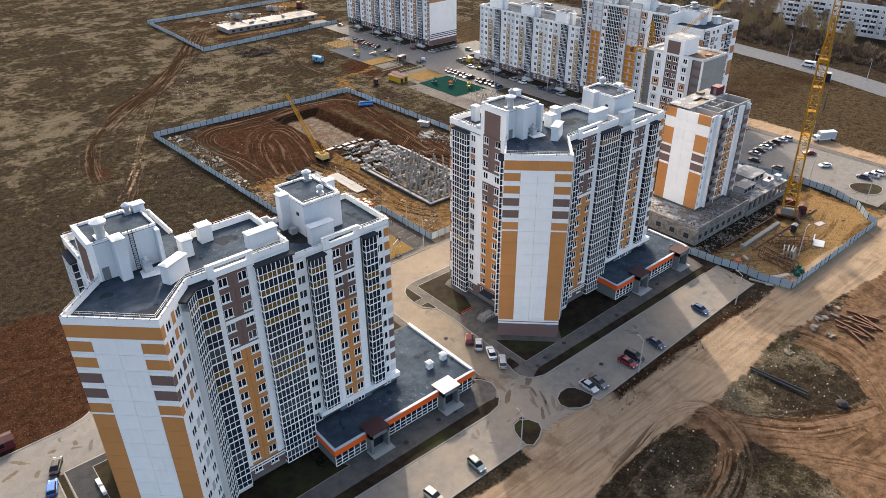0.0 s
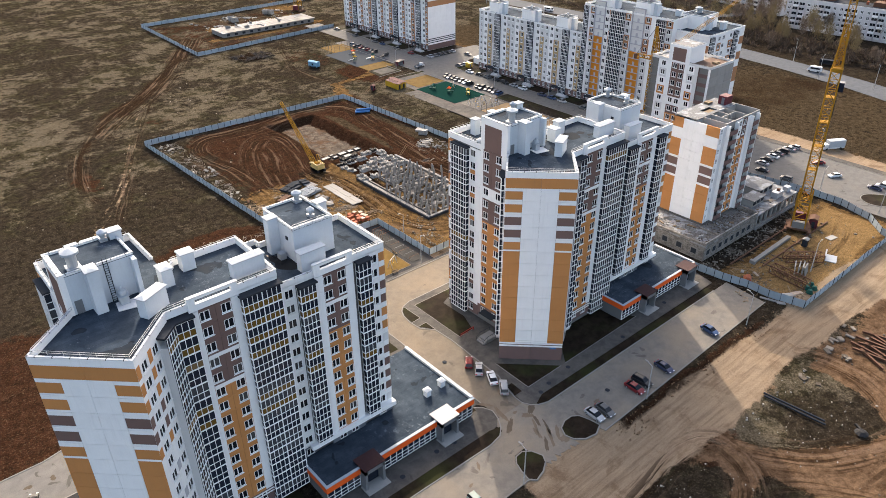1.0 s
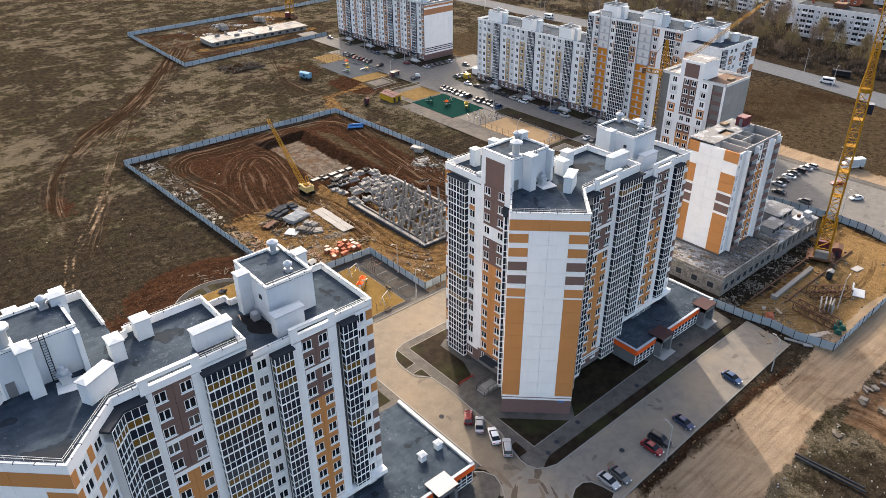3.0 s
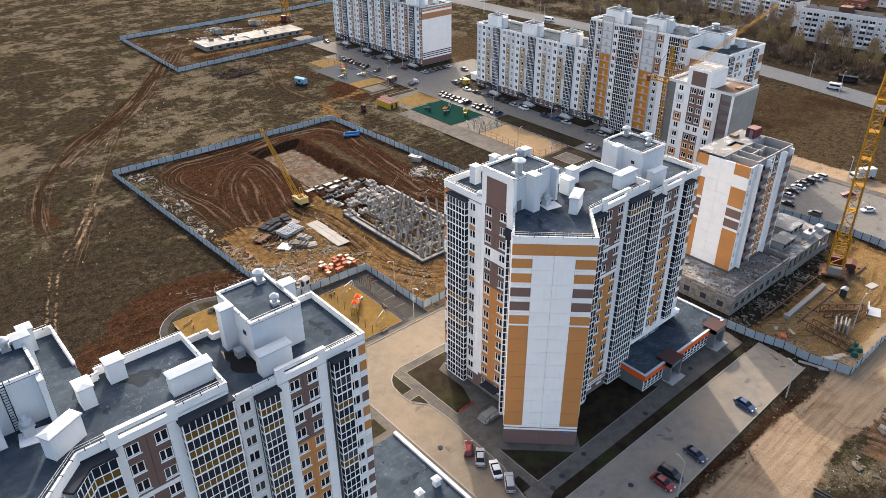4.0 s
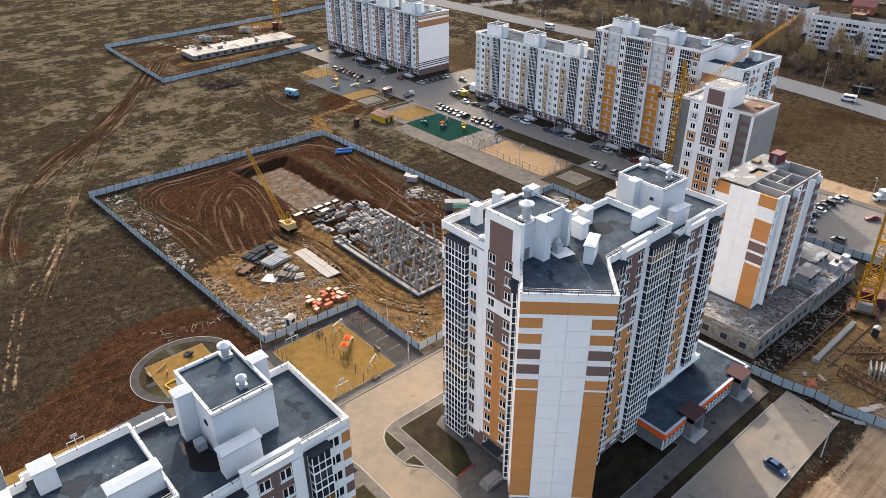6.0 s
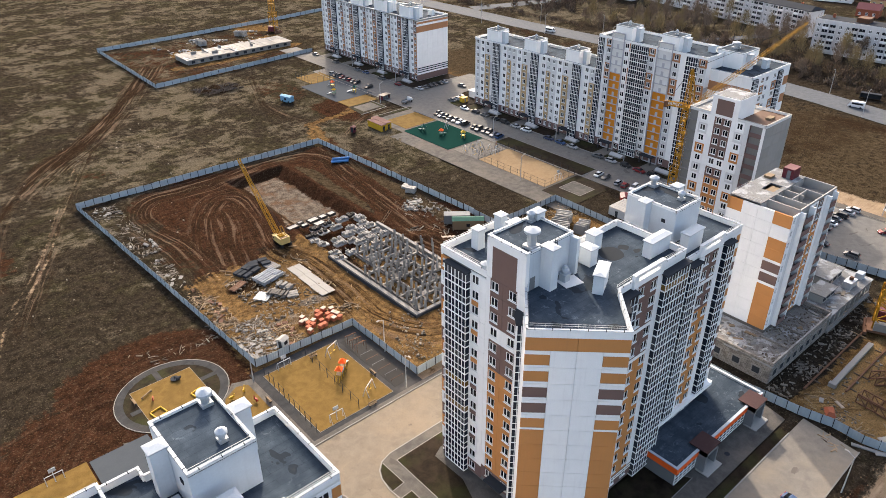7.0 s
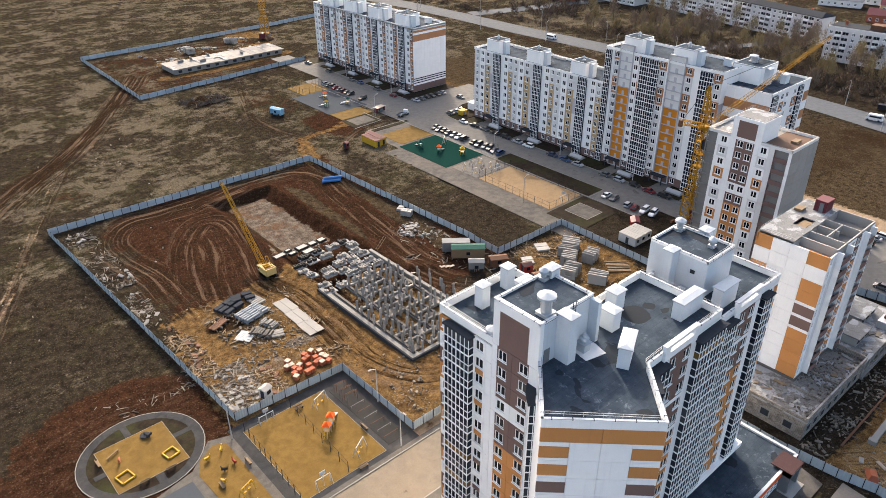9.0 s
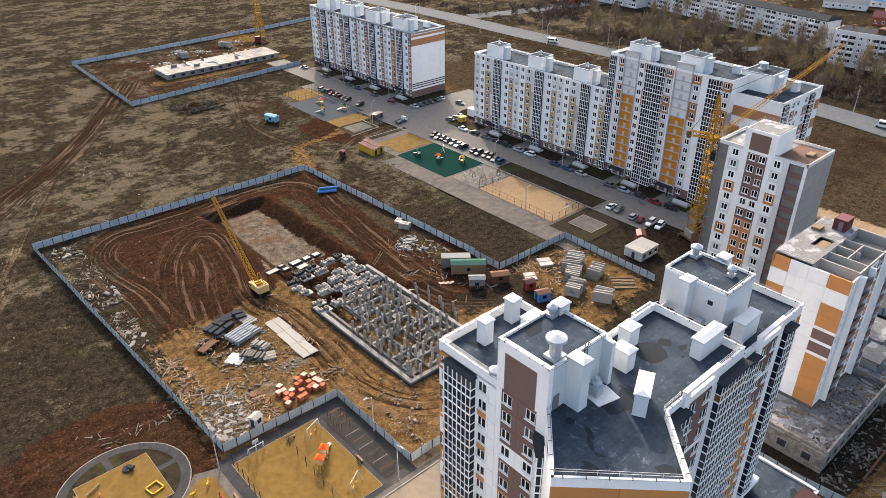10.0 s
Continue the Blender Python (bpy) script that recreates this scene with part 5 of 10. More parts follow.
    for r in range(1, 13):
        q = 12 - r
        tone = ORANGE if q in (0, 1, 4, 5) else BROWN if q not in (6, 11) else PALE
        part("edge_panel", patch, tone, root, "", put(root, 63.5, 91.1, zl + r * H + 0.75))
        part("edge_panel", patch, tone, root, "", put(root, 44.5, 91.1, zl + r * H + 0.75) @ Matrix.Diagonal((0.74, 1, 1, 1)))
    facade(root, 51.0, 90.65, 0, [(0, 1.5, "p", base), (1.5, 3.5, "w", lambda r: front_lo(r) if (12 - r) not in (0, 2) else front_lo(r), {"c": 0.80}), (3.5, 5.7, "w", front_lo, {"c": 1.4}), (5.7, 7.2, "p", base)], zl, 13, H)
    for x, w, am in ((48.0, 2.9, (12, 11, 8, 7)), (58.9, 2.5, (10, 9, 6))):
        facade(root, x, 91.1, 0, [(0, w, "b", amber_rows(*am), {"d": 0.95, "r0": 1})], zl - 0.3, 13, H)
        part("canopy", Geo().box(x - 0.2 - o.x, x + w + 0.2 - o.x, 89.85 - o.y, 91.1 - o.y, zl + 13 * H - 0.3, zl + 13 * H - 0.05), DARKM, root, "dark sheet-metal balcony roof")
    part("wall_panel", Geo().box(44.5 - o.x, 64.7 - o.x, 91.1 - o.y, 91.34 - o.y, zl + 13 * H + 0.02, 40.2), WHITE, root)
    part("base_course", Geo().box(46.6 - o.x, 64.9 - o.x, 90.1 - o.y, 91.3 - o.y, zl + H - 0.45, zl + H + 0.45), WHITE, root, "white ledge above the shop roof")
    # east end and back walls, plain
    part("end_wall", Geo().box(64.42 - o.x, 64.66 - o.x, 91.15 - o.y, 104.5 - o.y, 0, 40.1), WHITE, root, "plain white end wall")
    # west wing facing -x
    zw = 41.2 - 14 * H - 1.6

    def west_mid(r):
        q = 14 - r
        return BROWN if q < 6 and q != 3 else WHITE if q == 3 else MAUVE if r == 0 else ORANGE
    edge = lambda r: (ORANGE, WHITE, BROWN)[(14 - r) % 3] if r else MAUVE
    small = lambda r: WHITE if r else MAUVE
    facade(root, 18.2, 116.8, -90, [(0, 1.7, "w", edge, {"size": (0.9, 1.5)}), (1.7, 1.9, "p", edge), (6.8, 9.0, "w", small), (9.0, 10.2, "p", small)], zw, 15, H)
    wing_patch = cached("wing_patch", lambda: Geo().box(0.0, 1.5, -0.03, 0, 0.0, 1.08).mesh("edge_panel"))
    for r in range(2, 14, 2):
        part("edge_panel", wing_patch, ORANGE if r > 6 else BROWN, root, "", put(root, 18.2, 116.8 - 7.15, zw + r * H + 2.43, -90))
    facade(root, 18.2, 116.8, -90, [(1.9, 6.8, "b", amber_rows(7, 6, 5, 4), {"d": 0.9})], zw - 0.3, 15, H)
    part("canopy", Geo().box(17.1 - o.x, 18.3 - o.x, 109.8 - o.y, 115.1 - o.y, zw + 15 * H - 0.3, zw + 15 * H - 0.05), DARKM, root, "dark sheet-metal balcony roof")
    facade(root, 18.2, 106.6, -90, [(0, 0.9, "p", small), (0.9, 3.5, "w", west_mid, {"c": 0.95}), (3.5, 6.3, "w", west_mid, {"c": 1.95}), (6.3, 7.7, "p", small)], zc, 15, H)
    # inner corner on the west, with a narrow glazed strip
    facade(root, 18.2, 98.9, -136, [(0, 1.9, "p", small)], zc, 15, H)
    facade(root, 16.9, 98.9, -134, [(0, 1.9, "b", amber_rows(4, 5), {"d": 0.1, "sides": False})], zc - 0.2, 14, H)
    end = Geo()
    for r in range(14):
        end.box(-0.05, 1.3, -0.08, 0, r * H - 0.09, r * H + 0.09).box(-0.05, 1.3, -0.08, 0, r * H + 1.15, r * H + 1.25)
    for u in (-0.05, 0.56, 1.2):
        end.box(u, u + 0.1, -0.08, 0, 0, 14 * H)
    end.then().box(0, 1.25, -0.03, 0.02, 0, 14 * H)
    part("end_glazing", end, (UPVC, GLASSB), root, "white-framed end glazing of the balconies", put(root, 15.52, 97.55, zc - 0.2, -44))
    part("return_wall", Geo().box(0, 3.0, 0, 0.25, 0, 41.5 - 0.4), WHITE, root, "plain white return wall", put(root, 16.35, 97.35, 0.4, -134))
    part("balcony_siding", Geo().prism(loc([(18.4, 98.6), (18.4, 100.5), (16.95, 99.05), (15.62, 97.6), (16.5, 96.9)]), 0.4, 38.6), PALE, root, "pale grey ribbed siding")
    part("canopy", Geo().prism(loc([(18.4, 98.4), (18.4, 100.6), (16.7, 99.3), (15.3, 97.6), (16.5, 96.6)]), zc - 0.2 + 14 * H, zc + 14 * H + 0.1), DARKM, root, "dark sheet-metal balcony roof")
    facade(root, 14.3, 95.2, -134, [(0, 4.1, "p", small)], zc, 15, H)
    # north end
    part("end_wall", Geo().box(18.25 - o.x, 32.4 - o.x, 116.52 - o.y, 116.78 - o.y, 0, 42.7), WHITE, root, "plain white end wall")
    # stair house
    part("stair_house", Geo().box(18.9 - o.x, 28.0 - o.x, 99.0 - o.y, 106.4 - o.y, 42.7, 49.6), SHAFTW, root, "white stair and lift house")
    part("wall_panel", Geo().box(18.22 - o.x, 18.9 - o.x, 98.95 - o.y, 106.58 - o.y, zc + 15 * H + 0.02, 49.95), WHITE, root)
    part("brown_panel", Geo().box(18.17 - o.x, 18.22 - o.x, 100.6 - o.y, 105.4 - o.y, zc + 15 * H + 0.05, 48.6), BROWN, root, "brown cladding panel")
    part("stair_roof", Geo().box(18.9 - o.x, 28.0 - o.x, 99.0 - o.y, 106.4 - o.y, 49.6, 49.7), ROOF, root, "dark bitumen roof")
    parapet(root, [(18.2, 98.98), (28.0, 98.98), (28.0, 106.56), (18.2, 106.56)], 49.7, 50.0, 0.25)
    shaft(root, 21.2, 96.9, 43.6, 1.5, 2.1, 6.6)
    part("stair_side_wall", Geo().box(27.4 - o.x, 28.0 - o.x, 97.6 - o.y, 99.0 - o.y, 43.6, 49.6), SHAFTW, root, "white side wall")
    shaft(root, 27.0, 105.0, 43.6, 1.7, 1.4, 7.2)
    shaft(root, 23.8, 106.9, 42.8, 2.3, 1.4, 6.4)
    part("roof_door", Geo().box(19.2 - o.x, 20.2 - o.x, 98.9 - o.y, 99.0 - o.y, 43.7, 45.7), ANNEX, root, "grey steel roof door")
    lift_vent(root, 20.6, 100.3, 49.7, 0.7, 2.3)
    lift_vent(root, 26.2, 105.6, 49.7, 0.4, 1.0)
    lift_vent(root, 18.95, 107.6, 42.8, 0.45, 1.2)
    fan(root, 25.0, 97.5, 43.6)
    part("concrete_pad", Geo().prism(loc([(23.6, 95.9), (26.6, 95.2), (27.2, 97.6), (24.0, 98.2)]), 43.6, 43.72), PALE, root, "pale screed pad under the fan")
    # lift house of the low part
    part("lift_house", Geo().box(51.1 - o.x, 58.4 - o.x, 96.2 - o.y, 105.8 - o.y, 40.1, 46.0), SHAFTW, root, "white lift house")
    part("lift_roof", Geo().box(51.1 - o.x, 58.4 - o.x, 96.2 - o.y, 105.8 - o.y, 46.0, 46.1), ROOF, root, "dark bitumen roof")
    parapet(root, [(51.1, 96.2), (58.4, 96.2), (58.4, 105.8), (51.1, 105.8)], 46.0, 46.4, 0.25)
    part("hatch", Geo().box(51.0 - o.x, 51.1 - o.x, 98.0 - o.y, 98.7 - o.y, 43.6, 44.2), DARKM, root, "small dark opening")
    shaft(root, 49.3, 100.9, 40.2, 1.78, 1.5, 6.4)
    shaft(root, 58.45, 100.7, 40.2, 1.8, 1.5, 6.4)
    shaft(root, 50.2, 92.8, 40.2, 4.4, 1.5, 3.3)
    lift_vent(root, 57.0, 104.7, 46.1, 0.5, 1.3)
    lift_vent(root, 55.9, 98.5, 46.1, 0.38, 0.9)
    part("roof_unit", Geo().box(49.6 - o.x, 50.7 - o.x, 98.4 - o.y, 99.6 - o.y, 40.2, 41.3), ZINC, root, "grey cooling unit")
    lad = Geo()
    for dy in (-0.28, 0.28):
        lad.bar((24.2 + dy - o.x, 98.85 - o.y, 43.6), (24.2 + dy - o.x, 98.85 - o.y, 50.6), 0.07)
    for i in range(18):
        lad.bar((23.92 - o.x, 98.85 - o.y, 43.9 + i * 0.36), (24.48 - o.x, 98.85 - o.y, 43.9 + i * 0.36), 0.05)
    part("roof_ladder", lad, DARKM, root, "dark steel roof ladder")
    # roof shafts of the high part
    shaft(root, 26.0, 91.4, 43.6, 4.1, 1.5, 2.95, 27)
    shaft(root, 30.6, 97.3, 43.6, 1.6, 2.2, 2.8)
    shaft(root, 34.5, 99.8, 43.6, 2.0, 1.7, 2.8)
    shaft(root, 39.2, 92.7, 43.6, 5.0, 1.5, 2.65)
    shaft(root, 22.6, 113.0, 42.8, 1.5, 1.5, 3.4)
    shaft(root, 28.6, 114.0, 42.8, 1.5, 1.5, 3.4)
    wire_rail(root, [(11.9, 92.4), (20.8, 83.4), (27.6, 90.3), (31, 90.4)], 44.6)
    wire_rail(root, [(38.3, 90.2), (44.3, 90.2), (44.3, 102.5), (33.8, 102.5)], 44.6)
    wire_rail(root, [(12.0, 92.6), (18.6, 98.8)], 44.6)
    wire_rail(root, [(18.5, 107), (18.5, 116.5), (32, 116.5)], 43.9)
    wire_rail(root, [(58.3, 91.4), (64.4, 91.4), (64.4, 104.2)], 41.1)
    wire_rail(root, [(51.3, 96.4), (58.2, 96.4), (58.2, 105.6)], 46.3)
    # entrance steps on the west
    part("entrance_steps", Geo().box(12.6 - o.x, 16.0 - o.x, 97.6 - o.y, 100.0 - o.y, 0.1, 0.95).box(12.2 - o.x, 12.6 - o.x, 97.6 - o.y, 100.0 - o.y, 0.1, 0.65).box(11.8 - o.x, 12.2 - o.x, 97.6 - o.y, 100.0 - o.y, 0.1, 0.35), CONC, root, "concrete entrance steps")
    for yy in (97.6, 100.0):
        g = Geo().bar((11.8 - o.x, yy - o.y, 1.3), (12.9 - o.x, yy - o.y, 1.9), 0.07).bar((12.9 - o.x, yy - o.y, 1.9), (16.0 - o.x, yy - o.y, 1.9), 0.07)
        for xx, zz in ((11.8, 1.3), (12.9, 1.9), (14.4, 1.9), (15.9, 1.9)):
            g.bar((xx - o.x, yy - o.y, 0.1), (xx - o.x, yy - o.y, zz), 0.06)
        part("entrance_rail", g, DARKM, root, "dark steel entrance rail")
    part("entrance_canopy", Geo().box(16.4 - o.x, 18.6 - o.x, 100.2 - o.y, 104.2 - o.y, 3.3, 3.6), DARKM, root, "dark entrance canopy")
    return root


def annex(x0, x1, y0=82.7, y1=91.0, yb=None, xs=64.9):
    """Single-storey shop at the tower's foot; grey frames, orange-red fascia, flat dark roof."""
    root = thing("shop_annex", (x0 + x1) / 2, y0, 0, "single-storey shop with a dark flat roof and an orange-red fascia", "shop", "shop annexes")
    o = root.location
    pts = [(x0, y0), (x1, y0), (x1, yb), (xs, yb), (xs, y1), (x0, y1)] if yb else rect(x0, x1, y0, y1)
    loc = [(x - o.x, y - o.y) for x, y in pts]
    inner = [(x + (0.35 if x == x0 else -0.35 if x == x1 else 0) - o.x, y + (0.35 if y == y0 else 0) - o.y) for x, y in pts]
    part("wall", Geo().prism(inner, 0.1, 4.35), ANNEX, root, "grey shop wall")
    part("roof", Geo().prism(loc, 4.35, 4.5), ROOF, root, "dark bitumen roof")
    part("fascia", Geo().box(x0 - 0.1 - o.x, x1 + 0.1 - o.x, -0.12, 0.2, 3.3, 4.62), ORED, root, "orange-red fascia band")
    part("fascia", Geo().box(x0 - 0.12 - o.x, x0 + 0.2 - o.x, 0.2, y1 - y0, 3.3, 4.62), ORED, root)
    part("roof_edge", Geo().box(x0 - 0.16 - o.x, x1 + 0.16 - o.x, -0.18, 0.35, 4.62, 4.78), WMETAL, root, "white roof edging")
    part("roof_edge", Geo().box(x0 - 0.16 - o.x, x0 + 0.3 - o.x, 0.35, y1 - y0, 4.62, 4.78), WMETAL, root)
    if yb:
        part("roof_edge", Geo().box(x1 - 0.5 - o.x, x1 + 0.16 - o.x, 0.35, yb - y0, 4.5, 5.0), WMETAL, root)
    else:
        part("roof_edge", Geo().box(x1 - 0.4 - o.x, x1 + 0.16 - o.x, 0.35, y1 - y0, 4.5, 4.9), WMETAL, root)
    n = int((x1 - x0) / 1.3)
    w = (x1 - x0 - 0.3) / n
    bay = cached(("shopbay", round(w, 2)), lambda: Geo().ring(0, w, 0.5, 3.2, 0.06, w - 0.06, 0.56, 3.1, 0.1, 0.3).box(0.05, w - 0.05, 0.12, 0.28, 1.2, 1.28).box(0.05, w - 0.05, 0.12, 0.28, 2.0, 2.08).mesh("shop_window"))
    gl = cached(("shopglass", round(w, 2)), lambda: Geo().box(0.05, w - 0.05, 0.2, 0.26, 0.55, 3.12).mesh("pane"))
    for i in range(n):
        f = part("shop_window", bay, UPVC, root, "", put(root, x0 + 0.15 + i * w, y0, 0))
        part("pane", gl, GLASSB, f)
    for px in (x0 + 6.8, x1 - 9.4 if yb else x1 - 5.5):
        p = part("entrance_portal", Geo().box(0, 0.5, -1.6, 0.1, 0.1, 4.9).box(3.7, 4.2, -1.6, 0.1, 0.1, 4.9).box(0, 4.2, -1.6, 0.1, 3.9, 4.9), ANNEX, root, "grey shop entrance portal", put(root, px, y0, 0))
        part("portal_roof", Geo().box(-0.1, 4.3, -1.75, 2.0, 4.9, 5.05), MAROONR if not (yb and px > x0 + 10) else POLE, p, "sheet roof of the portal")
        part("door", Geo().box(0.7, 3.5, -0.25, -0.1, 0.3, 3.2), GLASSB, p)
        part("steps", Geo().box(-0.3, 4.5, -2.8, -0.2, 0.1, 0.32), CONCL, p)
    return root


tower_a = tower()
tower_b = copy_thing(tower_a, pose(40 + 83.2, 95, 0))
pane_rng = random.Random(61)
for ob in tower_b.children_recursive:
    if ob.material_slots and ob.material_slots[0].material is AMBER and pane_rng.random() < 0.8:
        ob.material_slots[0].material = GLASSB
annex_a = annex(44.4, 78.0, 82.7, 91.0, 103.9)
shaft(annex_a, 71.4, 88.9, 4.5, 1.1, 1.1, 1.3)
shaft(annex_a, 75.3, 89.2, 4.5, 1.1, 1.1, 1.3)
annex(42.3 + 83.2, 71.6 + 83.2, 82.9, 94.8)


# ---- the other buildings ----
def unfinished_tower():
    root = thing("unfinished_tower", 183, 99, 0, "half-built panel tower with orange panels on raw concrete podium", "building shell")
    o = root.location
    B = lambda x0, x1, y0, y1, z0, z1: Geo().box(x0 - o.x, x1 - o.x, y0 - o.y, y1 - o.y, z0, z1)
    part("core_wall", B(173.8, 193.2, 92.9, 106.2, 4.5, 31.5), CONCD, root, "raw concrete core")
    zc = 5.3
    g = 10
    top = lambda r: ORANGE if r in (9, 7, 6) else BROWN if r in (5, 4) else ORANGE
    edge = lambda r: ORANGE if r in (9, 7, 0, 1, 2, 3) else BROWN if r in (4, 5) else ORANGE if r == 6 else WHITE
    facade(root, 173.4, 106.4, -90, [(0, 3.2, "p", edge), (3.2, 6.6, "p", WHITE), (6.6, 10.0, "p", WHITE), (10.0, 13.9, "p", edge)], zc, g, H)
    for r in (8, 6, 4, 5):
        for u0, u1 in ((0, 3.2), (10.0, 13.9)):
            part("stripe_panel", Geo().box(0.02, u1 - u0 - 0.02, -0.02, 0.0, 0, 0.62), WHITE, root, "white stripe panel", put(root, 173.4, 106.4 - u0, zc + r * H - 0.3, -90))
    facade(root, 173.4, 92.5, 0, [(0, 2.0, "w", WHITE, {"size": (0.9, 1.5)}), (2.0, 3.4, "p", PALE), (7.6, 9.0, "p", WHITE), (9.0, 11.4, "w", lambda r: ORANGE if r < 8 else WHITE), (11.4, 13.8, "w", lambda r: ORANGE if r < 8 else BROWN), (13.8, 15.2, "p", WHITE), (18.4, 20.0, "w", WHITE, {"size": (0.9, 1.5)})], zc, g, H)
    facade(root, 173.4, 92.5, 0, [(3.4, 7.6, "o", MAUVE, {"d": 1.0, "rail": 1.2}), (15.2, 18.4, "o", MAUVE, {"d": 1.0, "rail": 1.2})], zc, g, H)
    for u in (3.3, 7.5, 15.1, 18.3):
        part("pier", Geo().box(0, 0.3, -1.0, 0.1, 0, g * H), WHITE, root, "white wall pier", put(root, 173.4 + u, 92.5, zc))
    # top storey: half roofed, half bare cross walls
    for (x0, x1, y0, y1) in ((173.4, 193.4, 106.0, 106.2), (176.5, 193.4, 92.6, 92.85), (193.1, 193.4, 92.6, 106), (180.0, 180.2, 92.6, 99.6), (187.0, 187.2, 92.6, 99.6), (174, 193, 99.5, 99.7), (176.6, 176.8, 92.9, 99.5), (183.6, 183.8, 95.4, 99.5), (180.2, 187, 96.2, 96.4)):
        part("cross_wall", B(x0, x1, y0, y1, 31.5, 33.6), CONCL, root, "bare concrete cross wall")
    part("floor_slab", B(173.5, 193.3, 92.7, 106.2, 31.5, 31.7), CONC, root, "raw concrete floor slab")
    part("roof_slab", Geo().ring(173.45 - o.x, 193.2 - o.x, 99.4 - o.y, 106.15 - o.y, 180.4 - o.x, 184.6 - o.x, 100.4 - o.y, 103.0 - o.y, -33.66, -33.42), DECKG, root, "pale concrete roof slab with an open shaft", pose(0, 0, 0, -90))
    part("site_cabin", B(189.2, 192.4, 100.6, 103.0, 33.66, 36.0), MAROON, root, "maroon site cabin on the roof")
    part("cabin_door", B(189.14, 189.2, 101.2, 102.0, 33.7, 35.6), GREYM, root, "grey cabin door")
    part("timber_formwork", B(181.0, 184.2, 100.7, 102.4, 32.9, 33.3), WOOD, root, "yellowish timber formwork")
    part("mortar_box", B(186.2, 188.2, 104.0, 105.6, 33.66, 34.2), WOOD, root, "timber mortar box")
    wire_rail(root, [(173.6, 99.6), (173.6, 106.0), (182, 106.0)], 33.66)
    # podium
    part("podium_wall", B(163.9, 190.4, 85.5, 108.0, 0, 4.4), BLOCKW, root, "rough grey-brown block wall")
    part("podium_slab", B(163.6, 190.6, 85.2, 108.2, 4.4, 4.75), PODIUM, root, "muddy concrete podium deck with painted puddle reflections")
    part("back_wall", B(190.4, 213.8, 89.6, 108.0, 0, 4.4), BLOCKW, root, "rough grey-brown block wall")
    part("gallery_slab", B(190.6, 214.2, 85.2, 108.2, 4.38, 4.78), DECKG, root, "pale concrete gallery roof")
    part("gallery_floor", B(190.6, 214.2, 85.0, 89.6, 0, 0.7), CONC, root, "raw concrete gallery floor")
    part("base_wall", B(173.2, 193.6, 92.3, 106.5, 4.75, 5.3), CONCD, root, "raw concrete base of the tower")
    for i in range(9):
        part("column", B(191.0 + i * 2.82, 191.5 + i * 2.82, 85.4, 85.9, 0.7, 4.38), CONCL, root)
    part("sill_beam", B(190.6, 214.2, 85.35, 85.5, 0.7, 1.5), CONC, root, "raw concrete sill beam")
    for x0, x1, y0, y1, h in ((163.7, 164.05, 85.5, 108, 5.35), (163.7, 190.6, 85.24, 85.6, 5.7), (190.3, 190.65, 85.6, 91.6, 5.9), (178.5, 178.75, 85.6, 92.3, 5.2), (171.4, 171.65, 85.6, 92.2, 5.3)):
        part("podium_parapet", B(x0, x1, y0, y1, 4.7, h), BLOCKW, root, "raw block parapet")
    op = cached("podop", lambda: Geo().box(-0.8, 0.8, -0.05, 0.1, 1.4, 2.9).mesh("opening"))
    opl = cached("podop2", lambda: Geo().ring(-1.05, 1.05, 1.15, 3.15, -0.8, 0.8, 1.4, 2.9, -0.09, 0.05).mesh("opening_frame"))
    for y in (88.5, 93, 97.5, 103):
        part("opening", op, DARKM, root, "", put(root, 163.9, y, 0, -90))
        part("opening_frame", opl, CONC, root, "", put(root, 163.9, y, 0, -90))
    for x in (166.0, 169, 172, 175, 178, 181, 184, 187):
        part("opening", op, DARKM, root, "", put(root, x, 85.5, 0))
        part("opening_frame", opl, CONC, root, "", put(root, x, 85.5, 0))
    for x0, x1, y0, y1, zt in ((193.8, 200.2, 88.8, 92.4, 7.0), (201.6, 210.0, 91.2, 97.4, 7.1)):
        part("roof_room", B(x0, x1, y0, y1, 4.78, zt - 0.25), CONCL, root, "pale concrete room on the gallery")
        part("room_slab", B(x0 - 0.3, x1 + 0.2, y0 - 0.4, y1 + 0.2, zt - 0.25, zt), DECKG, root, "pale concrete roof slab")
        for k in range(3):
            part("opening", op, DARKM, root, "", put(root, x0 + (x1 - x0) * (k + 0.5) / 3, y0 - 0.02, 3.9))
    part("equipment_box", B(204.6, 208.2, 86.9, 88.9, 4.78, 6.5), ZINC, root, "grey equipment box on the gallery")
    part("equipment_box", B(211.2, 213.2, 87.0, 88.6, 4.78, 6.3), WMETAL, root, "pale blue-grey equipment box")
    part("duct", B(206.4, 207.2, 87.5, 88.3, 6.5, 7.2), RUST, root, "short rusty duct")
    rng = random.Random(5)
    for i in range(70):
        x, y = rng.uniform(164.6, 172.4), rng.uniform(86.2, 107)
        if rng.random() < 0.5:
            x, y = rng.uniform(172, 203), rng.uniform(86.2, 88.6)
        a, b, h = rng.uniform(0.5, 2.4), rng.uniform(0.3, 0.9), rng.uniform(0.05, 0.28)
        part("loose_slab", cached(("loose", i % 12), lambda: Geo().box(-a / 2, a / 2, -b / 2, b / 2, 0, h).mesh("loose_slab")), rng.choice((CONC, CONCL, WOOD, CONCD, RUBBLE)), root, "", put(root, x, y, 4.75, rng.uniform(0, 180)))
    return root


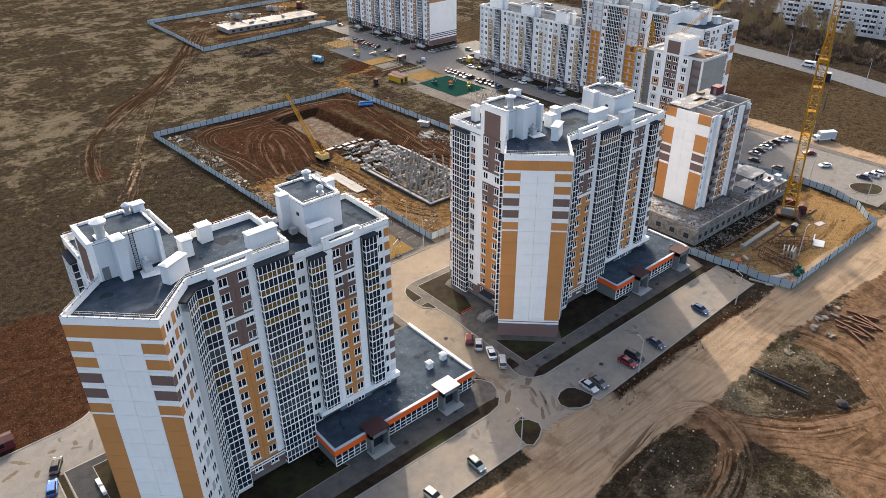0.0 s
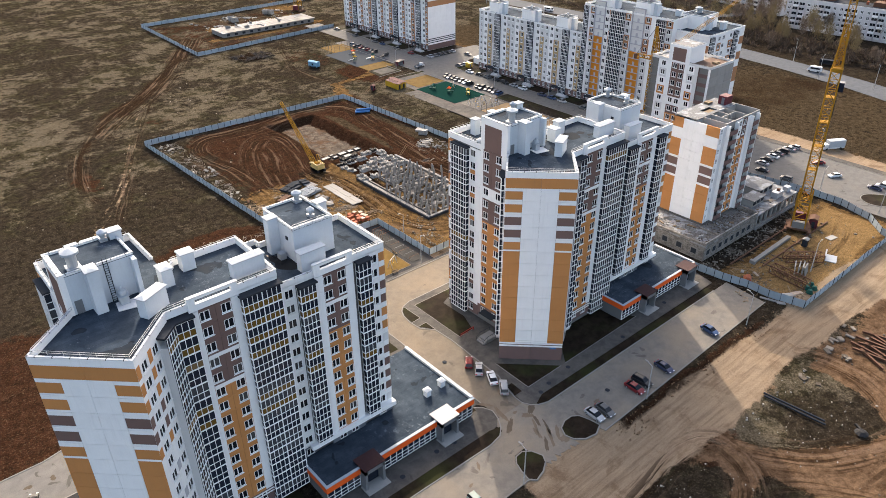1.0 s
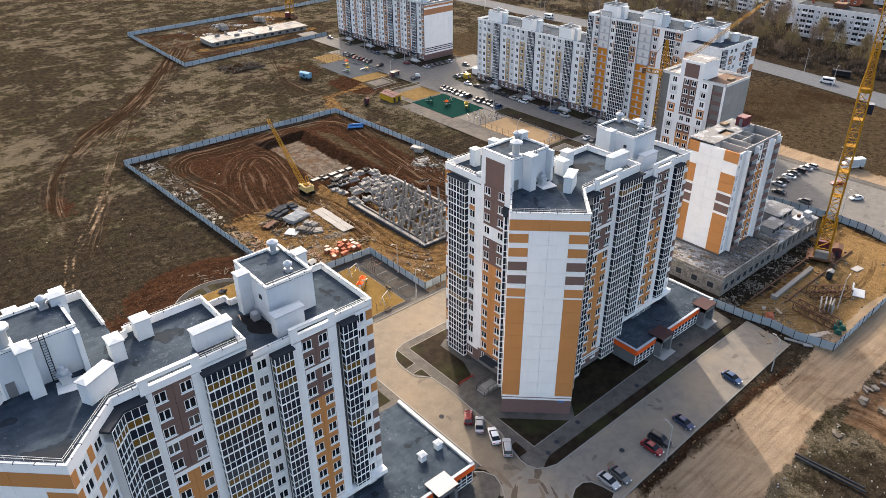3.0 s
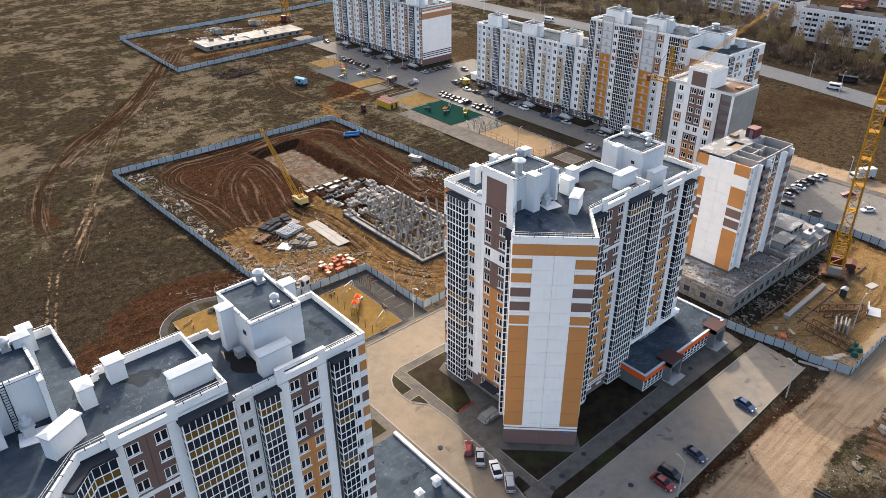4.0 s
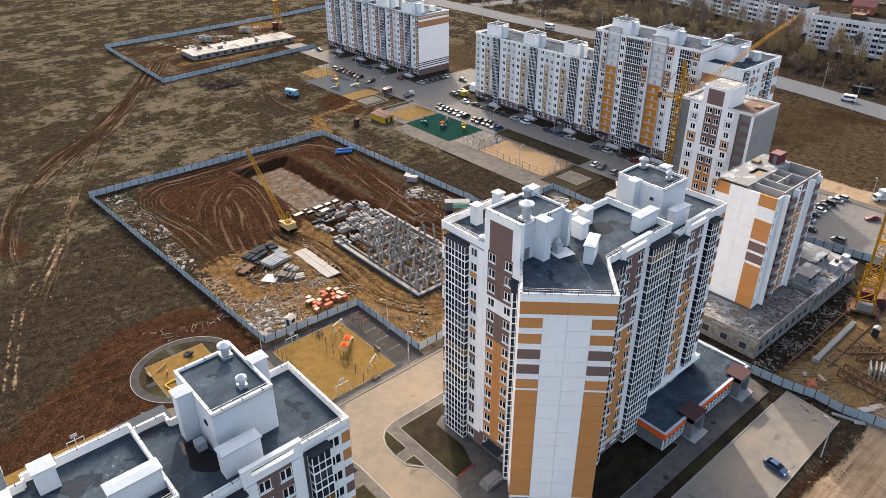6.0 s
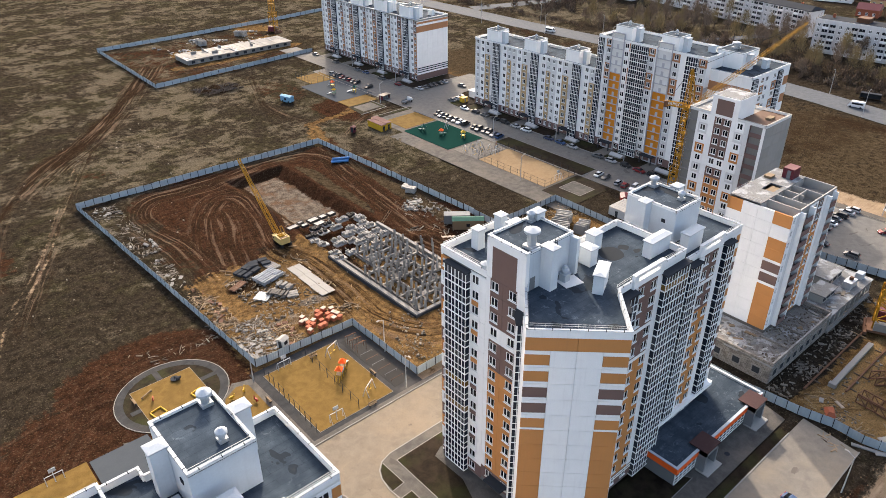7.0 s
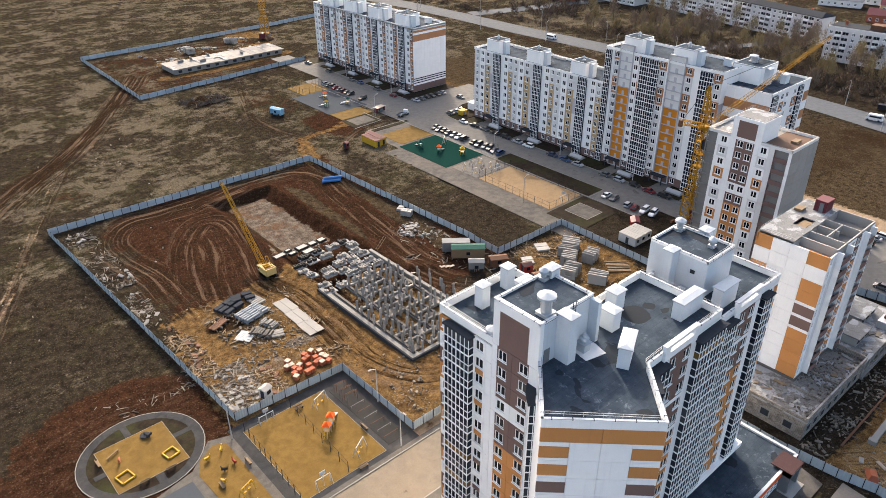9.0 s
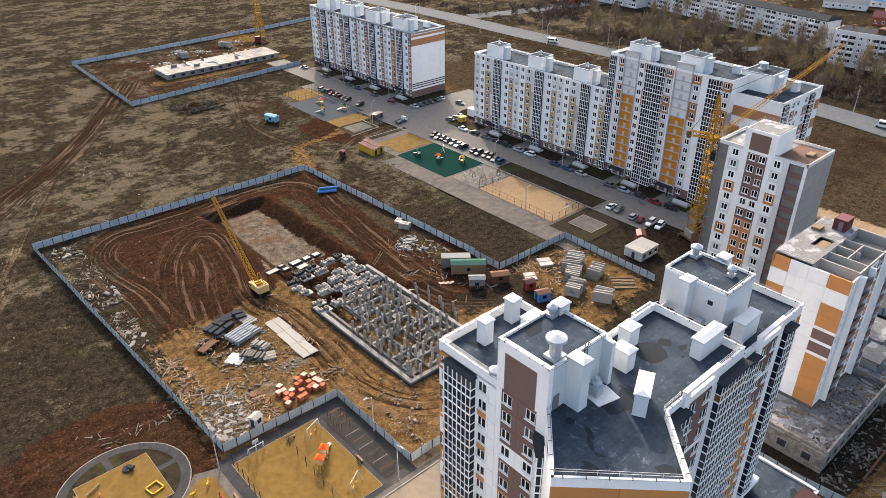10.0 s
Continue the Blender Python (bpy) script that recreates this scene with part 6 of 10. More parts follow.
def shell_block():
    """Panel block under construction behind: windows in, one end still bare."""
    root = thing("unfinished_block", 212, 126, 0, "unfinished white and grey panel block with brown and orange panels", "building shell")
    o = root.location
    B = lambda x0, x1, y0, y1, z0, z1: Geo().box(x0 - o.x, x1 - o.x, y0 - o.y, y1 - o.y, z0, z1)
    n, z0 = 13, 0.8
    part("core_wall", B(206.3, 219, 116.3, 136.8, 0, 36.9), CONC, root, "raw concrete core")
    mid = lambda r: BROWN if r > 8 or r in (7,) else ORANGE if r < 7 else WHITE
    alt = lambda r: ORANGE if r % 4 == 1 else PALE if r % 4 == 3 else WHITE
    facade(root, 206, 137, -90, [(2.6, 3.2, "p", WHITE), (3.2, 5.8, "w", alt), (5.8, 7.4, "p", WHITE), (7.4, 9.8, "w", mid), (9.8, 12.0, "w", mid), (12.0, 13.2, "p", WHITE), (13.2, 15.6, "w", alt), (15.6, 17.0, "p", PALE), (20.2, 21, "p", WHITE)], z0, n, H)
    facade(root, 206, 137, -90, [(0, 2.6, "o", CONC, {"d": 0.2, "rail": 0.1}), (17.0, 20.2, "o", MAUVE, {"d": 0.15, "rail": 1.0})], z0, n, H)
    facade(root, 206, 116, 0, [(0, 4.4, "p", CONCL), (4.4, 8.8, "p", CONCL), (8.8, 13.2, "p", CONCL)], z0, n, H)
    part("brown_panel", Geo().box(0, 4.6, -0.03, 0, 0, 4.0), BROWN, root, "brown cladding panel", put(root, 205.92, 129.6, 37.4, -90))
    part("stair_house", B(205.94, 214, 123.5, 131.0, 36.7, 42.2), WHITE, root, "white stair house")
    part("stair_roof", B(206.2, 213.8, 123.7, 130.8, 42.2, 42.3), DECKG, root, "patchy grey concrete roof")
    part("roof", B(206.2, 218.8, 116.2, 123.4, 36.9, 37.05), DECK, root, "primed brown roof deck")
    part("roof", B(206.2, 218.8, 131.0, 136.8, 36.9, 37.0), DECKG, root, "patchy grey concrete roof deck")
    parapet(root, [(206, 116), (219, 116), (219, 137), (206, 137)], 36.9, 37.6, 0.3, CONCL, PALE)
    wire_rail(root, [(206.2, 123.7), (213.8, 123.7), (213.8, 130.8), (206.2, 130.8)], 42.3)
    part("pallet", B(212, 214.4, 118, 119.4, 37.05, 37.6), WOOD, root, "timber pallet")
    return root


def roof_house(root, x0, x1, y0, y1, z0, z1):
    o = root.location
    part("stair_house", Geo().box(x0 - o.x, x1 - o.x, y0 - o.y, y1 - o.y, z0, z1), WHITE, root, "white stair and lift house")
    part("stair_roof", Geo().box(x0 + 0.2 - o.x, x1 - 0.2 - o.x, y0 + 0.2 - o.y, y1 - 0.2 - o.y, z1, z1 + 0.1), ROOF, root, "dark bitumen roof")
    part("roof_rim", Geo().ring(x0 - 0.08 - o.x, x1 + 0.08 - o.x, y0 - 0.08 - o.y, y1 + 0.08 - o.y, x0 + 0.2 - o.x, x1 - 0.2 - o.x, y0 + 0.2 - o.y, y1 - 0.2 - o.y, -z1 - 0.3, -z1), WMETAL, root, "white sheet-metal rim", pose(0, 0, 0, -90))
    shaft(root, x0 + 2.2, y0 - 1.6, z0, 2.2, 1.6, (z1 - z0) * 0.92)
    lift_vent(root, (x0 + x1) / 2, (y0 + y1) / 2, z1 + 0.1, 0.3, 0.8)


def block_columns(length, sections, accent):
    """Columns of a long ten-storey front: per section two window strips with accent panels, stairs and a glazed balcony strip."""
    s = length / sections
    cols, bal = [], []
    for i in range(sections):
        u = i * s
        f = s / 20.0
        grey = lambda r: GREYP if r % 5 in (0, 1) and r else PALE
        cols += [(u + 0.05, u + 2.9 * f, "w", PALE, {"size": (1.2, 1.5)}), (u + 2.9 * f, u + 5.6 * f, "w", WHITE), (u + 5.6 * f, u + 8.6 * f, "w", accent), (u + 8.6 * f, u + 10.4 * f, "p", grey)]
        bal.append((u + 10.4 * f, u + 14.0 * f, "b", lambda r: GLASSB, {"d": 0.6, "sides": False}))
        cols += [(u + 14.0 * f, u + 15.2 * f, "p", WHITE), (u + 15.2 * f, u + 17.8 * f, "w", WHITE), (u + 17.8 * f, u + 20.0 * f, "w", accent, {"size": (1.2, 1.5)})]
    return cols, bal


def long_block():
    """Long block facing -x: ten-storey part, fourteen-storey part with yellow recesses, and a lower end."""
    root = thing("apartment_block", 253, 205, 0, "long white panel apartment block with tan, grey and yellow panel strips", "apartment building", "finished blocks")
    o = root.location
    B = lambda x0, x1, y0, y1, z0, z1: Geo().box(x0 - o.x, x1 - o.x, y0 - o.y, y1 - o.y, z0, z1)
    part("core_wall", B(243.6, 257, 196.4, 257.6, 0, 27.3), GREYP, root, "grey wall behind the panels")
    part("roof", B(243.6, 257, 196.4, 257.6, 27.3, 27.4), ROOF, root, "dark bitumen roof")
    tan = lambda r: TAN if 1 <= r <= 7 else PALE
    cols, bal = block_columns(61.4, 3, tan)
    facade(root, 243.3, 257.8, -90, [(a, b, k, (lambda r, m=m: MAUVE if r == 0 else (m(r) if callable(m) else m)), *e) for a, b, k, m, *e in cols], 0.3, 10, 2.75, True)
    facade(root, 243.3, 257.8, -90, bal, 0.3, 10, 2.75, True)
    parapet(root, [(243.3, 257.8), (243.3, 196.4), (257.2, 196.4), (257.2, 257.8)][::1], 27.3, 28.1, -0.22)
    for i in range(3):
        y = 251.8 - i * 20.5
        roof_house(root, 243.4, 249.4, y - 6.8, y - 0.6, 27.4, 32.2)
        part("roof_rail", Geo().box(0, 6, 0, 0.1, 0.2, 1.0), ZINC, root, "steel roof rail", put(root, 255.5, y - 9, 27.4, 90))
        part("entrance_canopy", Geo().box(0, 5, -2.4, 0, 2.7, 3.0).box(0.1, 0.4, -2.3, -2.0, 0, 2.7).box(4.6, 4.9, -2.3, -2.0, 0, 2.7), DARKM, root, "dark entrance canopy", put(root, 243.3, y - 1.5, 0, -90))
    # tall part
    part("core_wall", B(244.4, 259, 155.2, 196.2, 0, 38.9), GREYP, root)
    part("roof", B(244.4, 259, 155.2, 196.2, 38.9, 39.0), ROOF, root, "dark bitumen roof")
    alt = lambda r: MAUVE if r == 0 else TERRA if r % 4 in (1, 2) and r > 6 else PALE
    white = lambda r: MAUVE if r == 0 else WHITE
    n, hh = 14, 2.76
    facade(root, 244.1, 196.4, -90, [(2.2, 3.2, "p", white), (3.2, 5.4, "w", alt), (10.6, 12.6, "w", white), (12.6, 13.6, "p", alt), (20.2, 22.8, "w", alt), (22.8, 23.4, "p", white), (29.2, 32.0, "w", alt), (32.0, 34.4, "p", white), (38.6, 41.4, "w", alt)], 0.3, n, hh, True)
    facade(root, 244.1, 196.4, -90, [(0, 2.2, "b", lambda r: GLASSB, {"d": 0.5, "sides": False}), (13.6, 20.2, "b", lambda r: GLASSB, {"d": 0.7, "sides": True}), (34.4, 38.6, "b", lambda r: GLASSB, {"d": 0.6, "sides": True})], 0.3, n, hh, True)
    for u in (5.4, 23.4):
        lim = 10 if u < 10 else 9
        for r in range(n):
            at = put(root, 244.1, 196.4 - u, 0.3 + r * hh, -90)
            w = 5.2 if u < 10 else 5.8
            part("recess_panel", cached(("rec", w, r < 1), lambda: Geo().box(0.05, w - 0.05, 0.1, 0.24, 0.1, hh).mesh("recess_panel")), YELLOWP if 0 < r < lim else PALE if r else MAUVE, root, "", at)
            part("recess_panel", cached(("rec2", w), lambda: Geo().box(w * 0.40, w * 0.56, 0.02, 0.1, 0.12, 1.5).mesh("recess_panel")), GREYP, root, "", at)
            part("floor_edge", cached(("edge", w), lambda: Geo().box(0, w, -0.3, 0.1, -0.10, 0.10).mesh("floor_edge")), GREYP, root, "", at)
        part("bay_pier", Geo().box(0, 0.28, -0.4, 0.1, 0, n * hh + 2.5).box(w - 0.28, w, -0.4, 0.1, 0, n * hh + 2.5).box(0, w, -0.5, 0.1, n * hh + 2.4, n * hh + 2.7), GREYP, root, "grey bay frame", put(root, 244.1, 196.4 - u, 0.3, -90))
        part("recess_panel", Geo().box(0.45, w - 0.45, 0.0, 0.3, n * hh, n * hh + 2.4), PALE, root, "", put(root, 244.1, 196.4 - u, 0.3, -90))
        roof_house(root, 244.6, 250.6, 196.4 - u - 7.2, 196.4 - u - 0.6, 39.0, 43.6)
        part("entrance_canopy", Geo().box(0, 5, -2.4, 0, 2.7, 3.0).box(0.1, 0.4, -2.3, -2.0, 0, 2.7).box(4.6, 4.9, -2.3, -2.0, 0, 2.7), DARKM, root, "dark entrance canopy", put(root, 244.1, 196.4 - u, 0, -90))
    part("end_wall", B(244.3, 259.1, 154.95, 155.2, 30, 38.9), WHITE, root, "plain white end wall")
    parapet(root, [(244.1, 196.4), (244.1, 155.0), (259.2, 155.0), (259.2, 196.4)], 38.9, 39.7, -0.22)
    for y in (186, 167, 158):
        shaft(root, 253, y, 39.0, 1.4, 2.4, 2.0)
    # end part with striped end wall facing -y
    part("core_wall", B(247.3, 270.7, 141.3, 159, 0, 35.2), GREYP, root)
    part("roof", B(247.3, 270.7, 141.3, 159, 35.2, 35.3), ROOF, root, "dark bitumen roof")
    strip = lambda r: TERRA if r in (10, 8, 5, 6) else WHITE
    facade(root, 247.0, 155, -90, [(0, 3.0, "p", strip), (3.0, 7.0, "p", lambda r: TERRA if r == 10 else WHITE), (7.0, 10.4, "p", strip), (10.4, 14, "p", lambda r: TERRA if r == 10 else WHITE)], 0.3, 12, 2.9, True)
    facade(root, 247.0, 141.0, 0, [(3.0, 5.4, "p", WHITE), (5.4, 8.0, "w", strip), (8.0, 11.0, "w", WHITE), (11.0, 13.0, "p", WHITE), (13.0, 16.0, "w", strip), (18.6, 21.0, "w", WHITE), (21.0, 24.0, "p", strip)], 0.3, 12, 2.9, True)
    facade(root, 247.0, 141.0, 0, [(0, 3.0, "b", lambda r: GLASSB, {"d": 0.6}), (16.0, 18.6, "b", lambda r: GLASSB, {"d": 0.6})], 0.3, 12, 2.9, True)
    parapet(root, [(247.0, 141.0), (271.0, 141.0), (271.0, 159), (247.0, 159)], 35.1, 35.8, 0.3)
    roof_house(root, 253.6, 263.6, 148.6, 157.4, 35.3, 40.2)
    lift_vent(root, 258.5, 154.0, 40.3, 0.8, 1.5)
    shaft(root, 260.5, 144.0, 35.3, 2.4, 1.6, 2.6)
    return root


def far_block():
    root = thing("apartment_block", 255, 337, 0, "long white panel apartment block with orange strips, dark plinth", "apartment building", "finished blocks")
    o = root.location
    B = lambda x0, x1, y0, y1, z0, z1: Geo().box(x0 - o.x, x1 - o.x, y0 - o.y, y1 - o.y, z0, z1)
    part("core_wall", B(245.3, 263.5, 298.3, 376, 0, 27.3), GREYP, root, "grey wall behind the panels")
    part("roof", B(245.3, 263.5, 298.3, 376, 27.3, 27.4), ROOF, root, "dark bitumen roof")
    acc = lambda r: TERRA if r not in (8, 9) else BROWN
    cols, bal = block_columns(78, 4, acc)
    facade(root, 245.0, 376.2, -90, [(a, b, k, (lambda r, m=m: MAUVE if r == 0 else (m(r) if callable(m) else m)), *e) for a, b, k, m, *e in cols], 0.3, 10, 2.75, True)
    facade(root, 245.0, 376.2, -90, bal, 0.3, 10, 2.75, True)
    end = lambda r: MAUVE if r == 0 else TERRA if r == 8 else WHITE
    facade(root, 245.0, 298.0, 0, [(i * 3.13, i * 3.13 + 3.13, "p", end) for i in range(6)], 0.3, 10, 2.75, True)
    for z in (3.9, 4.9, 5.8):
        part("stripe", Geo().box(0, 18.7, -0.04, 0, 0, 0.42), DARKM, root, "dark stripe", put(root, 245.0, 298.0, z))
    part("stripe", Geo().box(0, 18.7, -0.04, 0, 0, 0.9), TERRA, root, "orange stripe", put(root, 245.0, 298.0, 26.0))
    parapet(root, [(245.0, 298.0), (263.8, 298.0), (263.8, 376.2), (245.0, 376.2)], 27.3, 28.1, 0.3)
    for i in range(4):
        y = 369.0 - i * 19.5
        roof_house(root, 245.2, 253.0, y - 7.5, y, 27.4, 32.6)
        part("entrance_canopy", Geo().box(0, 5, -2.4, 0, 2.7, 3.0).box(0.1, 0.4, -2.3, -2.0, 0, 2.7).box(4.6, 4.9, -2.3, -2.0, 0, 2.7), DARKM, root, "dark entrance canopy", put(root, 245.0, y - 1.5, 0, -90))
        shaft(root, 258, y - 8, 27.4, 1.6, 3.0, 2.2)
    return root


def old_block(x, y, length, turn, label, attic=0.0):
    """Five-storey block of pale brick with a low roof, many small windows and loggias."""
    root = thing("old_block", x, y, 0, label, "apartment building", "old five-storey blocks", "", turn)
    part("wall", Geo().box(0, length, 0, 12, 0, 14.2 + attic), OLDW, root, "pale grey brick wall")
    if attic:
        part("roof", Geo().box(0.4, length - 0.4, 0.4, 11.6, 14.2 + attic, 14.35 + attic), DARKM, root, "dark flat roof")
        for u in (18, 44):
            part("roof_house", Geo().box(u, u + 6, 3, 9, 14.35 + attic, 16.6 + attic), RUST, root, "brown stair house")
    else:
        part("roof", Geo().box(-0.4, length + 0.4, -0.4, 12.4, 14.2, 14.5).add([(-0.3, -0.3, 14.5), (length + 0.3, -0.3, 14.5), (length + 0.3, 12.3, 14.5), (-0.3, 12.3, 14.5), (2, 6, 16.3), (length - 2, 6, 16.3)], [(0, 1, 5, 4), (1, 2, 5), (2, 3, 4, 5), (3, 0, 4)]), DARKM, root, "dark low-pitched roof")
    n = int(length / 3.4)
    wm = glazed_window(1.5, 1.5)
    logg = cached("loggia", lambda: Geo().box(0, 2.9, -1.0, 0, 0.0, 1.1).box(0, 2.9, -1.0, -0.9, 2.45, 2.6).box(0, 0.1, -1.0, 0, 1.1, 2.6).box(2.8, 2.9, -1.0, 0, 1.1, 2.6).box(1.4, 1.5, -1.0, -0.9, 1.1, 2.6).then().box(0.1, 2.8, -0.95, -0.1, 1.1, 2.45).mesh("loggia"))
    for i in range(n):
        for r in range(5):
            at = pose(i * length / n + 0.4, 0, 0.5 + attic * 0.3 + r * 2.78)
            if i % 4 in (1, 2):
                part("loggia", logg, ((UPVC, PALE, OLDW)[(i * 2 + r) % 3], GLASS), root, "", at)
            else:
                part("window", wm, (UPVC, GLASS), root, "", at @ pose(0.7, -0.14, 0.8))
    for i in range(n // 5):
        part("chimney", Geo().box(-0.6, 0.6, -0.4, 0.4, 0, 2.0), BRICK, root, "brick chimney", pose(6 + i * 17, 7, 14.9 + attic * 0.7))
    return root


unfinished_tower()
shell_block()
long_block()
far_block()
old_block(485.5, 348, 136, -102, "long five-storey pale grey apartment block with a dark roof")
old_block(432.5, 201, 84, -86, "five-storey pale blue-grey apartment block with a dark roof", 2.6)
old_block(476, 420, 78, -93, "five-storey pale grey apartment block among trees")


def house(x, y, turn, lx, ly, h, wall, roof, label):
    """Small house or shed with a gabled roof, a door and windows."""
    root = thing("house", x, y, 0, label, "house", "low houses", "", turn)
    part("wall", Geo().box(0, lx, 0, ly, 0, h), wall, root)
    o = 0.4
    part("roof", Geo().add([(-o, -o, h), (lx + o, -o, h), (lx + o, ly + o, h), (-o, ly + o, h), (-o, ly / 2, h + ly * 0.32), (lx + o, ly / 2, h + ly * 0.32)], [(0, 1, 5, 4), (2, 3, 4, 5), (1, 2, 5), (3, 0, 4), (3, 2, 1, 0)]), roof, root)
    wm = glazed_window(1.5, 1.5)
    for i in range(int(lx / 4)):
        part("window", wm, (UPVC, GLASS), root, "", pose(1.5 + i * 4, -0.14, 1.2))
    return root


for x, y, a, lx, ly, h, wm, rm, lb in (
        (536, 220, -80, 13, 10, 4.5, BRICK, MAROON, "brick house with a dark red roof"), (552, 204, -80, 16, 11, 4.5, OLDW, DARKM, "grey house with a dark roof"),
        (566, 262, -75, 26, 10, 4, PALE, GREYM, "long low pale shed"), (590, 246, -80, 18, 9, 4, PALE, BLUEP, "low shed with a blue roof"), (574, 226, -70, 12, 9, 4, TAN, MAROON, "tan house with a red-brown roof"),
        (548, 190, -78, 14, 10, 5, BRICK, GREYM, "brick house with a grey roof"), (600, 275, -80, 40, 12, 6, GREYP, GREENP, "long store with a green roof"), (452, 402, -95, 22, 10, 5, BRICK, DARKM, "brick shop with a dark roof"), (500, 420, -95, 30, 12, 5, OLDW, GREYM, "long low grey building")):
    house(x, y, a, lx, ly, h, wm, rm, lb)


# ---- fences ----
def corrugated(w, h):
    def make():
        n = 10
        g = Geo()
        v = []
        for z in (0.05, h):
            for y in (0.0, 0.015):
                for i in range(n + 1):
                    v.append((0.03 + (w - 0.06) * i / n, y + (0.05 if i % 2 else 0.0), z))
        m = n + 1
        f = []
        for i in range(n):
            f += [(i, i + 1, 2 * m + i + 1, 2 * m + i), (m + i + 1, m + i, 3 * m + i, 3 * m + i + 1), (2 * m + i, 2 * m + i + 1, 3 * m + i + 1, 3 * m + i)]
        return g.add(v, f).then().box(-0.07, 0.07, -0.04, 0.14, 0, h + 0.06).mesh("panel")
    return cached(("corr", round(w, 2), h), make)


def fence(pts, label, pitch=2.5, h=2.05, seed=0, gaps=()):
    rng = random.Random(seed)
    root = thing("site_fence", *pts[0], 0, label, "fence", "site fences")
    for (x0, y0), (x1, y1) in zip(pts, pts[1:]):
        ln = math.hypot(x1 - x0, y1 - y0)
        n = max(1, round(ln / pitch))
        w = ln / n
        a = math.degrees(math.atan2(y1 - y0, x1 - x0))
        for i in range(n):
            x, y = x0 + (x1 - x0) * i / n, y0 + (y1 - y0) * i / n
            m = put(root, x, y, -0.1, a + rng.uniform(-1.2, 1.2)) @ pose(0, 0, rng.uniform(-0.06, 0.06), rng.uniform(-2.5, 2.5), rng.uniform(-0.8, 0.8))
            part("panel", corrugated(w, h), (FENCE, DARKM), root, "", m)
    return root


fence([(171.2, 172.6), (171.6, 187), (168.4, 263.5), (82.6, 266.8), (86.9, 161.5), (111.4, 160.2), (111.4, 136.4), (150, 136.6)], "blue-grey corrugated sheet fence round the muddy building site", 2.6, 2.1, 1)
fence([(171.2, 172.6), (197.2, 172.2), (196.6, 142)], "blue-grey corrugated sheet fence round the precast yard", 2.4, 2.1, 2)
fence([(158.6, 104), (159.0, 86), (159.9, 77.2), (161.3, 71), (161.2, 65.5), (163.2, 57.4), (214.4, 57.6), (215.5, 60.5), (221.8, 66.5), (225.3, 76), (225.8, 85.1), (222.2, 107)], "blue-grey corrugated sheet fence round the crane yard", 2.5, 2.2, 3)
fence([(238, 378), (150.0, 371.0), (152.0, 455), (193, 455), (262, 458), (300, 462)], "blue-grey corrugated sheet fence round the far slab site", 4.0, 2.1, 4)


# ---- cranes ----
def lattice_mast(g, p, q, w, bays, chord=0.18, lace=0.09, w2=None):
    """Square lattice from p to q."""
    p, q = Vector(p), Vector(q)
    d = (q - p).normalized()
    a = d.cross(Vector((0, 0, 1))).normalized() if abs(d.z) < 0.95 else Vector((1, 0, 0))
    b = d.cross(a).normalized()
    w2 = w if w2 is None else w2
    at = lambda t, i: p.lerp(q, t) + (a * (-1, 1, 1, -1)[i] + b * (-1, -1, 1, 1)[i]) * (w + (w2 - w) * t) / 2
    for i in range(4):
        g.bar(at(0, i), at(1, i), chord)
    for k in range(bays):
        t0, t1 = k / bays, (k + 1) / bays
        for i in range(4):
            j = (i + 1) % 4
            g.bar(at(t0, i), at(t0, j), lace)
            g.bar(at(t0, i) if k % 2 else at(t0, j), at(t1, j) if k % 2 else at(t1, i), lace)
    return g


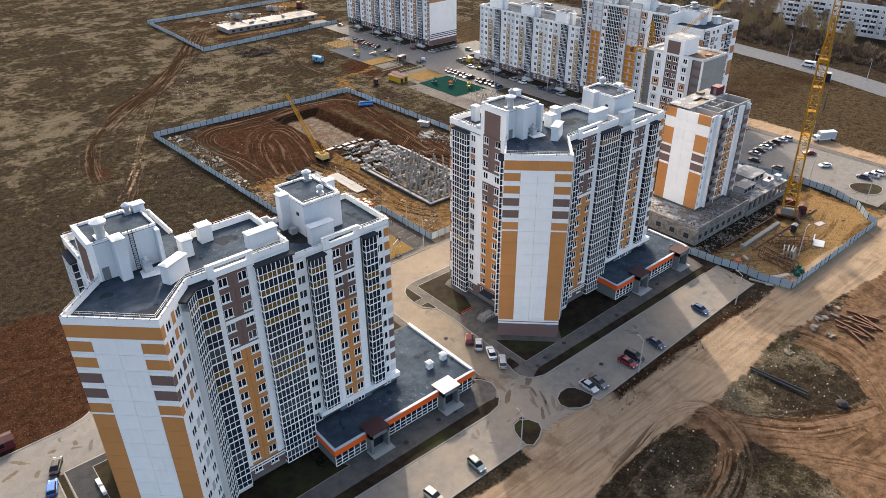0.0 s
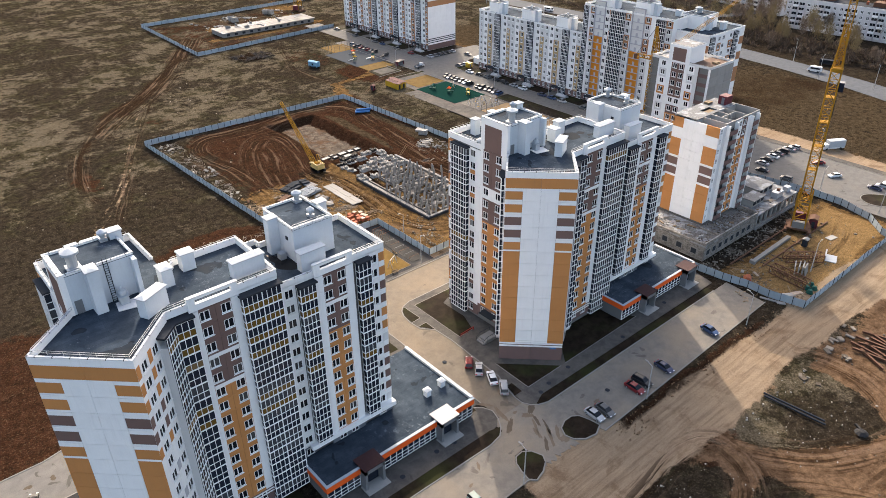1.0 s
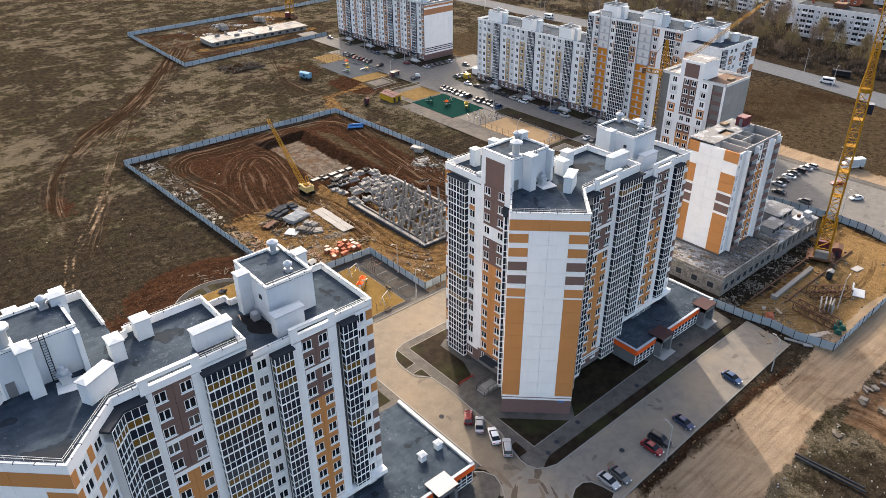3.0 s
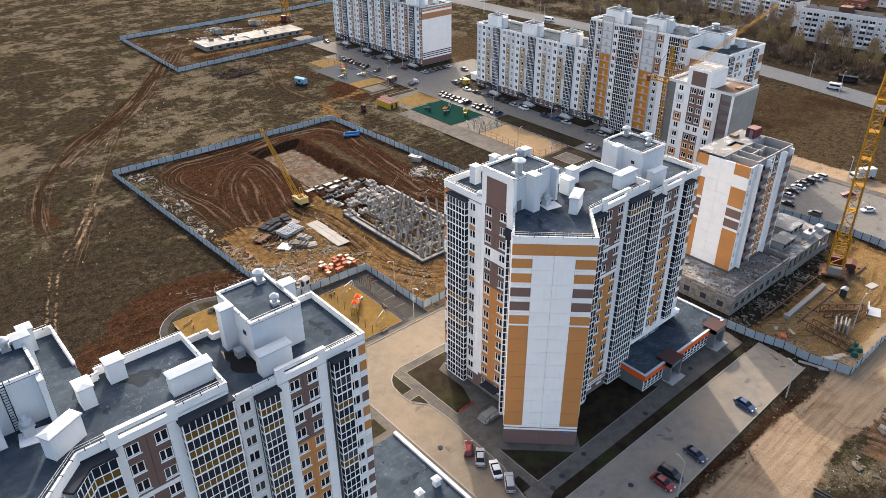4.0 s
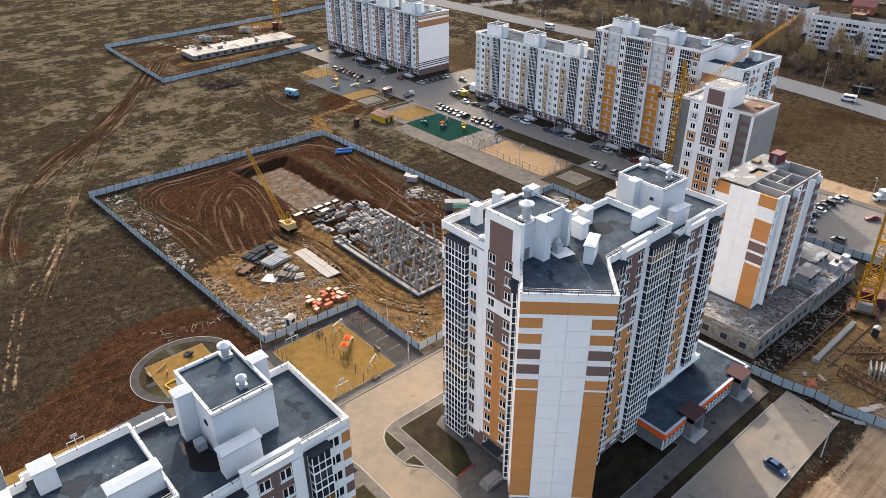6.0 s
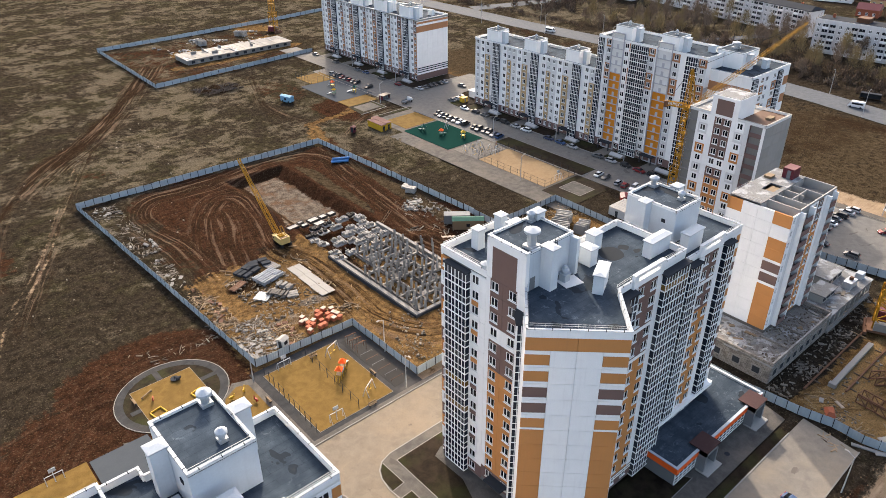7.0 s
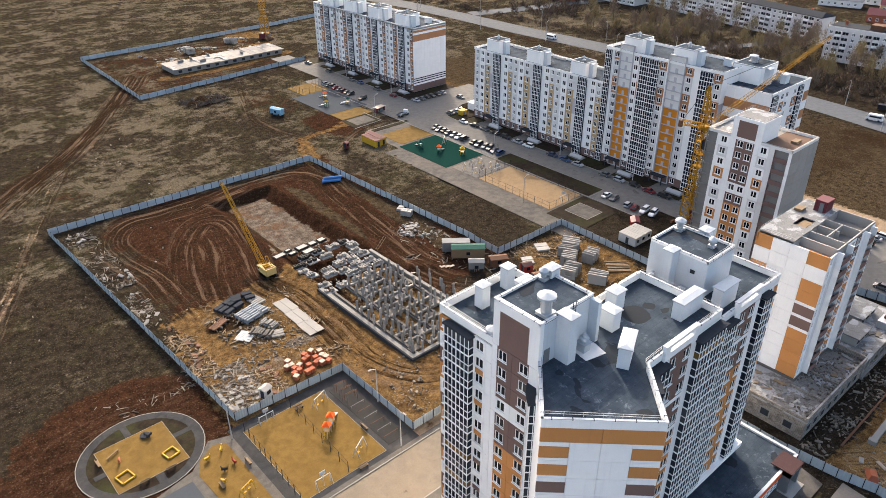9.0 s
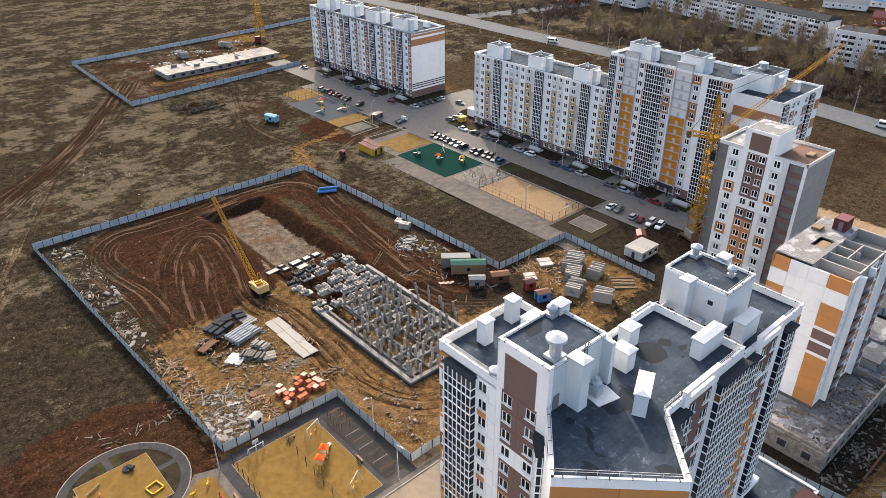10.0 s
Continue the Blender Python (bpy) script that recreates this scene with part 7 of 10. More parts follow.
def tower_crane(x, y, turn, height, jib=None, label="", lean=(0.0, 0.0)):
    root = thing("tower_crane", x, y, 0, label, "crane", "tower cranes", "", turn)
    root.matrix_basis = pose(x, y, 0, *lean) @ pose(0, 0, 0, 0, 0, turn)
    part("bogie", Geo().box(-3.2, 3.2, -3.4, -2.6, 0.25, 1.0).box(-3.2, 3.2, 2.6, 3.4, 0.25, 1.0).box(-0.6, 0.6, -3, 3, 0.8, 1.4).box(-2.8, 2.8, -2.8, 2.8, 1.0, 1.5), RUST, root, "rusty rail bogie")
    part("ballast", Geo().box(-2.6, -1.2, -1.6, 1.6, 1.5, 3.4), CONC, root, "concrete ballast blocks")
    part("machine_cabin", Geo().box(1.6, 3.6, -1.4, 1.4, 1.6, 4.4), MAROON, root, "maroon winch cabin")
    g = lattice_mast(Geo(), (0, 0, 1.4), (0, 0, 12), 3.4, 4, 0.32, 0.2)
    part("portal", g, CRANE, root, "yellow lattice base portal")
    part("mast", lattice_mast(Geo(), (0, 0, 10), (0, 0, height), 2.4, 15, 0.27, 0.13), CRANE, root, "yellow lattice mast")
    for k in range(1, 5):
        z = 12 + (height - 12) * k / 5
        part("platform", Geo().box(-1.2, 1.2, -1.2, 1.2, z, z + 0.12), CRANE, root)
    part("driver_cabin", Geo().box(-1.0, 1.0, -2.6, -0.9, height - 5, height - 2.6), GLASSB, root, "glazed driver's cabin")
    part("slewing_ring", Geo().tube(0, 0, height, height + 0.8, 1.5, 1.5, 16).box(-1.6, 1.6, -1.3, 1.3, height + 0.75, height + 0.95), CRANE, root)
    part("tower_head", lattice_mast(Geo(), (0, 0, height + 1), (-1.0, 0, height + 12), 2.4, 5, 0.24, 0.13, 0.5), CRANE, root, "yellow lattice tower head")
    if jib:
        tip, tail = jib
        part("jib", lattice_mast(Geo(), (1.2, 0, height + 1.2), tip, 1.1, 16, 0.085, 0.035, 0.6), CRANE, root, "yellow lattice jib")
        part("counter_jib", lattice_mast(Geo(), (-1, 0, height + 1.2), tail, 1.2, 4, 0.16, 0.1), CRANE, root)
        top = (-1.0, 0, height + 12)
        part("stay_rope", Geo().bar(top, tip, 0.09).bar(top, tail, 0.09), DARKM, root, "steel stay ropes")
        part("hook_block", Geo().tube(tail[0], tail[1], tail[2] - 1.2, tail[2] + 0.6, 0.6), RUST, root)
    else:
        part("jib", lattice_mast(Geo(), (1.4, 0, height + 1.0), (4.4, 0, height + 27), 1.6, 10, 0.2, 0.1), CRANE, root, "yellow lattice jib, raised steeply")
    return root


tower_crane(200.4, 77.4, 20, 46, None, "tall yellow lattice tower crane on rails", (-1.1, -0.5))
tower_crane(223.3, 147.0, -23, 30, ((36.0, 0.0, 52.0), (-8.0, 0, 33.0)), "yellow lattice tower crane with a long inclined jib")
tower_crane(244.3, 429, 200, 34, None, "yellow lattice tower crane at the far site")

cr = thing("crawler_crane", 118.8, 205.0, 0, "yellow crawler crane with a lattice boom", "crane", "", "", 0)
for sx in (-1.5, 1.1):
    tr = part("track", Geo().box(sx, sx + 0.7, -2.3, 2.3, 0.25, 1.0).box(sx, sx + 0.7, -1.9, 1.9, 0.0, 1.2), RUBBER, cr, "muddy steel track")
hull = Geo().prism([(-1.35, -2.3), (1.35, -2.3), (1.55, -1.7), (1.55, 1.5), (-1.55, 1.5), (-1.55, -1.7)], 1.2, 2.75)
house_part = part("machinery_house", hull, CREAM, cr, "faded cream-yellow machinery house")
part("rim", Geo().box(-1.5, 1.5, -2.2, -2.0, 2.75, 3.05).box(-1.5, -1.3, -2.0, 1.4, 2.75, 2.95).box(1.3, 1.5, -2.0, 1.4, 2.75, 2.95), CREAM, house_part)
part("winch_drum", Geo().bar((-0.9, -0.4, 2.9), (0.7, -0.4, 2.9), 0.7, 12).bar((-0.8, 0.7, 2.85), (0.8, 0.7, 2.85), 0.5, 12), CRANE, cr, "yellow winch drums")
part("deck_plate", Geo().box(-1.25, 1.25, -1.95, -1.1, 2.75, 2.9), RUST, cr, "rusty deck plate")
part("driver_cabin", Geo().box(-1.5, -0.35, 1.5, 2.5, 1.3, 2.6).box(-1.6, -0.25, 1.45, 2.6, 2.6, 2.7), CREAM, cr, "cream driver's cabin")
part("cabin_window", Geo().box(-1.3, -0.5, 2.5, 2.54, 1.8, 2.45).box(-1.54, -1.5, 1.65, 2.35, 1.8, 2.45), GLASSB, cr)
part("boom", lattice_mast(Geo(), (0, 1.6, 1.8), (2.4, 25.5, 17.2), 1.25, 16, 0.14, 0.07, 0.7), CRANE, cr, "yellow lattice boom")
part("gantry", Geo().bar((0.6, -1.6, 3.4), (0.3, -0.4, 6.0), 0.15).bar((-0.6, -1.6, 3.4), (-0.3, -0.4, 6.0), 0.15).bar((-0.3, -0.4, 6.0), (0.3, -0.4, 6.0), 0.15), CRANE, cr)
part("boom_rope", Geo().bar((0, -0.4, 6.0), (2.4, 25.5, 17.2), 0.06), DARKM, cr, "steel boom rope")


# ---- foundation and stores on the big site ----
fd = thing("foundation", 135, 182, 0, "raw concrete foundation with rows of posts and footing blocks", "foundation")
rng = random.Random(21)
for x in (126.8, 131.2, 135.6, 140.0, 144.2):
    part("ground_beam", Geo().box(-0.65, 0.65, 153.6, 188, -0.5, 0.1).box(-0.28, 0.28, 153.6, 186, 0.1, 0.5), CONCD, fd, "raw concrete ground beam", put(fd, x, 0, 0))
for i in range(10):
    y = 155.0 + i * 3.5
    xa, xb = rng.choice(((126.8, 135.6), (131.2, 140.0), (135.6, 144.2), (126.8, 144.2), (131.2, 144.2)))
    part("ground_beam", Geo().box(xa, xb, -0.28, 0.28, -0.3, 0.48), CONC if i % 3 else CONCM, fd, "", put(fd, 0, y, 0))
part("plinth_edge", Geo().box(124.2, 124.6, 152.4, 190, -0.6, 0.75).box(124.2, 146, 152.2, 152.6, -0.6, 0.75), DARKM, fd, "black tarred foundation edge", put(fd, 0, 0, 0))
part("foundation_wall", Geo().box(145.4, 146.3, 152.6, 197, -0.8, 0.95), CONC, fd, "raw concrete foundation wall", put(fd, 0, 0, 0))
part("foundation_wall", Geo().box(124.62, 125.7, 152.6, 190, -0.5, 0.62).box(125.7, 145.4, 152.62, 153.6, -0.5, 0.62), CONC, fd, "", put(fd, 0, 0, 0))
for i in range(9):
    part("foundation_slab", Geo().box(-1.4, 1.4, -0.9, 0.9, 0.0, 0.34), CONC if i % 2 else CONCD, fd, "", put(fd, 127.5 + (i * 5.3) % 16, 155.5 + i * 3.7, 0.1, 6 * (i % 3)))
pile = cached("pile", lambda: Geo().box(-0.2, 0.2, -0.2, 0.2, 0, 1).add([(-0.2, -0.2, 1), (0.2, -0.2, 1), (0.2, 0.2, 1), (-0.2, 0.2, 1), (0, 0, 1.06)], [(0, 1, 4), (1, 2, 4), (2, 3, 4), (3, 0, 4)]).mesh("concrete_post"))
for x in (126.8, 129.0, 131.2, 133.4, 135.6, 137.8, 140.0, 142.1, 144.2):
    for j in range(16):
        y = 154.4 + j * 2.15
        if rng.random() < 0.14 or (y > 178 and x < 130):
            continue
        part("concrete_post", pile, rng.choice((CONC, CONCM, CONCM, CONCL)), fd, "", put(fd, x + rng.uniform(-0.35, 0.35), y + rng.uniform(-0.4, 0.4), 0.0, rng.uniform(0, 25)) @ pose(0, 0, 0, rng.uniform(-1.5, 1.5), rng.uniform(-1.5, 1.5)) @ Matrix.Diagonal((1.15, 1.15, rng.uniform(2.4, 3.4), 1)))
for i in range(11):
    part("concrete_post", pile, CONCM, fd, "", put(fd, 147.2 + (i % 3) * 1.1 + rng.uniform(-0.3, 0.3), 163.5 + i * 1.6, -0.3, rng.uniform(0, 40)) @ Matrix.Diagonal((1, 1, rng.uniform(2.4, 3.4), 1)))
blockm = cached("footing", lambda: Geo().ring(-0.8, 0.8, -0.8, 0.8, -0.42, 0.42, -0.42, 0.42, -1.0, 0).mesh("footing_block"))
padm = cached("footpad", lambda: Geo().box(-1.75, 1.75, -1.0, 1.0, -0.1, 0.22).mesh("footing_pad"))
for i in range(5):
    for j in range(7):
        x, y = 126.6 + i * 4.15 + (j % 2) * 0.7, 187.8 + j * 3.05
        if (i, j) in ((1, 1), (2, 4), (1, 4), (3, 5), (0, 2), (4, 0)) or (i == 0 and j > 5):
            continue
        x, y, tarred = x + rng.uniform(-0.4, 0.4), y + rng.uniform(-0.35, 0.35), (i, j) in ((0, 5), (1, 5), (2, 6), (1, 6), (4, 6))
        part("footing_pad", padm, CONCM if rng.random() < 0.6 else CONCL, fd, "", put(fd, x, y, rng.uniform(-0.08, 0.05), rng.uniform(-4, 4)))
        for sx in (-1.0, 0.45) if rng.random() < 0.7 else (-1.15, 0.0, 1.15):
            for sy in (-0.5, 0.5) if rng.random() < 0.35 else (0,):
                part("footing_block", blockm, RUBBER if tarred else rng.choice((CONC, CONCM, CONCL)), fd, "", put(fd, x + sx + rng.uniform(-0.15, 0.15), y + sy + rng.uniform(-0.12, 0.12), 0.2, rng.uniform(-6, 6)) @ pose(0, 0, 0, -90) @ Matrix.Diagonal((0.6, 0.85, 0.6, 1)))
for x, y, a, b in ((125.9, 211.3, 3.6, 2.0), (132.9, 211.4, 3.4, 2.2), (136.3, 211.4, 2.4, 2.0), (139.3, 211.4, 2.4, 2.0), (133.2, 208.3, 3.4, 2.2), (129.1, 212.4, 1.8, 1.3), (129.3, 210.2, 2.2, 1.5)):
    tray = part("formwork_tray", Geo().ring(-a / 2, a / 2, -b / 2, b / 2, -a / 2 + 0.22, a / 2 - 0.22, -b / 2 + 0.22, b / 2 - 0.22, -0.5, 0.2), RUBBER, fd, "black tarred formwork", put(fd, x, y, 0.1, 6) @ pose(0, 0, 0, -90))
    part("fresh_concrete", Geo().box(-a / 2 + 0.22, a / 2 - 0.22, -b / 2 + 0.22, b / 2 - 0.22, -0.1, 0.53), CONCL, fd, "pale fresh concrete", put(fd, x, y, 0.0, 6))


def stack(name, x, y, turn, nx_, ny_, nz_, size, gap, mat, label, category, seed=0, jitter=0.03, rolled=False):
    """A stack of like pieces, each a part."""
    r = random.Random(seed)
    root = thing(name, x, y, 0, label, category, "", "", turn)
    a, b, c = size
    me = cached(("piece", size, rolled), lambda: (Geo().bar((-a / 2, 0, c / 2), (a / 2, 0, c / 2), c, 10) if rolled else Geo().box(-a / 2, a / 2, -b / 2, b / 2, 0, c)).mesh("piece"))
    for k in range(nz_):
        for i in range(nx_):
            for j in range(ny_):
                part("piece", me, mat, root, "", pose((i - (nx_ - 1) / 2) * (a + gap) + r.uniform(-jitter, jitter), (j - (ny_ - 1) / 2) * (b + gap) + r.uniform(-jitter, jitter), k * (c + 0.04), 0, 0, r.uniform(-2, 2)))
    return root


stack("steel_coil_stack", 106.9, 191.9, 14, 3, 6, 2, (2.1, 0.7, 0.55), 0.12, PALESTEEL, "bundles of grey steel bars in three rows", "building material", 1, 0.12, True)
stack("precast_slab_stack", 110.6, 196.6, 12, 1, 5, 1, (3.0, 0.6, 0.3), 0.2, CONC, "stack of grey precast concrete beams", "building material", 2)
stack("steel_bar_stack", 101.6, 185.0, 34, 1, 14, 1, (3.6, 0.2, 0.22), 0.07, PALESTEEL, "bundle of grey steel bars on bearers", "building material", 3)
stack("precast_post_stack", 104.8, 183.4, 35, 1, 8, 2, (2.2, 0.45, 0.4), 0.16, CONCD, "stack of grey concrete posts", "building material", 4, 0.3)
stack("precast_post_stack", 108.0, 185.2, 20, 1, 7, 2, (2.0, 0.45, 0.4), 0.16, CONC, "stack of grey concrete posts", "building material", 5, 0.3)
stack("precast_post_stack", 107.6, 181.0, -20, 1, 6, 1, (2.8, 0.4, 0.4), 0.08, CONC, "stack of grey concrete posts", "building material", 6, 0.12)
stack("formwork_stack", 104.3, 198.4, 20, 2, 3, 1, (2.6, 1.2, 0.7), 0.3, DARKM, "dark steel formwork frames", "building material", 7, 0.3)
stack("formwork_stack", 108.5, 199.8, -10, 2, 2, 1, (2.4, 1.4, 0.8), 0.4, DARKM, "dark steel formwork frames", "building material", 8, 0.3)
stack("steel_beam_stack", 99.0, 193.4, 24, 1, 5, 1, (4.8, 0.3, 0.35), 0.1, RUST, "rusty steel beams on the ground", "building material", 9, 0.1)
for i in range(2):
    for j in range(3):
        lone("road_slab", cached("road_slab", lambda: Geo().box(-0.95, 0.95, -2.85, 2.85, 0, 0.16).mesh("road_slab")), CONCM, "pale concrete road slab laid on the mud", "road slab", "temporary road slabs", "", pose(113.7 + i * 1.98 + j * 0.1, 178.2 + j * 5.8, 0.0, 0, 0, 1.0 + i))
rng = random.Random(9)
bricks = cached("brick_pack", lambda: Geo().box(-0.55, 0.55, -0.5, 0.5, 0, 0.95).mesh("brick_pack"))
capm = cached("brick_wrap", lambda: Geo().box(-0.56, 0.56, -0.51, 0.51, 0.8, 0.99).mesh("wrapping"))
for i in range(7):
    for j in range(5):
        if rng.random() < 0.3:
            continue
        p = lone("brick_pallet", bricks, BRICK, "orange brick pack on a pallet", "brick pallet", "brick pallets", "", pose(102.6 + i * 1.35 + rng.uniform(-0.3, 0.3), 164.6 + j * 1.3 + rng.uniform(-0.3, 0.3), 0, 0, 0, 12 + rng.uniform(-14, 14)))
        if rng.random() < 0.38:
            part("wrapping", capm, WRAP, p, "pale plastic wrapping")


def scatter(name, label, n, box, sizes, mat, seed, z=0.0, tilt=12, category="rubble", even=False):
    """Small loose pieces nobody could count, lying in drifts, in one mesh."""
    r = random.Random(seed)
    g = Geo()
    x0, x1, y0, y1 = box
    (a0, a1), (b0, b1), (c0, c1) = sizes
    heaps = [(r.uniform(x0, x1), r.uniform(y0, y1), r.uniform(0.8, 3.0)) for _ in range(max(3, n // 26))]
    for _ in range(n):
        x, y = r.uniform(x0, x1), r.uniform(y0, y1)
        if not even and r.random() < 0.75:
            hx, hy, s = r.choice(heaps)
            x, y = min(x1, max(x0, r.gauss(hx, s))), min(y1, max(y0, r.gauss(hy, s)))
        k = r.choice((0.35, 0.5, 0.7, 1.0))
        a, b, c = r.uniform(a0, a1) / 2 * k, r.uniform(b0, b1) / 2 * k, r.uniform(c0, c1) * k
        m = pose(x, y, z, r.uniform(-tilt, tilt), r.uniform(-tilt, tilt), r.uniform(0, 180))
        v = [m @ Vector(p) for p in ((-a, -b, -0.15), (a, -b, -0.15), (a, b, -0.15), (-a, b, -0.15), (-a * 0.9, -b * 0.8, c), (a * 0.85, -b * 0.9, c), (a * 0.9, b * 0.85, c), (-a * 0.8, b * 0.9, c))]
        g.add(v, [(3, 2, 1, 0), (4, 5, 6, 7), (0, 1, 5, 4), (1, 2, 6, 5), (2, 3, 7, 6), (3, 0, 4, 7)])
    return lone(name, g, mat, label, category, "", "stuff")


GREYWOOD = coat("silvered_waste_timber", (0.21, 0.185, 0.155, 1), 0.9, 0.6, 0.2, loose=(0.045, 0.035, 0.027, 1))
BOARD = ((0.8, 3.4), (0.10, 0.28), (0.04, 0.12))
LUMP = ((0.2, 0.8), (0.2, 0.6), (0.1, 0.35))
SLABS = ((0.8, 1.9), (0.5, 1.1), (0.1, 0.2))
for k, (box, n) in enumerate((((88, 96, 163, 178), 120), ((87.5, 92, 178, 200), 50), ((85, 92, 225, 262), 50), ((95, 100, 162, 172), 40), ((86.5, 90, 203, 220), 26))):
    scatter("timber_waste", "heap of grey and brown waste timber", n * 4, box, BOARD, WOOD if k % 2 else GREYWOOD, 30 + k)
    scatter("concrete_rubble", "pale broken concrete and plaster rubble", int(n * 0.7), box, LUMP, RUBBLE, 40 + k)
    scatter("rubble", "dark rubble and rusty scrap", n // 2, box, SLABS, RUST if k % 2 else CONC, 50 + k)
for k, (box, n) in enumerate((((92, 122, 160, 205), 200), ((112, 124, 137, 160), 150), ((156, 168, 190, 206), 90), ((172, 196, 142, 171), 200), ((146, 170, 168, 188), 140), ((160, 220, 59, 82), 200), ((156, 172, 60, 82), 130), ((128, 146, 150, 212), 260), ((66, 86, 177, 184), 70))):
    scatter("site_litter", "scattered pale boards and broken concrete on bare earth", n, box, LUMP if k % 2 else BOARD, RUBBLE if k % 3 else WOOD, 60 + k)
scatter("field_litter", "small pale litter strewn over the steppe", 130, (30, 130, 180, 340), ((0.2, 0.7), (0.2, 0.5), (0.05, 0.25)), RUBBLE, 80, even=True)
scatter("field_litter", "small pale litter strewn over rough ground", 110, (85, 170, 12, 47), ((0.12, 0.4), (0.1, 0.35), (0.03, 0.1)), RUBBLE, 81, even=True)
scatter("clods", "brown clods and stones along the dirt road", 160, (92, 170, 58.5, 62.4), ((0.15, 0.5), (0.15, 0.45), (0.05, 0.22)), EARTH, 82)
scatter("concrete_rubble", "broken concrete slabs beside the dirt road", 22, (151, 164, 42, 48), ((0.8, 2.6), (0.5, 1.5), (0.05, 0.14)), RUBBLE, 83, tilt=3)
scatter("concrete_rubble", "broken concrete slabs in the grass", 5, (138, 142, 41.5, 46.5), ((1.4, 2.6), (0.9, 1.6), (0.05, 0.12)), RUBBLE, 84, tilt=3)
stack("block_stack", 167.2, 207.4, -62, 3, 2, 2, (1.0, 0.9, 0.9), 0.12, CONCL, "stack of pale wrapped blocks beside the fence", "building material", 15, 0.1)
stack("block_stack", 168.2, 211.6, -60, 1, 2, 1, (1.6, 1.2, 0.8), 0.25, CONCL, "pale wrapped blocks beside the fence", "building material", 16, 0.1)
stack("timber_stack", 163.6, 200.6, -20, 1, 6, 1, (4.2, 0.35, 0.14), 0.12, CONCL, "pale boards dropped in a fan", "building material", 17, 0.3)
for i in range(11):
    t = i / 10
    lone("duckboard", cached("duckboard", lambda: Geo().box(-0.75, 0.75, -0.4, 0.4, 0, 0.1).mesh("duckboard")), WRAP, "muddy plank of a footpath across the ruts", "plank", "duckboard planks", "", pose(147.9 + 9.6 * t, 180.6 - 3.6 * t + 0.9 * math.sin(t * 4), 0.08, 0, 0, -18 + (i * 29) % 23))
scatter("concrete_rubble", "pale precast pieces beside the fence", 50, (158, 166, 190, 203), ((0.6, 2.0), (0.4, 1.0), (0.2, 0.6)), CONC, 85)
scatter("brushwood_heap", "heap of dark brushwood and roots", 420, (161, 180, 344, 355), ((1.0, 4.0), (0.08, 0.2), (0.08, 0.2)), TIMBERPOLE, 86, 0.7, 28)
for x, y, a in ((128.0, 42.5, -84), (127.2, 42.0, -85)):
    lone("steel_pipe", Geo().bar((-6, 0, 0.22), (6, 0, 0.22), 0.42, 10), DARKM, "long dark steel pipe lying in the grass", "pipe", "rusty pipes", "", pose(x, y, -0.05, 0, 0, a))
for i in range(9):
    lone("steel_beam", Geo().box(-3.5, 3.5, -0.22, 0.22, 0, 0.1).box(-3.5, 3.5, -0.06, 0.06, 0.1, 0.45).box(-3.5, 3.5, -0.22, 0.22, 0.45, 0.55), RUST, "rusty steel beam lying on the earth", "steel beam", "rusty beams", "", pose(155 + i * 1.2, 38.5 + (i % 3) * 1.1, 0, 0, 0, 60 + (i * 37) % 50))
for i, (x, y) in enumerate(((162.4, 243.4), (163.1, 244.3), (163.9, 245.2), (163.4, 244.0))):
    lone("plastic_pipe", Geo().bar((-3, 0, 0.4), (3, 0, 0.4), 0.8, 12), BLUEP, "bright blue plastic pipe", "pipe", "blue pipes", "", pose(x + 1.5, y - 0.5, 0.75 if i == 3 else 0, 0, 0, -28))


DUSTRED = coat("dusty_red_sheet", (0.135, 0.068, 0.062, 1), 0.85, 0.1, 0.2)
SKYB = coat("pale_blue_wagon_paint", (0.16, 0.32, 0.44, 1), 0.8, 0.1, 0.2)


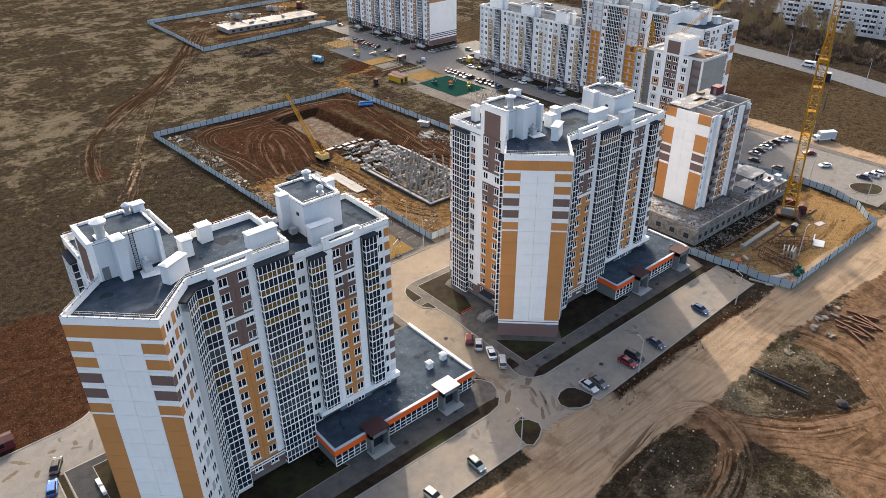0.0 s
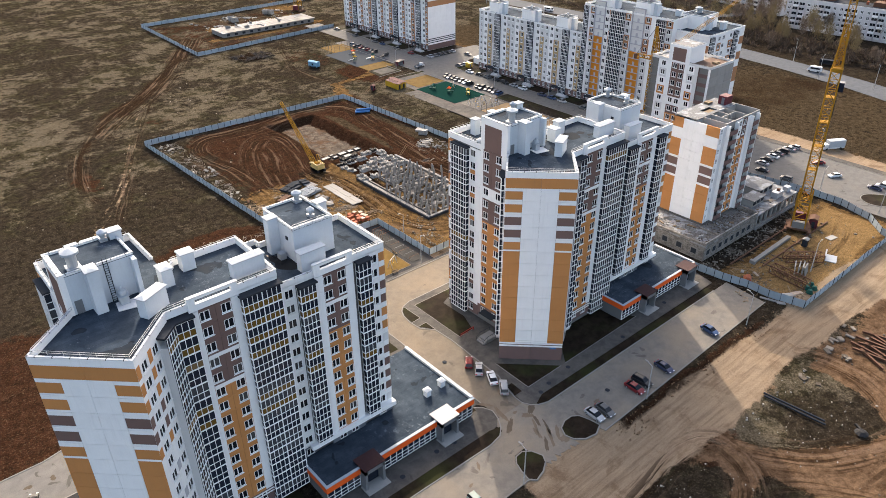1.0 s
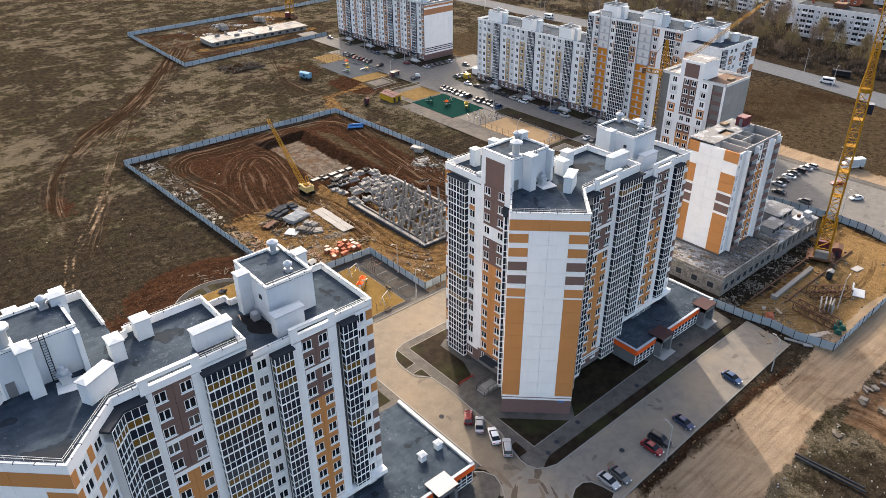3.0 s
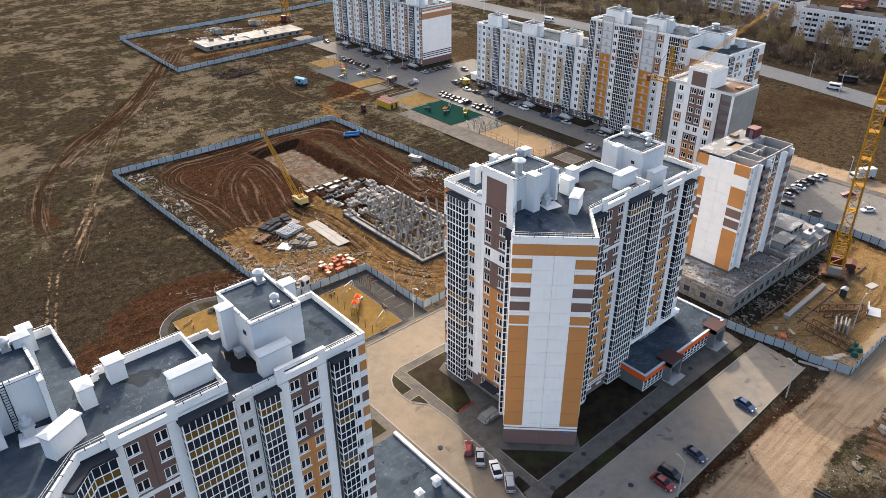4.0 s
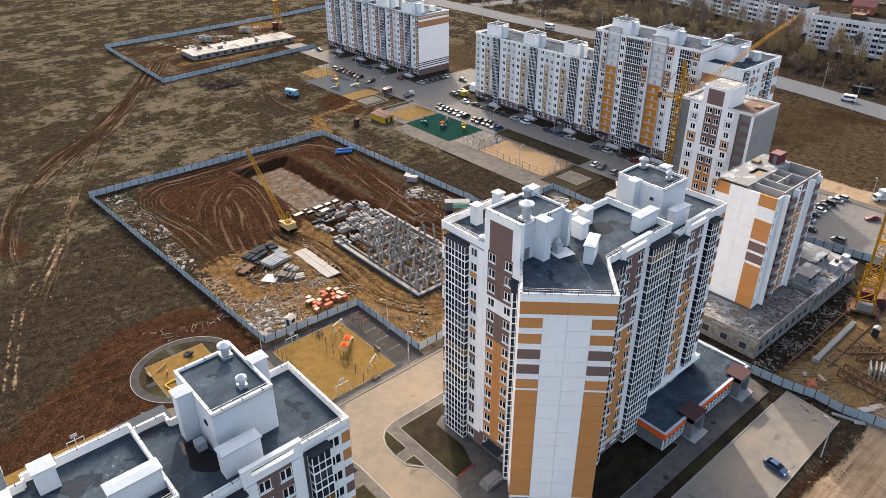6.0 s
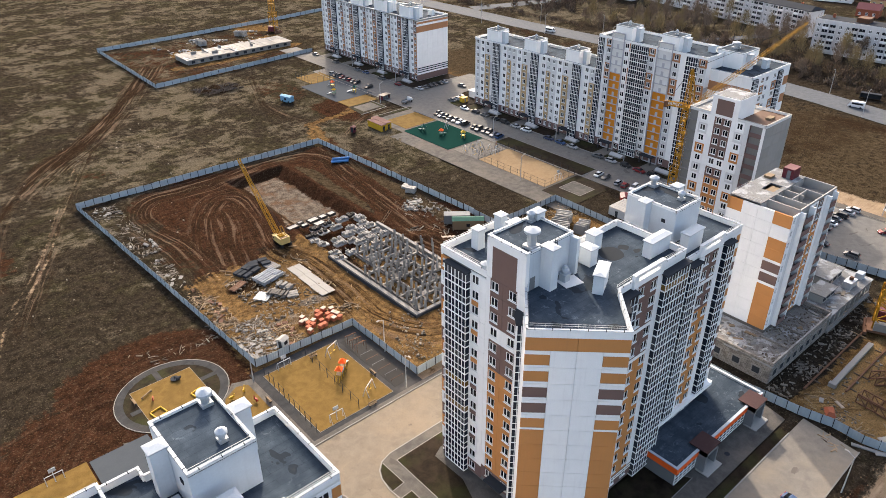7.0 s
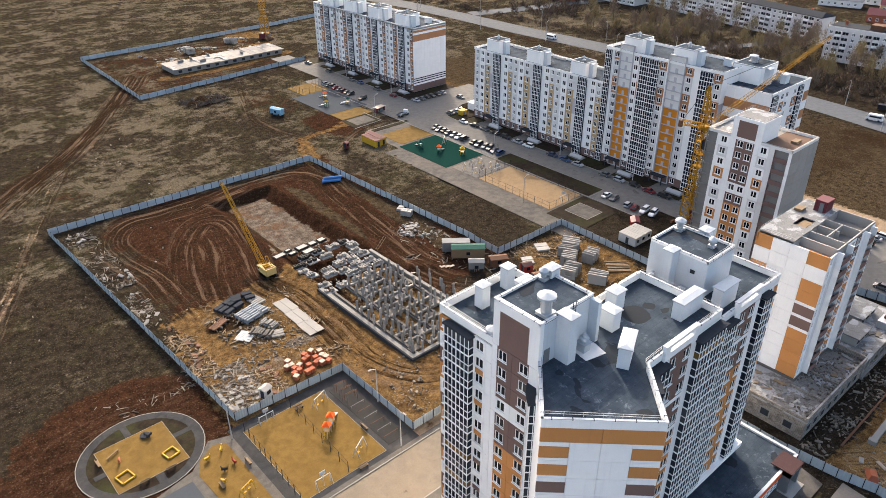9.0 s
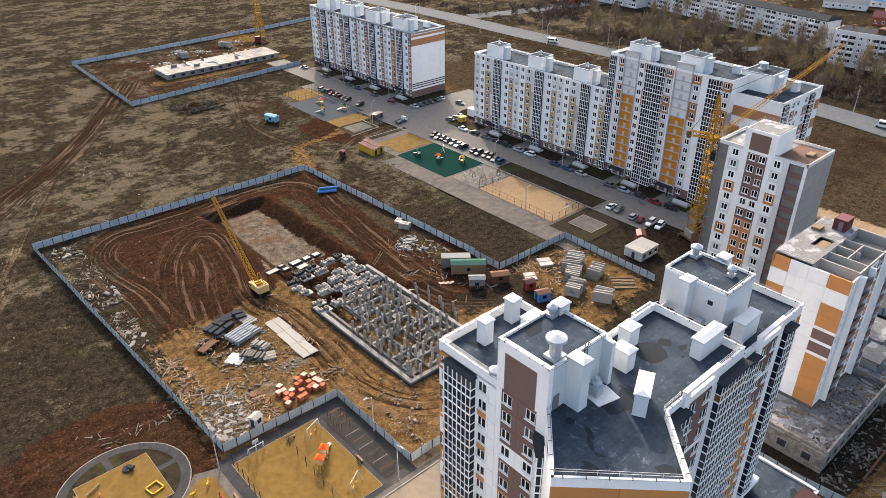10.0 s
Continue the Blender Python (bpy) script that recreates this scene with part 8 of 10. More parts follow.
def cabin(name, x, y, turn, lx, ly, h, body, roof, label, wheels=False, z=0.15, flat=False):
    """Site cabin with ribbed walls, a low or flat roof that stands over, a door and windows."""
    root = thing(name, x, y, 0, label, "site cabin", "", "", turn)
    b = part("body", Geo().box(-lx / 2, lx / 2, -ly / 2, ly / 2, z, h), body, root)
    if flat:
        lid = Geo().box(-lx / 2 - 0.08, lx / 2 + 0.08, -ly / 2 - 0.08, ly / 2 + 0.08, h, h + 0.12)
        for i in range(int(lx / 0.7)):
            lid.box(-lx / 2 + 0.3 + i * 0.7, -lx / 2 + 0.42 + i * 0.7, -ly / 2, ly / 2, h + 0.12, h + 0.18)
        part("roof", lid, roof, root)
    else:
        part("roof", Geo().add([(-lx / 2 - .15, -ly / 2 - .15, h), (lx / 2 + .15, -ly / 2 - .15, h), (lx / 2 + .15, ly / 2 + .15, h), (-lx / 2 - .15, ly / 2 + .15, h), (-lx / 2 - .15, 0, h + 0.45), (lx / 2 + .15, 0, h + 0.45)], [(0, 1, 5, 4), (2, 3, 4, 5), (1, 2, 5), (3, 0, 4), (3, 2, 1, 0)]), roof, root)
    for i in range(int(lx / 0.6)):
        part("rib", cached(("rib", h, ly), lambda: Geo().box(-0.04, 0.04, -ly / 2 - 0.04, ly / 2 + 0.04, 0.2, h - 0.05).mesh("rib")), body, root, "", pose(-lx / 2 + 0.3 + i * 0.6, 0, 0))
    part("door", Geo().box(-lx / 2 - 0.06, -lx / 2, -0.5, 0.4, 0.25, 2.1), DARKM, root)
    part("window", Geo().box(-0.5, 0.5, -ly / 2 - 0.07, -ly / 2, 1.1, 2.0), GLASS, root)
    if wheels:
        for sx in (-lx * 0.3, lx * 0.3):
            for sy in (-ly / 2, ly / 2):
                part("wheel", Geo().bar((sx, sy - 0.12, 0.45), (sx, sy + 0.12, 0.45), 0.9, 14), RUBBER, root)
    return root


cabin("site_cabin", 164.2, 182.0, -40, 7.5, 2.6, 2.9, GREYM, GREYM, "grey sheet-metal site cabin", flat=True)
cabin("site_cabin", 164.4, 177.4, -40, 9.0, 2.9, 3.0, WOOD, GREENP, "timber site cabin with a green sheet roof")
cabin("site_wagon", 161.0, 170.6, -40, 4.0, 2.2, 2.9, GREYM, GREYM, "pale grey site wagon on wheels", True, 0.9)
cabin("site_cabin", 167.2, 168.6, -30, 4.6, 2.5, 2.4, RUST, RUST, "rusty site cabin with an open frame")
cabin("site_cabin", 168.9, 155.6, -20, 3.4, 2.3, 2.5, BLUEP, RUST, "blue and rusty site cabin")
cabin("site_cabin", 170.2, 161.2, -20, 2.6, 2.2, 2.4, REDP, MAROONR, "small red site cabin")
cabin("site_cabin", 203.0, 152.5, 0, 2.4, 5.6, 2.7, POLE, CONCL, "white container cabin beside the fence", flat=True)
cabin("site_cabin", 205.6, 152.5, 0, 2.4, 5.6, 2.7, POLE, CONCL, "white container cabin beside the fence", flat=True)
cabin("site_cabin", 208.2, 152.5, 0, 2.4, 5.6, 2.7, POLE, CONCL, "white container cabin beside the fence", flat=True)
cabin("shed", 212.6, 157.5, 40, 3.6, 2.4, 2.0, REDP, MAROON, "dark red roofed shed")
cabin("container", 196.6, 262.0, 90, 9.6, 2.6, 2.7, YELP, DUSTRED, "yellow container with a dusty pink-brown roof", flat=True)
cabin("container", 193.9, 261.2, 90, 9.0, 2.4, 2.6, YELP, DUSTRED, "yellow container with a dusty pink-brown roof", flat=True)
cabin("booth", 184.5, 264.0, 20, 1.6, 1.6, 2.3, MAROON, DUSTRED, "dark red guard booth")
cabin("site_wagon", 184.6, 313.5, -72, 5.6, 2.4, 2.7, SKYB, SKYB, "pale blue site wagon on wheels", True, 0.7)
cabin("winch_cabin", 205.4, 75.4, 20, 3, 2.2, 2.8, MAROON, RUST, "maroon winch cabin beside the crane")
cabin("guard_box", 95.0, 163.8, 20, 2.0, 1.8, 2.3, POLE, CONCL, "small white hut beside the fence")
cabin("toilet_box", 192.2, 71.4, 5, 1.3, 1.3, 2.3, DARKM, CONCL, "dark toilet box with a white roof")


def panel_rack(x, y, turn, n, size, gap, label, seed):
    """Precast wall panels standing in a row, some with a window hole."""
    r = random.Random(seed)
    root = thing("precast_panel_rack", x, y, 0, label, "building material", "panel racks", "", turn)
    w, h = size
    solid_m = cached(("rp", size), lambda: Geo().box(-w / 2, w / 2, -0.14, 0.14, 0, h).mesh("panel"))
    holed_m = cached(("rh", size), lambda: Geo().ring(-w / 2, w / 2, 0, h, -w * 0.2, w * 0.2, h * 0.3, h * 0.75, -0.14, 0.14).mesh("panel"))
    for i in range(n):
        part("panel", holed_m if r.random() < 0.5 else solid_m, r.choice((CONC, CONCL, CONCL)), root, "", pose(r.uniform(-0.3, 0.3), (i - n / 2) * gap, 0.1, r.uniform(-14, 2), 0, r.uniform(-7, 7)))
    return root


panel_rack(187, 160.8, -62, 8, (4.6, 2.7), 1.0, "row of upright grey precast wall panels", 1)
panel_rack(188, 154.0, -70, 5, (3.4, 2.7), 1.15, "row of pale precast window panels", 2)
panel_rack(178, 152.6, -66, 6, (3.8, 2.7), 0.9, "row of upright grey precast wall panels", 3)
panel_rack(182.4, 157.0, -66, 6, (3.8, 2.7), 0.95, "row of upright grey precast wall panels", 4)
panel_rack(180.4, 145.6, -66, 4, (4.6, 2.8), 0.9, "pair of upright grey precast wall panels", 5)
panel_rack(177.6, 65.9, 20, 4, (3.4, 2.6), 0.9, "upright grey precast panels in a steel frame", 6)
stack("timber_stack", 190, 146.6, -40, 1, 7, 1, (6, 0.3, 0.3), 0.5, WOOD, "long timber bearers on the sand", "building material", 12, 0.2)
stack("slab_stack", 182.6, 166.8, -30, 1, 2, 2, (3.6, 1.8, 0.25), 0.3, CONCL, "flat pale precast slabs in a pile", "building material", 13)
stack("slab_stack", 174.6, 164.8, -30, 1, 2, 1, (3.0, 1.7, 0.25), 0.3, CONCL, "flat pale precast slabs in a pile", "building material", 14)
for y, xa, xb in ((79.7, 168.0, 200.0), (73.6, 173.6, 211.0)):
    lone("crane_rail", Geo().bar((xa, y, 0.2), (xb, y, 0.2), 0.35), RUST, "rusty crane rail on sleepers in the sand", "rail", "crane rails")
for i in range(13):
    lone("sleeper", Geo().box(-0.14, 0.14, -1.5, 1.5, 0, 0.16), TIMBERPOLE if i % 3 else WOOD, "dark timber sleeper half sunk in the sand", "sleeper", "crane track sleepers", "", pose(169.5 + i * 2.9, 79.7 if i % 2 else 73.6, -0.02, 0, 0, (i * 37) % 9 - 4))
lone("red_barrier", Geo().bar((0, 0, 0.85), (4.2, 0.2, 0.85), 0.12).bar((0, 0, 0.45), (4.2, 0.2, 0.45), 0.08).bar((0.05, 0, 0), (0.05, 0, 0.9), 0.12).bar((4.15, 0.2, 0), (4.15, 0.2, 0.9), 0.12).bar((2.1, 0.1, 0), (2.1, 0.1, 0.9), 0.1), REDP, "low red barrier at the edge of the lawn", "barrier", "", "", pose(93.2, 103.3, 0.1))
for i, (x, y, a, b, g) in enumerate(((165.8, 62.6, 3.4, 1.5, -30), (168.2, 61.6, 3.0, 1.3, -24), (160.4, 64.4, 5.0, 0.8, -68), (161.0, 62.0, 2.0, 1.0, -50), (168.8, 72.8, 2.2, 0.7, 60), (167.4, 75.8, 1.6, 0.8, 20))):
    lone("board", Geo().box(-a / 2, a / 2, -b / 2, b / 2, 0, 0.12).box(-a / 2 + 0.2, a / 2 - 0.1, -b / 2 + 0.1, b / 2 - 0.15, 0.12, 0.2), (CONCL, WRAP, CONCM)[i % 3], "pale board lying on the trampled sand", "board", "loose boards", "", pose(x, y, 0.0, 0, 2, g))
lone("rubble_mound", Geo().add([(-1.6, -1.0, 0), (1.6, -1.0, 0), (1.6, 1.0, 0), (-1.6, 1.0, 0), (-0.9, -0.5, 0.9), (0.9, -0.4, 1.0), (0.8, 0.5, 0.9), (-0.9, 0.5, 1.0)], [(4, 5, 6, 7), (0, 1, 5, 4), (1, 2, 6, 5), (2, 3, 7, 6), (3, 0, 4, 7)]), BRICK, "orange mound of broken brick beside the fence", "mound", "", "", pose(165.0, 73.0, -0.02, 0, 0, 30))
lone("rail_beam", Geo().box(-10.3, 10.3, -0.55, 0.55, 0, 0.7).box(-10.6, -9.6, -0.75, 0.75, 0, 0.95), CONC, "long grey concrete beam on the sand", "beam", "", "", pose(183.4, 76.4, -0.05, 0, 0, 1.0))
tru = Geo()
for yy in (0, 2.2):
    tru.bar((-5, yy, 0.2), (5, yy, 0.2), 0.22).bar((-5, yy, 2.2), (5, yy, 2.2), 0.22)
    for i in range(6):
        tru.bar((-5 + i * 2, yy, 0.2), (-5 + i * 2, yy, 2.2), 0.16)
        if i < 5:
            tru.bar((-5 + i * 2, yy, 0.2), (-3 + i * 2, yy, 2.2), 0.14)
for i in range(6):
    tru.bar((-5 + i * 2, 0, 2.2), (-5 + i * 2, 2.2, 2.2), 0.12)
tru_me = tru.mesh("truss")
lone("steel_truss", tru_me, RUST, "dark rusty steel truss on the sand", "truss", "steel trusses", "", pose(173.6, 65.8, 0, 0, 0, 84))
lone("steel_truss", tru_me, RUST, "dark rusty steel truss on the sand", "truss", "steel trusses", "", pose(183.6, 67.2, 0, 0, 0, -41))
lone("steel_plate", Geo().box(-2, 2, -1.5, 1.5, 0, 0.15).box(-2, 2, 1.2, 1.5, 0.1, 1.6), ZINC, "grey steel bin beside the fence", "bin", "", "", pose(191, 63.6, 0, 0, 0, 20))
lone("steel_plate", Geo().box(-1.6, 1.6, -0.9, 0.9, 0, 0.12), CONCL, "white board lying on the sand", "board", "", "", pose(202.5, 68.6, 0.05, 0, 0, -10))
for i in range(4):
    lone("tarpaulin_bundle", Geo().tube(0, 0, 0, 0.9, 0.9, 0.5, 9), GREENP, "dark green tarpaulin bundle by the fence", "bundle", "tarpaulin bundles", "", pose(170.6 + i * 1.2, 59.6 + (i % 2) * 1.3, 0, 4 * i, 3, 30 * i))
lone("ladder", Geo().bar((0, -0.4, 0), (0, -0.4, 7), 0.12).bar((0, 0.4, 0), (0, 0.4, 7), 0.12).bar((0, -0.4, 1), (0, 0.4, 1), 0.1).bar((0, -0.4, 2), (0, 0.4, 2), 0.1).bar((0, -0.4, 3), (0, 0.4, 3), 0.1).bar((0, -0.4, 4), (0, 0.4, 4), 0.1).bar((0, -0.4, 5), (0, 0.4, 5), 0.1).bar((0, -0.4, 6), (0, 0.4, 6), 0.1), WOOD, "timber ladder leaning out of the pit", "ladder", "", "", pose(145.4, 196.0, -1.2, 0, 55, 10))
# far slab site
fs = thing("slab_foundation", 206, 404, 0, "long pale concrete ground-floor slab under construction", "foundation")
part("wall", Geo().box(-29, 30, -7, 8, 0, 2.18), CONC, fs, "raw concrete wall")
slab_rng = random.Random(19)
for i in range(20):
    for y0, y1 in ((-7.4, 0.3), (0.4, 8.4)):
        if slab_rng.random() < 0.1:
            continue
        part("slab", cached(("far_slab", y0), lambda: Geo().box(-1.44, 1.44, y0, y1, 2.2, 2.55).mesh("slab")), slab_rng.choice((CONC, CONC, CONCM, CONCM, DECKG)), fs, "", pose(-28.0 + i * 3.02, 0, slab_rng.uniform(-0.03, 0.05)))
for i in range(12):
    part("opening", Geo().box(-27 + i * 4.8, -25.2 + i * 4.8, -7.15, -6.9, 0.6, 1.8), DARKM, fs)
rng = random.Random(14)
for i in range(5):
    part("wall_piece", Geo().box(-1.5, 1.5, -0.15, 0.15, 0, 1.2), CONC, fs, "", pose(rng.uniform(-27, 28), rng.uniform(-6, 7), 2.6, 0, 0, rng.choice((0, 90))))
panel_rack(200, 432, 0, 6, (4, 2.7), 1.2, "upright grey precast wall panels", 8)
panel_rack(226, 436, 30, 6, (4, 2.7), 1.2, "upright grey precast wall panels", 9)
scatter("site_litter", "scattered timber and concrete on the far site", 160, (170, 240, 418, 446), ((0.8, 4), (0.3, 1.2), (0.1, 0.6)), CONCL, 90)

scatter("deck_rubble", "cement lumps and chips strewn over the muddy podium deck", 520, (164.4, 190, 86, 92), ((0.2, 0.8), (0.15, 0.5), (0.05, 0.3)), RUBBLE, 95, 4.75)
scatter("deck_rubble", "cement lumps and boards strewn over the podium deck", 280, (164.4, 173, 92, 107.5), ((0.2, 1.4), (0.12, 0.5), (0.05, 0.25)), CONC, 96, 4.75)
scatter("yard_litter", "boards, scrap and chips beside the podium wall", 420, (163, 214, 80.5, 85), ((0.2, 1.7), (0.1, 0.5), (0.05, 0.3)), GREYWOOD, 97)
scatter("yard_litter", "broken boards and pale chips around the stacks of bars", 420, (97, 112, 172, 196), ((0.2, 1.6), (0.1, 0.5), (0.05, 0.3)), GREYWOOD, 98, even=True)
scatter("yard_litter", "boards and offcuts among the precast panels", 260, (172, 196, 158, 172), ((0.4, 2.8), (0.1, 0.4), (0.05, 0.25)), WOOD, 99)


# ---- playground beside the site ----
sheet("pavement", rect(84.4, 111.2, 134.2, 160.0), 0.05, DAMP, "dark asphalt round the play yard", "footway")
sheet("play_yard", rect(86.6, 104.2, 135.6, 157.6), 0.10, SAND, "ochre sand play yard", "playground")
sheet("pavement", rect(105.4, 109.6, 136.4, 156.6), 0.09, WETC, "dark damp rubber exercise strip", "playground")
sheet("pavement", [(57, 134.2), (84.6, 134.2), (84.6, 158.5), (80.4, 160), (75, 154.8), (66, 153), (57, 158)], 0.04, WALKWAY, "grey asphalt paths of the play area", "footway")
sheet("play_yard", [(77.2, 156.4), (75.4, 153.0), (76.4, 136), (82.8, 136), (82.8, 157.4), (80.6, 158.4)], 0.09, SAND, "ochre sand strip with springers", "playground")
sheet("play_yard", rect(50.6, 61.4, 136, 157.4), 0.08, GREYC, "blue-grey rubber play pad beside the sand yard", "playground")
sheet("play_yard", rect(31.0, 50.2, 136, 157.8), 0.07, SAND, "ochre sand ball yard", "playground")
sheet("play_yard", rect(62.0, 74.0, 141.0, 152.6), 0.09, GREYC, "blue-grey rubber play pad", "playground")


def ellipse(cx, cy, a, b, n=36):
    return [(cx + a * math.cos(math.tau * i / n), cy + b * math.sin(math.tau * i / n)) for i in range(n)]


sheet("lawn", ellipse(69.8, 165.2, 10.9, 10.4), 0.06, LAWN, "dark soil inside the round path", "lawn")
ringp = Geo()
eo, ei = ellipse(69.8, 165.2, 11.4, 10.9), ellipse(69.8, 165.2, 9.6, 9.2)
for i in range(36):
    j = (i + 1) % 36
    ringp.add([(*eo[i], 0.10), (*eo[j], 0.10), (*ei[j], 0.10), (*ei[i], 0.10)], [(0, 1, 2, 3)])
lone("pavement", ringp, DAMP, "round grey asphalt path", "footway", "", "structure")
sheet("play_yard", rect(63.1, 76.0, 158.4, 171.0), 0.12, SAND, "square ochre sand pad inside the round path", "playground")
for a, b in (((61.0, 164.0), (63.1, 165.2)), ((69.0, 171.0), (70.2, 174.6)), ((76.0, 165.0), (79.4, 166.2)), ((69.5, 155.4), (71.0, 158.4))):
    sheet("pavement", rect(min(a[0], b[0]), max(a[0], b[0]), min(a[1], b[1]), max(a[1], b[1])), 0.11, DAMP, "short asphalt path", "footway")
kerb(eo, 0.16, 0.14, True)
kerb(rect(63.1, 76.0, 158.4, 171.0), 0.17, 0.12, True)
kerb(rect(86.6, 104.2, 135.6, 157.6), 0.15, 0.12, True)
kerb([(57, 133.2), (155, 133.2)], 0.18, 0.22)


def sandbox(x, y, w):
    root = thing("sandbox", x, y, 0.1, "yellow-edged square sandbox on the sand", "sandbox", "sandboxes", "", 12)
    for k in range(4):
        part("board", cached(("sb", w), lambda: Geo().box(-w / 2, w / 2, -w / 2, -w / 2 + 0.2, 0, 0.35).mesh("board")), YELP, root, "", pose(0, 0, 0, 0, 0, 90 * k))


sandbox(73.9, 161.6, 2.4)
sandbox(65.4, 161.4, 2.6)


def bench(x, y, turn, mat=WOOD):
    root = thing("bench", x, y, 0.1, "small park bench with dark legs", "bench", "benches", "", turn)
    part("seat", Geo().box(-0.9, 0.9, -0.25, 0.25, 0.42, 0.5), mat, root)
    part("backrest", Geo().box(-0.9, 0.9, 0.22, 0.3, 0.6, 0.95), mat, root)
    for sx in (-0.7, 0.7):
        part("leg", Geo().box(sx - 0.06, sx + 0.06, -0.2, 0.26, 0, 0.42), DARKM, root)


for x, y, a in ((62.8, 167.6, 90), (72.4, 158.0, 180), (67.6, 158.0, 180), (83.6, 150.0, 90), (77.4, 148, -90), (98.0, 156, 0), (104.6, 143.0, 90), (98.6, 134.9, 0)):
    bench(x, y, a, WOOD)


def frame_swing(x, y, turn, w, h, mat, label, name="swing_frame"):
    """Two A-frames with a top bar and hanging seats."""
    root = thing(name, x, y, 0.1, label, "play equipment", "play frames", "", turn)
    for sx in (-w / 2, w / 2):
        for sy in (-0.7, 0.7):
            part("leg", Geo().bar((sx, sy, 0), (sx, 0, h), 0.13), mat, root)
    part("top_bar", Geo().bar((-w / 2, 0, h), (w / 2, 0, h), 0.13), mat, root)
    for sx in (-w * 0.2, w * 0.2):
        part("hanger", Geo().bar((sx, 0, 0.5), (sx, 0, h), 0.05).box(sx - 0.25, sx + 0.25, -0.12, 0.12, 0.42, 0.5), YELP, root)


frame_swing(101.9, 154.4, 20, 3.4, 2.4, POLE, "grey steel swing frame on the sand")
frame_swing(100.4, 138.6, 30, 3.2, 2.3, POLE, "grey steel swing frame on the sand")
frame_swing(80.2, 144.0, 20, 2.6, 1.8, YELP, "yellow climbing bars on the sand")
frame_swing(79.0, 139.6, 20, 2.6, 1.8, YELP, "yellow climbing bars on the sand")


def goal(x, y, turn, name="goal_frame"):
    root = thing(name, x, y, 0.1, "white goal frame with a basketball board", "goal", "goals", "", turn)
    for sx in (-1.5, 1.5):
        part("post", Geo().bar((sx, 0, 0), (sx, 0, 2.0), 0.1), WMETAL, root)
        part("stay", Geo().bar((sx, 1.0, 0), (sx, 0.2, 2.0), 0.07), WMETAL, root)
    part("crossbar", Geo().bar((-1.55, 0, 2.0), (1.55, 0, 2.0), 0.1), WMETAL, root)
    part("board", Geo().box(-0.6, 0.6, -0.05, 0.05, 2.6, 3.4).bar((0, 0.15, 0), (0, 0.15, 3.0), 0.12), WMETAL, root, "white basketball board on a post")


goal(91.4, 157.0, 0)
goal(44.6, 156.4, 0)
goal(90.9, 136.4, 180)
goal(209.5, 211.0, 0)
goal(209.5, 182.0, 180)

sl = thing("play_tower", 99.4, 147.2, 0.1, "coloured play tower with red roofs and a slide", "play equipment", "", "", 40)
for k, sx in enumerate((-1.3, 1.3)):
    for a in (-0.6, 0.6):
        for b in (-0.6, 0.6):
            part("post", Geo().bar((sx + a, b, 0), (sx + a, b, 2.5), 0.12), YELP, sl)
    part("platform", Geo().box(sx - 0.65, sx + 0.65, -0.65, 0.65, 1.1, 1.2), WOOD, sl)
    part("roof", Geo().add([(sx - 0.8, -0.8, 2.4), (sx + 0.8, -0.8, 2.4), (sx + 0.8, 0.8, 2.4), (sx - 0.8, 0.8, 2.4), (sx, 0, 3.3)], [(0, 1, 4), (1, 2, 4), (2, 3, 4), (3, 0, 4), (3, 2, 1, 0)]), ORED, sl, "red pyramid roof")
part("bridge", Geo().box(-0.7, 0.7, -0.5, 0.5, 1.1, 1.2), BLUEP, sl)
part("slide", Geo().add([(1.9, -0.35, 1.3), (1.9, 0.35, 1.3), (4.4, 0.35, 0.3), (4.4, -0.35, 0.3), (1.9, -0.35, 1.15), (1.9, 0.35, 1.15), (4.4, 0.35, 0.15), (4.4, -0.35, 0.15)], [(0, 1, 2, 3), (7, 6, 5, 4), (0, 3, 7, 4), (1, 5, 6, 2), (2, 6, 7, 3), (0, 4, 5, 1)]), POLE, sl, "pale slide")
part("ladder", Geo().bar((-1.9, -0.3, 1.2), (-2.8, -0.3, 0), 0.1).bar((-1.9, 0.3, 1.2), (-2.8, 0.3, 0), 0.1), YELP, sl)


def netted(pts, label, h=3.0, pitch=3.0):
    """Row of dark fence posts with two thin wires."""
    root = thing("mesh_fence", *pts[0], 0, label, "fence", "court fences")
    post = cached(("npost", h), lambda: Geo().bar((0, 0, 0), (0, 0, h), 0.1).mesh("post"))
    for (x0, y0), (x1, y1) in zip(pts, pts[1:]):
        ln = math.hypot(x1 - x0, y1 - y0)
        n = max(1, round(ln / pitch))
        for i in range(n + 1):
            part("post", post, DARKM, root, "", put(root, x0 + (x1 - x0) * i / n, y0 + (y1 - y0) * i / n, 0))
        o = root.location
        part("wire", Geo().bar((x0 - o.x, y0 - o.y, h - 0.05), (x1 - o.x, y1 - o.y, h - 0.05), 0.035).bar((x0 - o.x, y0 - o.y, h / 2), (x1 - o.x, y1 - o.y, h / 2), 0.03), DARKM, root)


netted([(96.9, 157.4), (96.0, 136.0)], "row of dark mesh fence posts across the sand yard", 2.6)
netted([(86.8, 157.4), (86.0, 135.8)], "row of dark mesh fence posts along the sand yard", 2.6, 2.2)
netted([(202.0, 181.0), (217.0, 181.0), (217.0, 212.0), (202.0, 212.0), (202.0, 181.0)], "low dark mesh fence round the football pitch", 2.4)
netted([(206, 328.2), (219.5, 328.2), (219.5, 342), (206, 342), (206, 328.2)], "dark mesh fence round the sand pitch", 3.0)

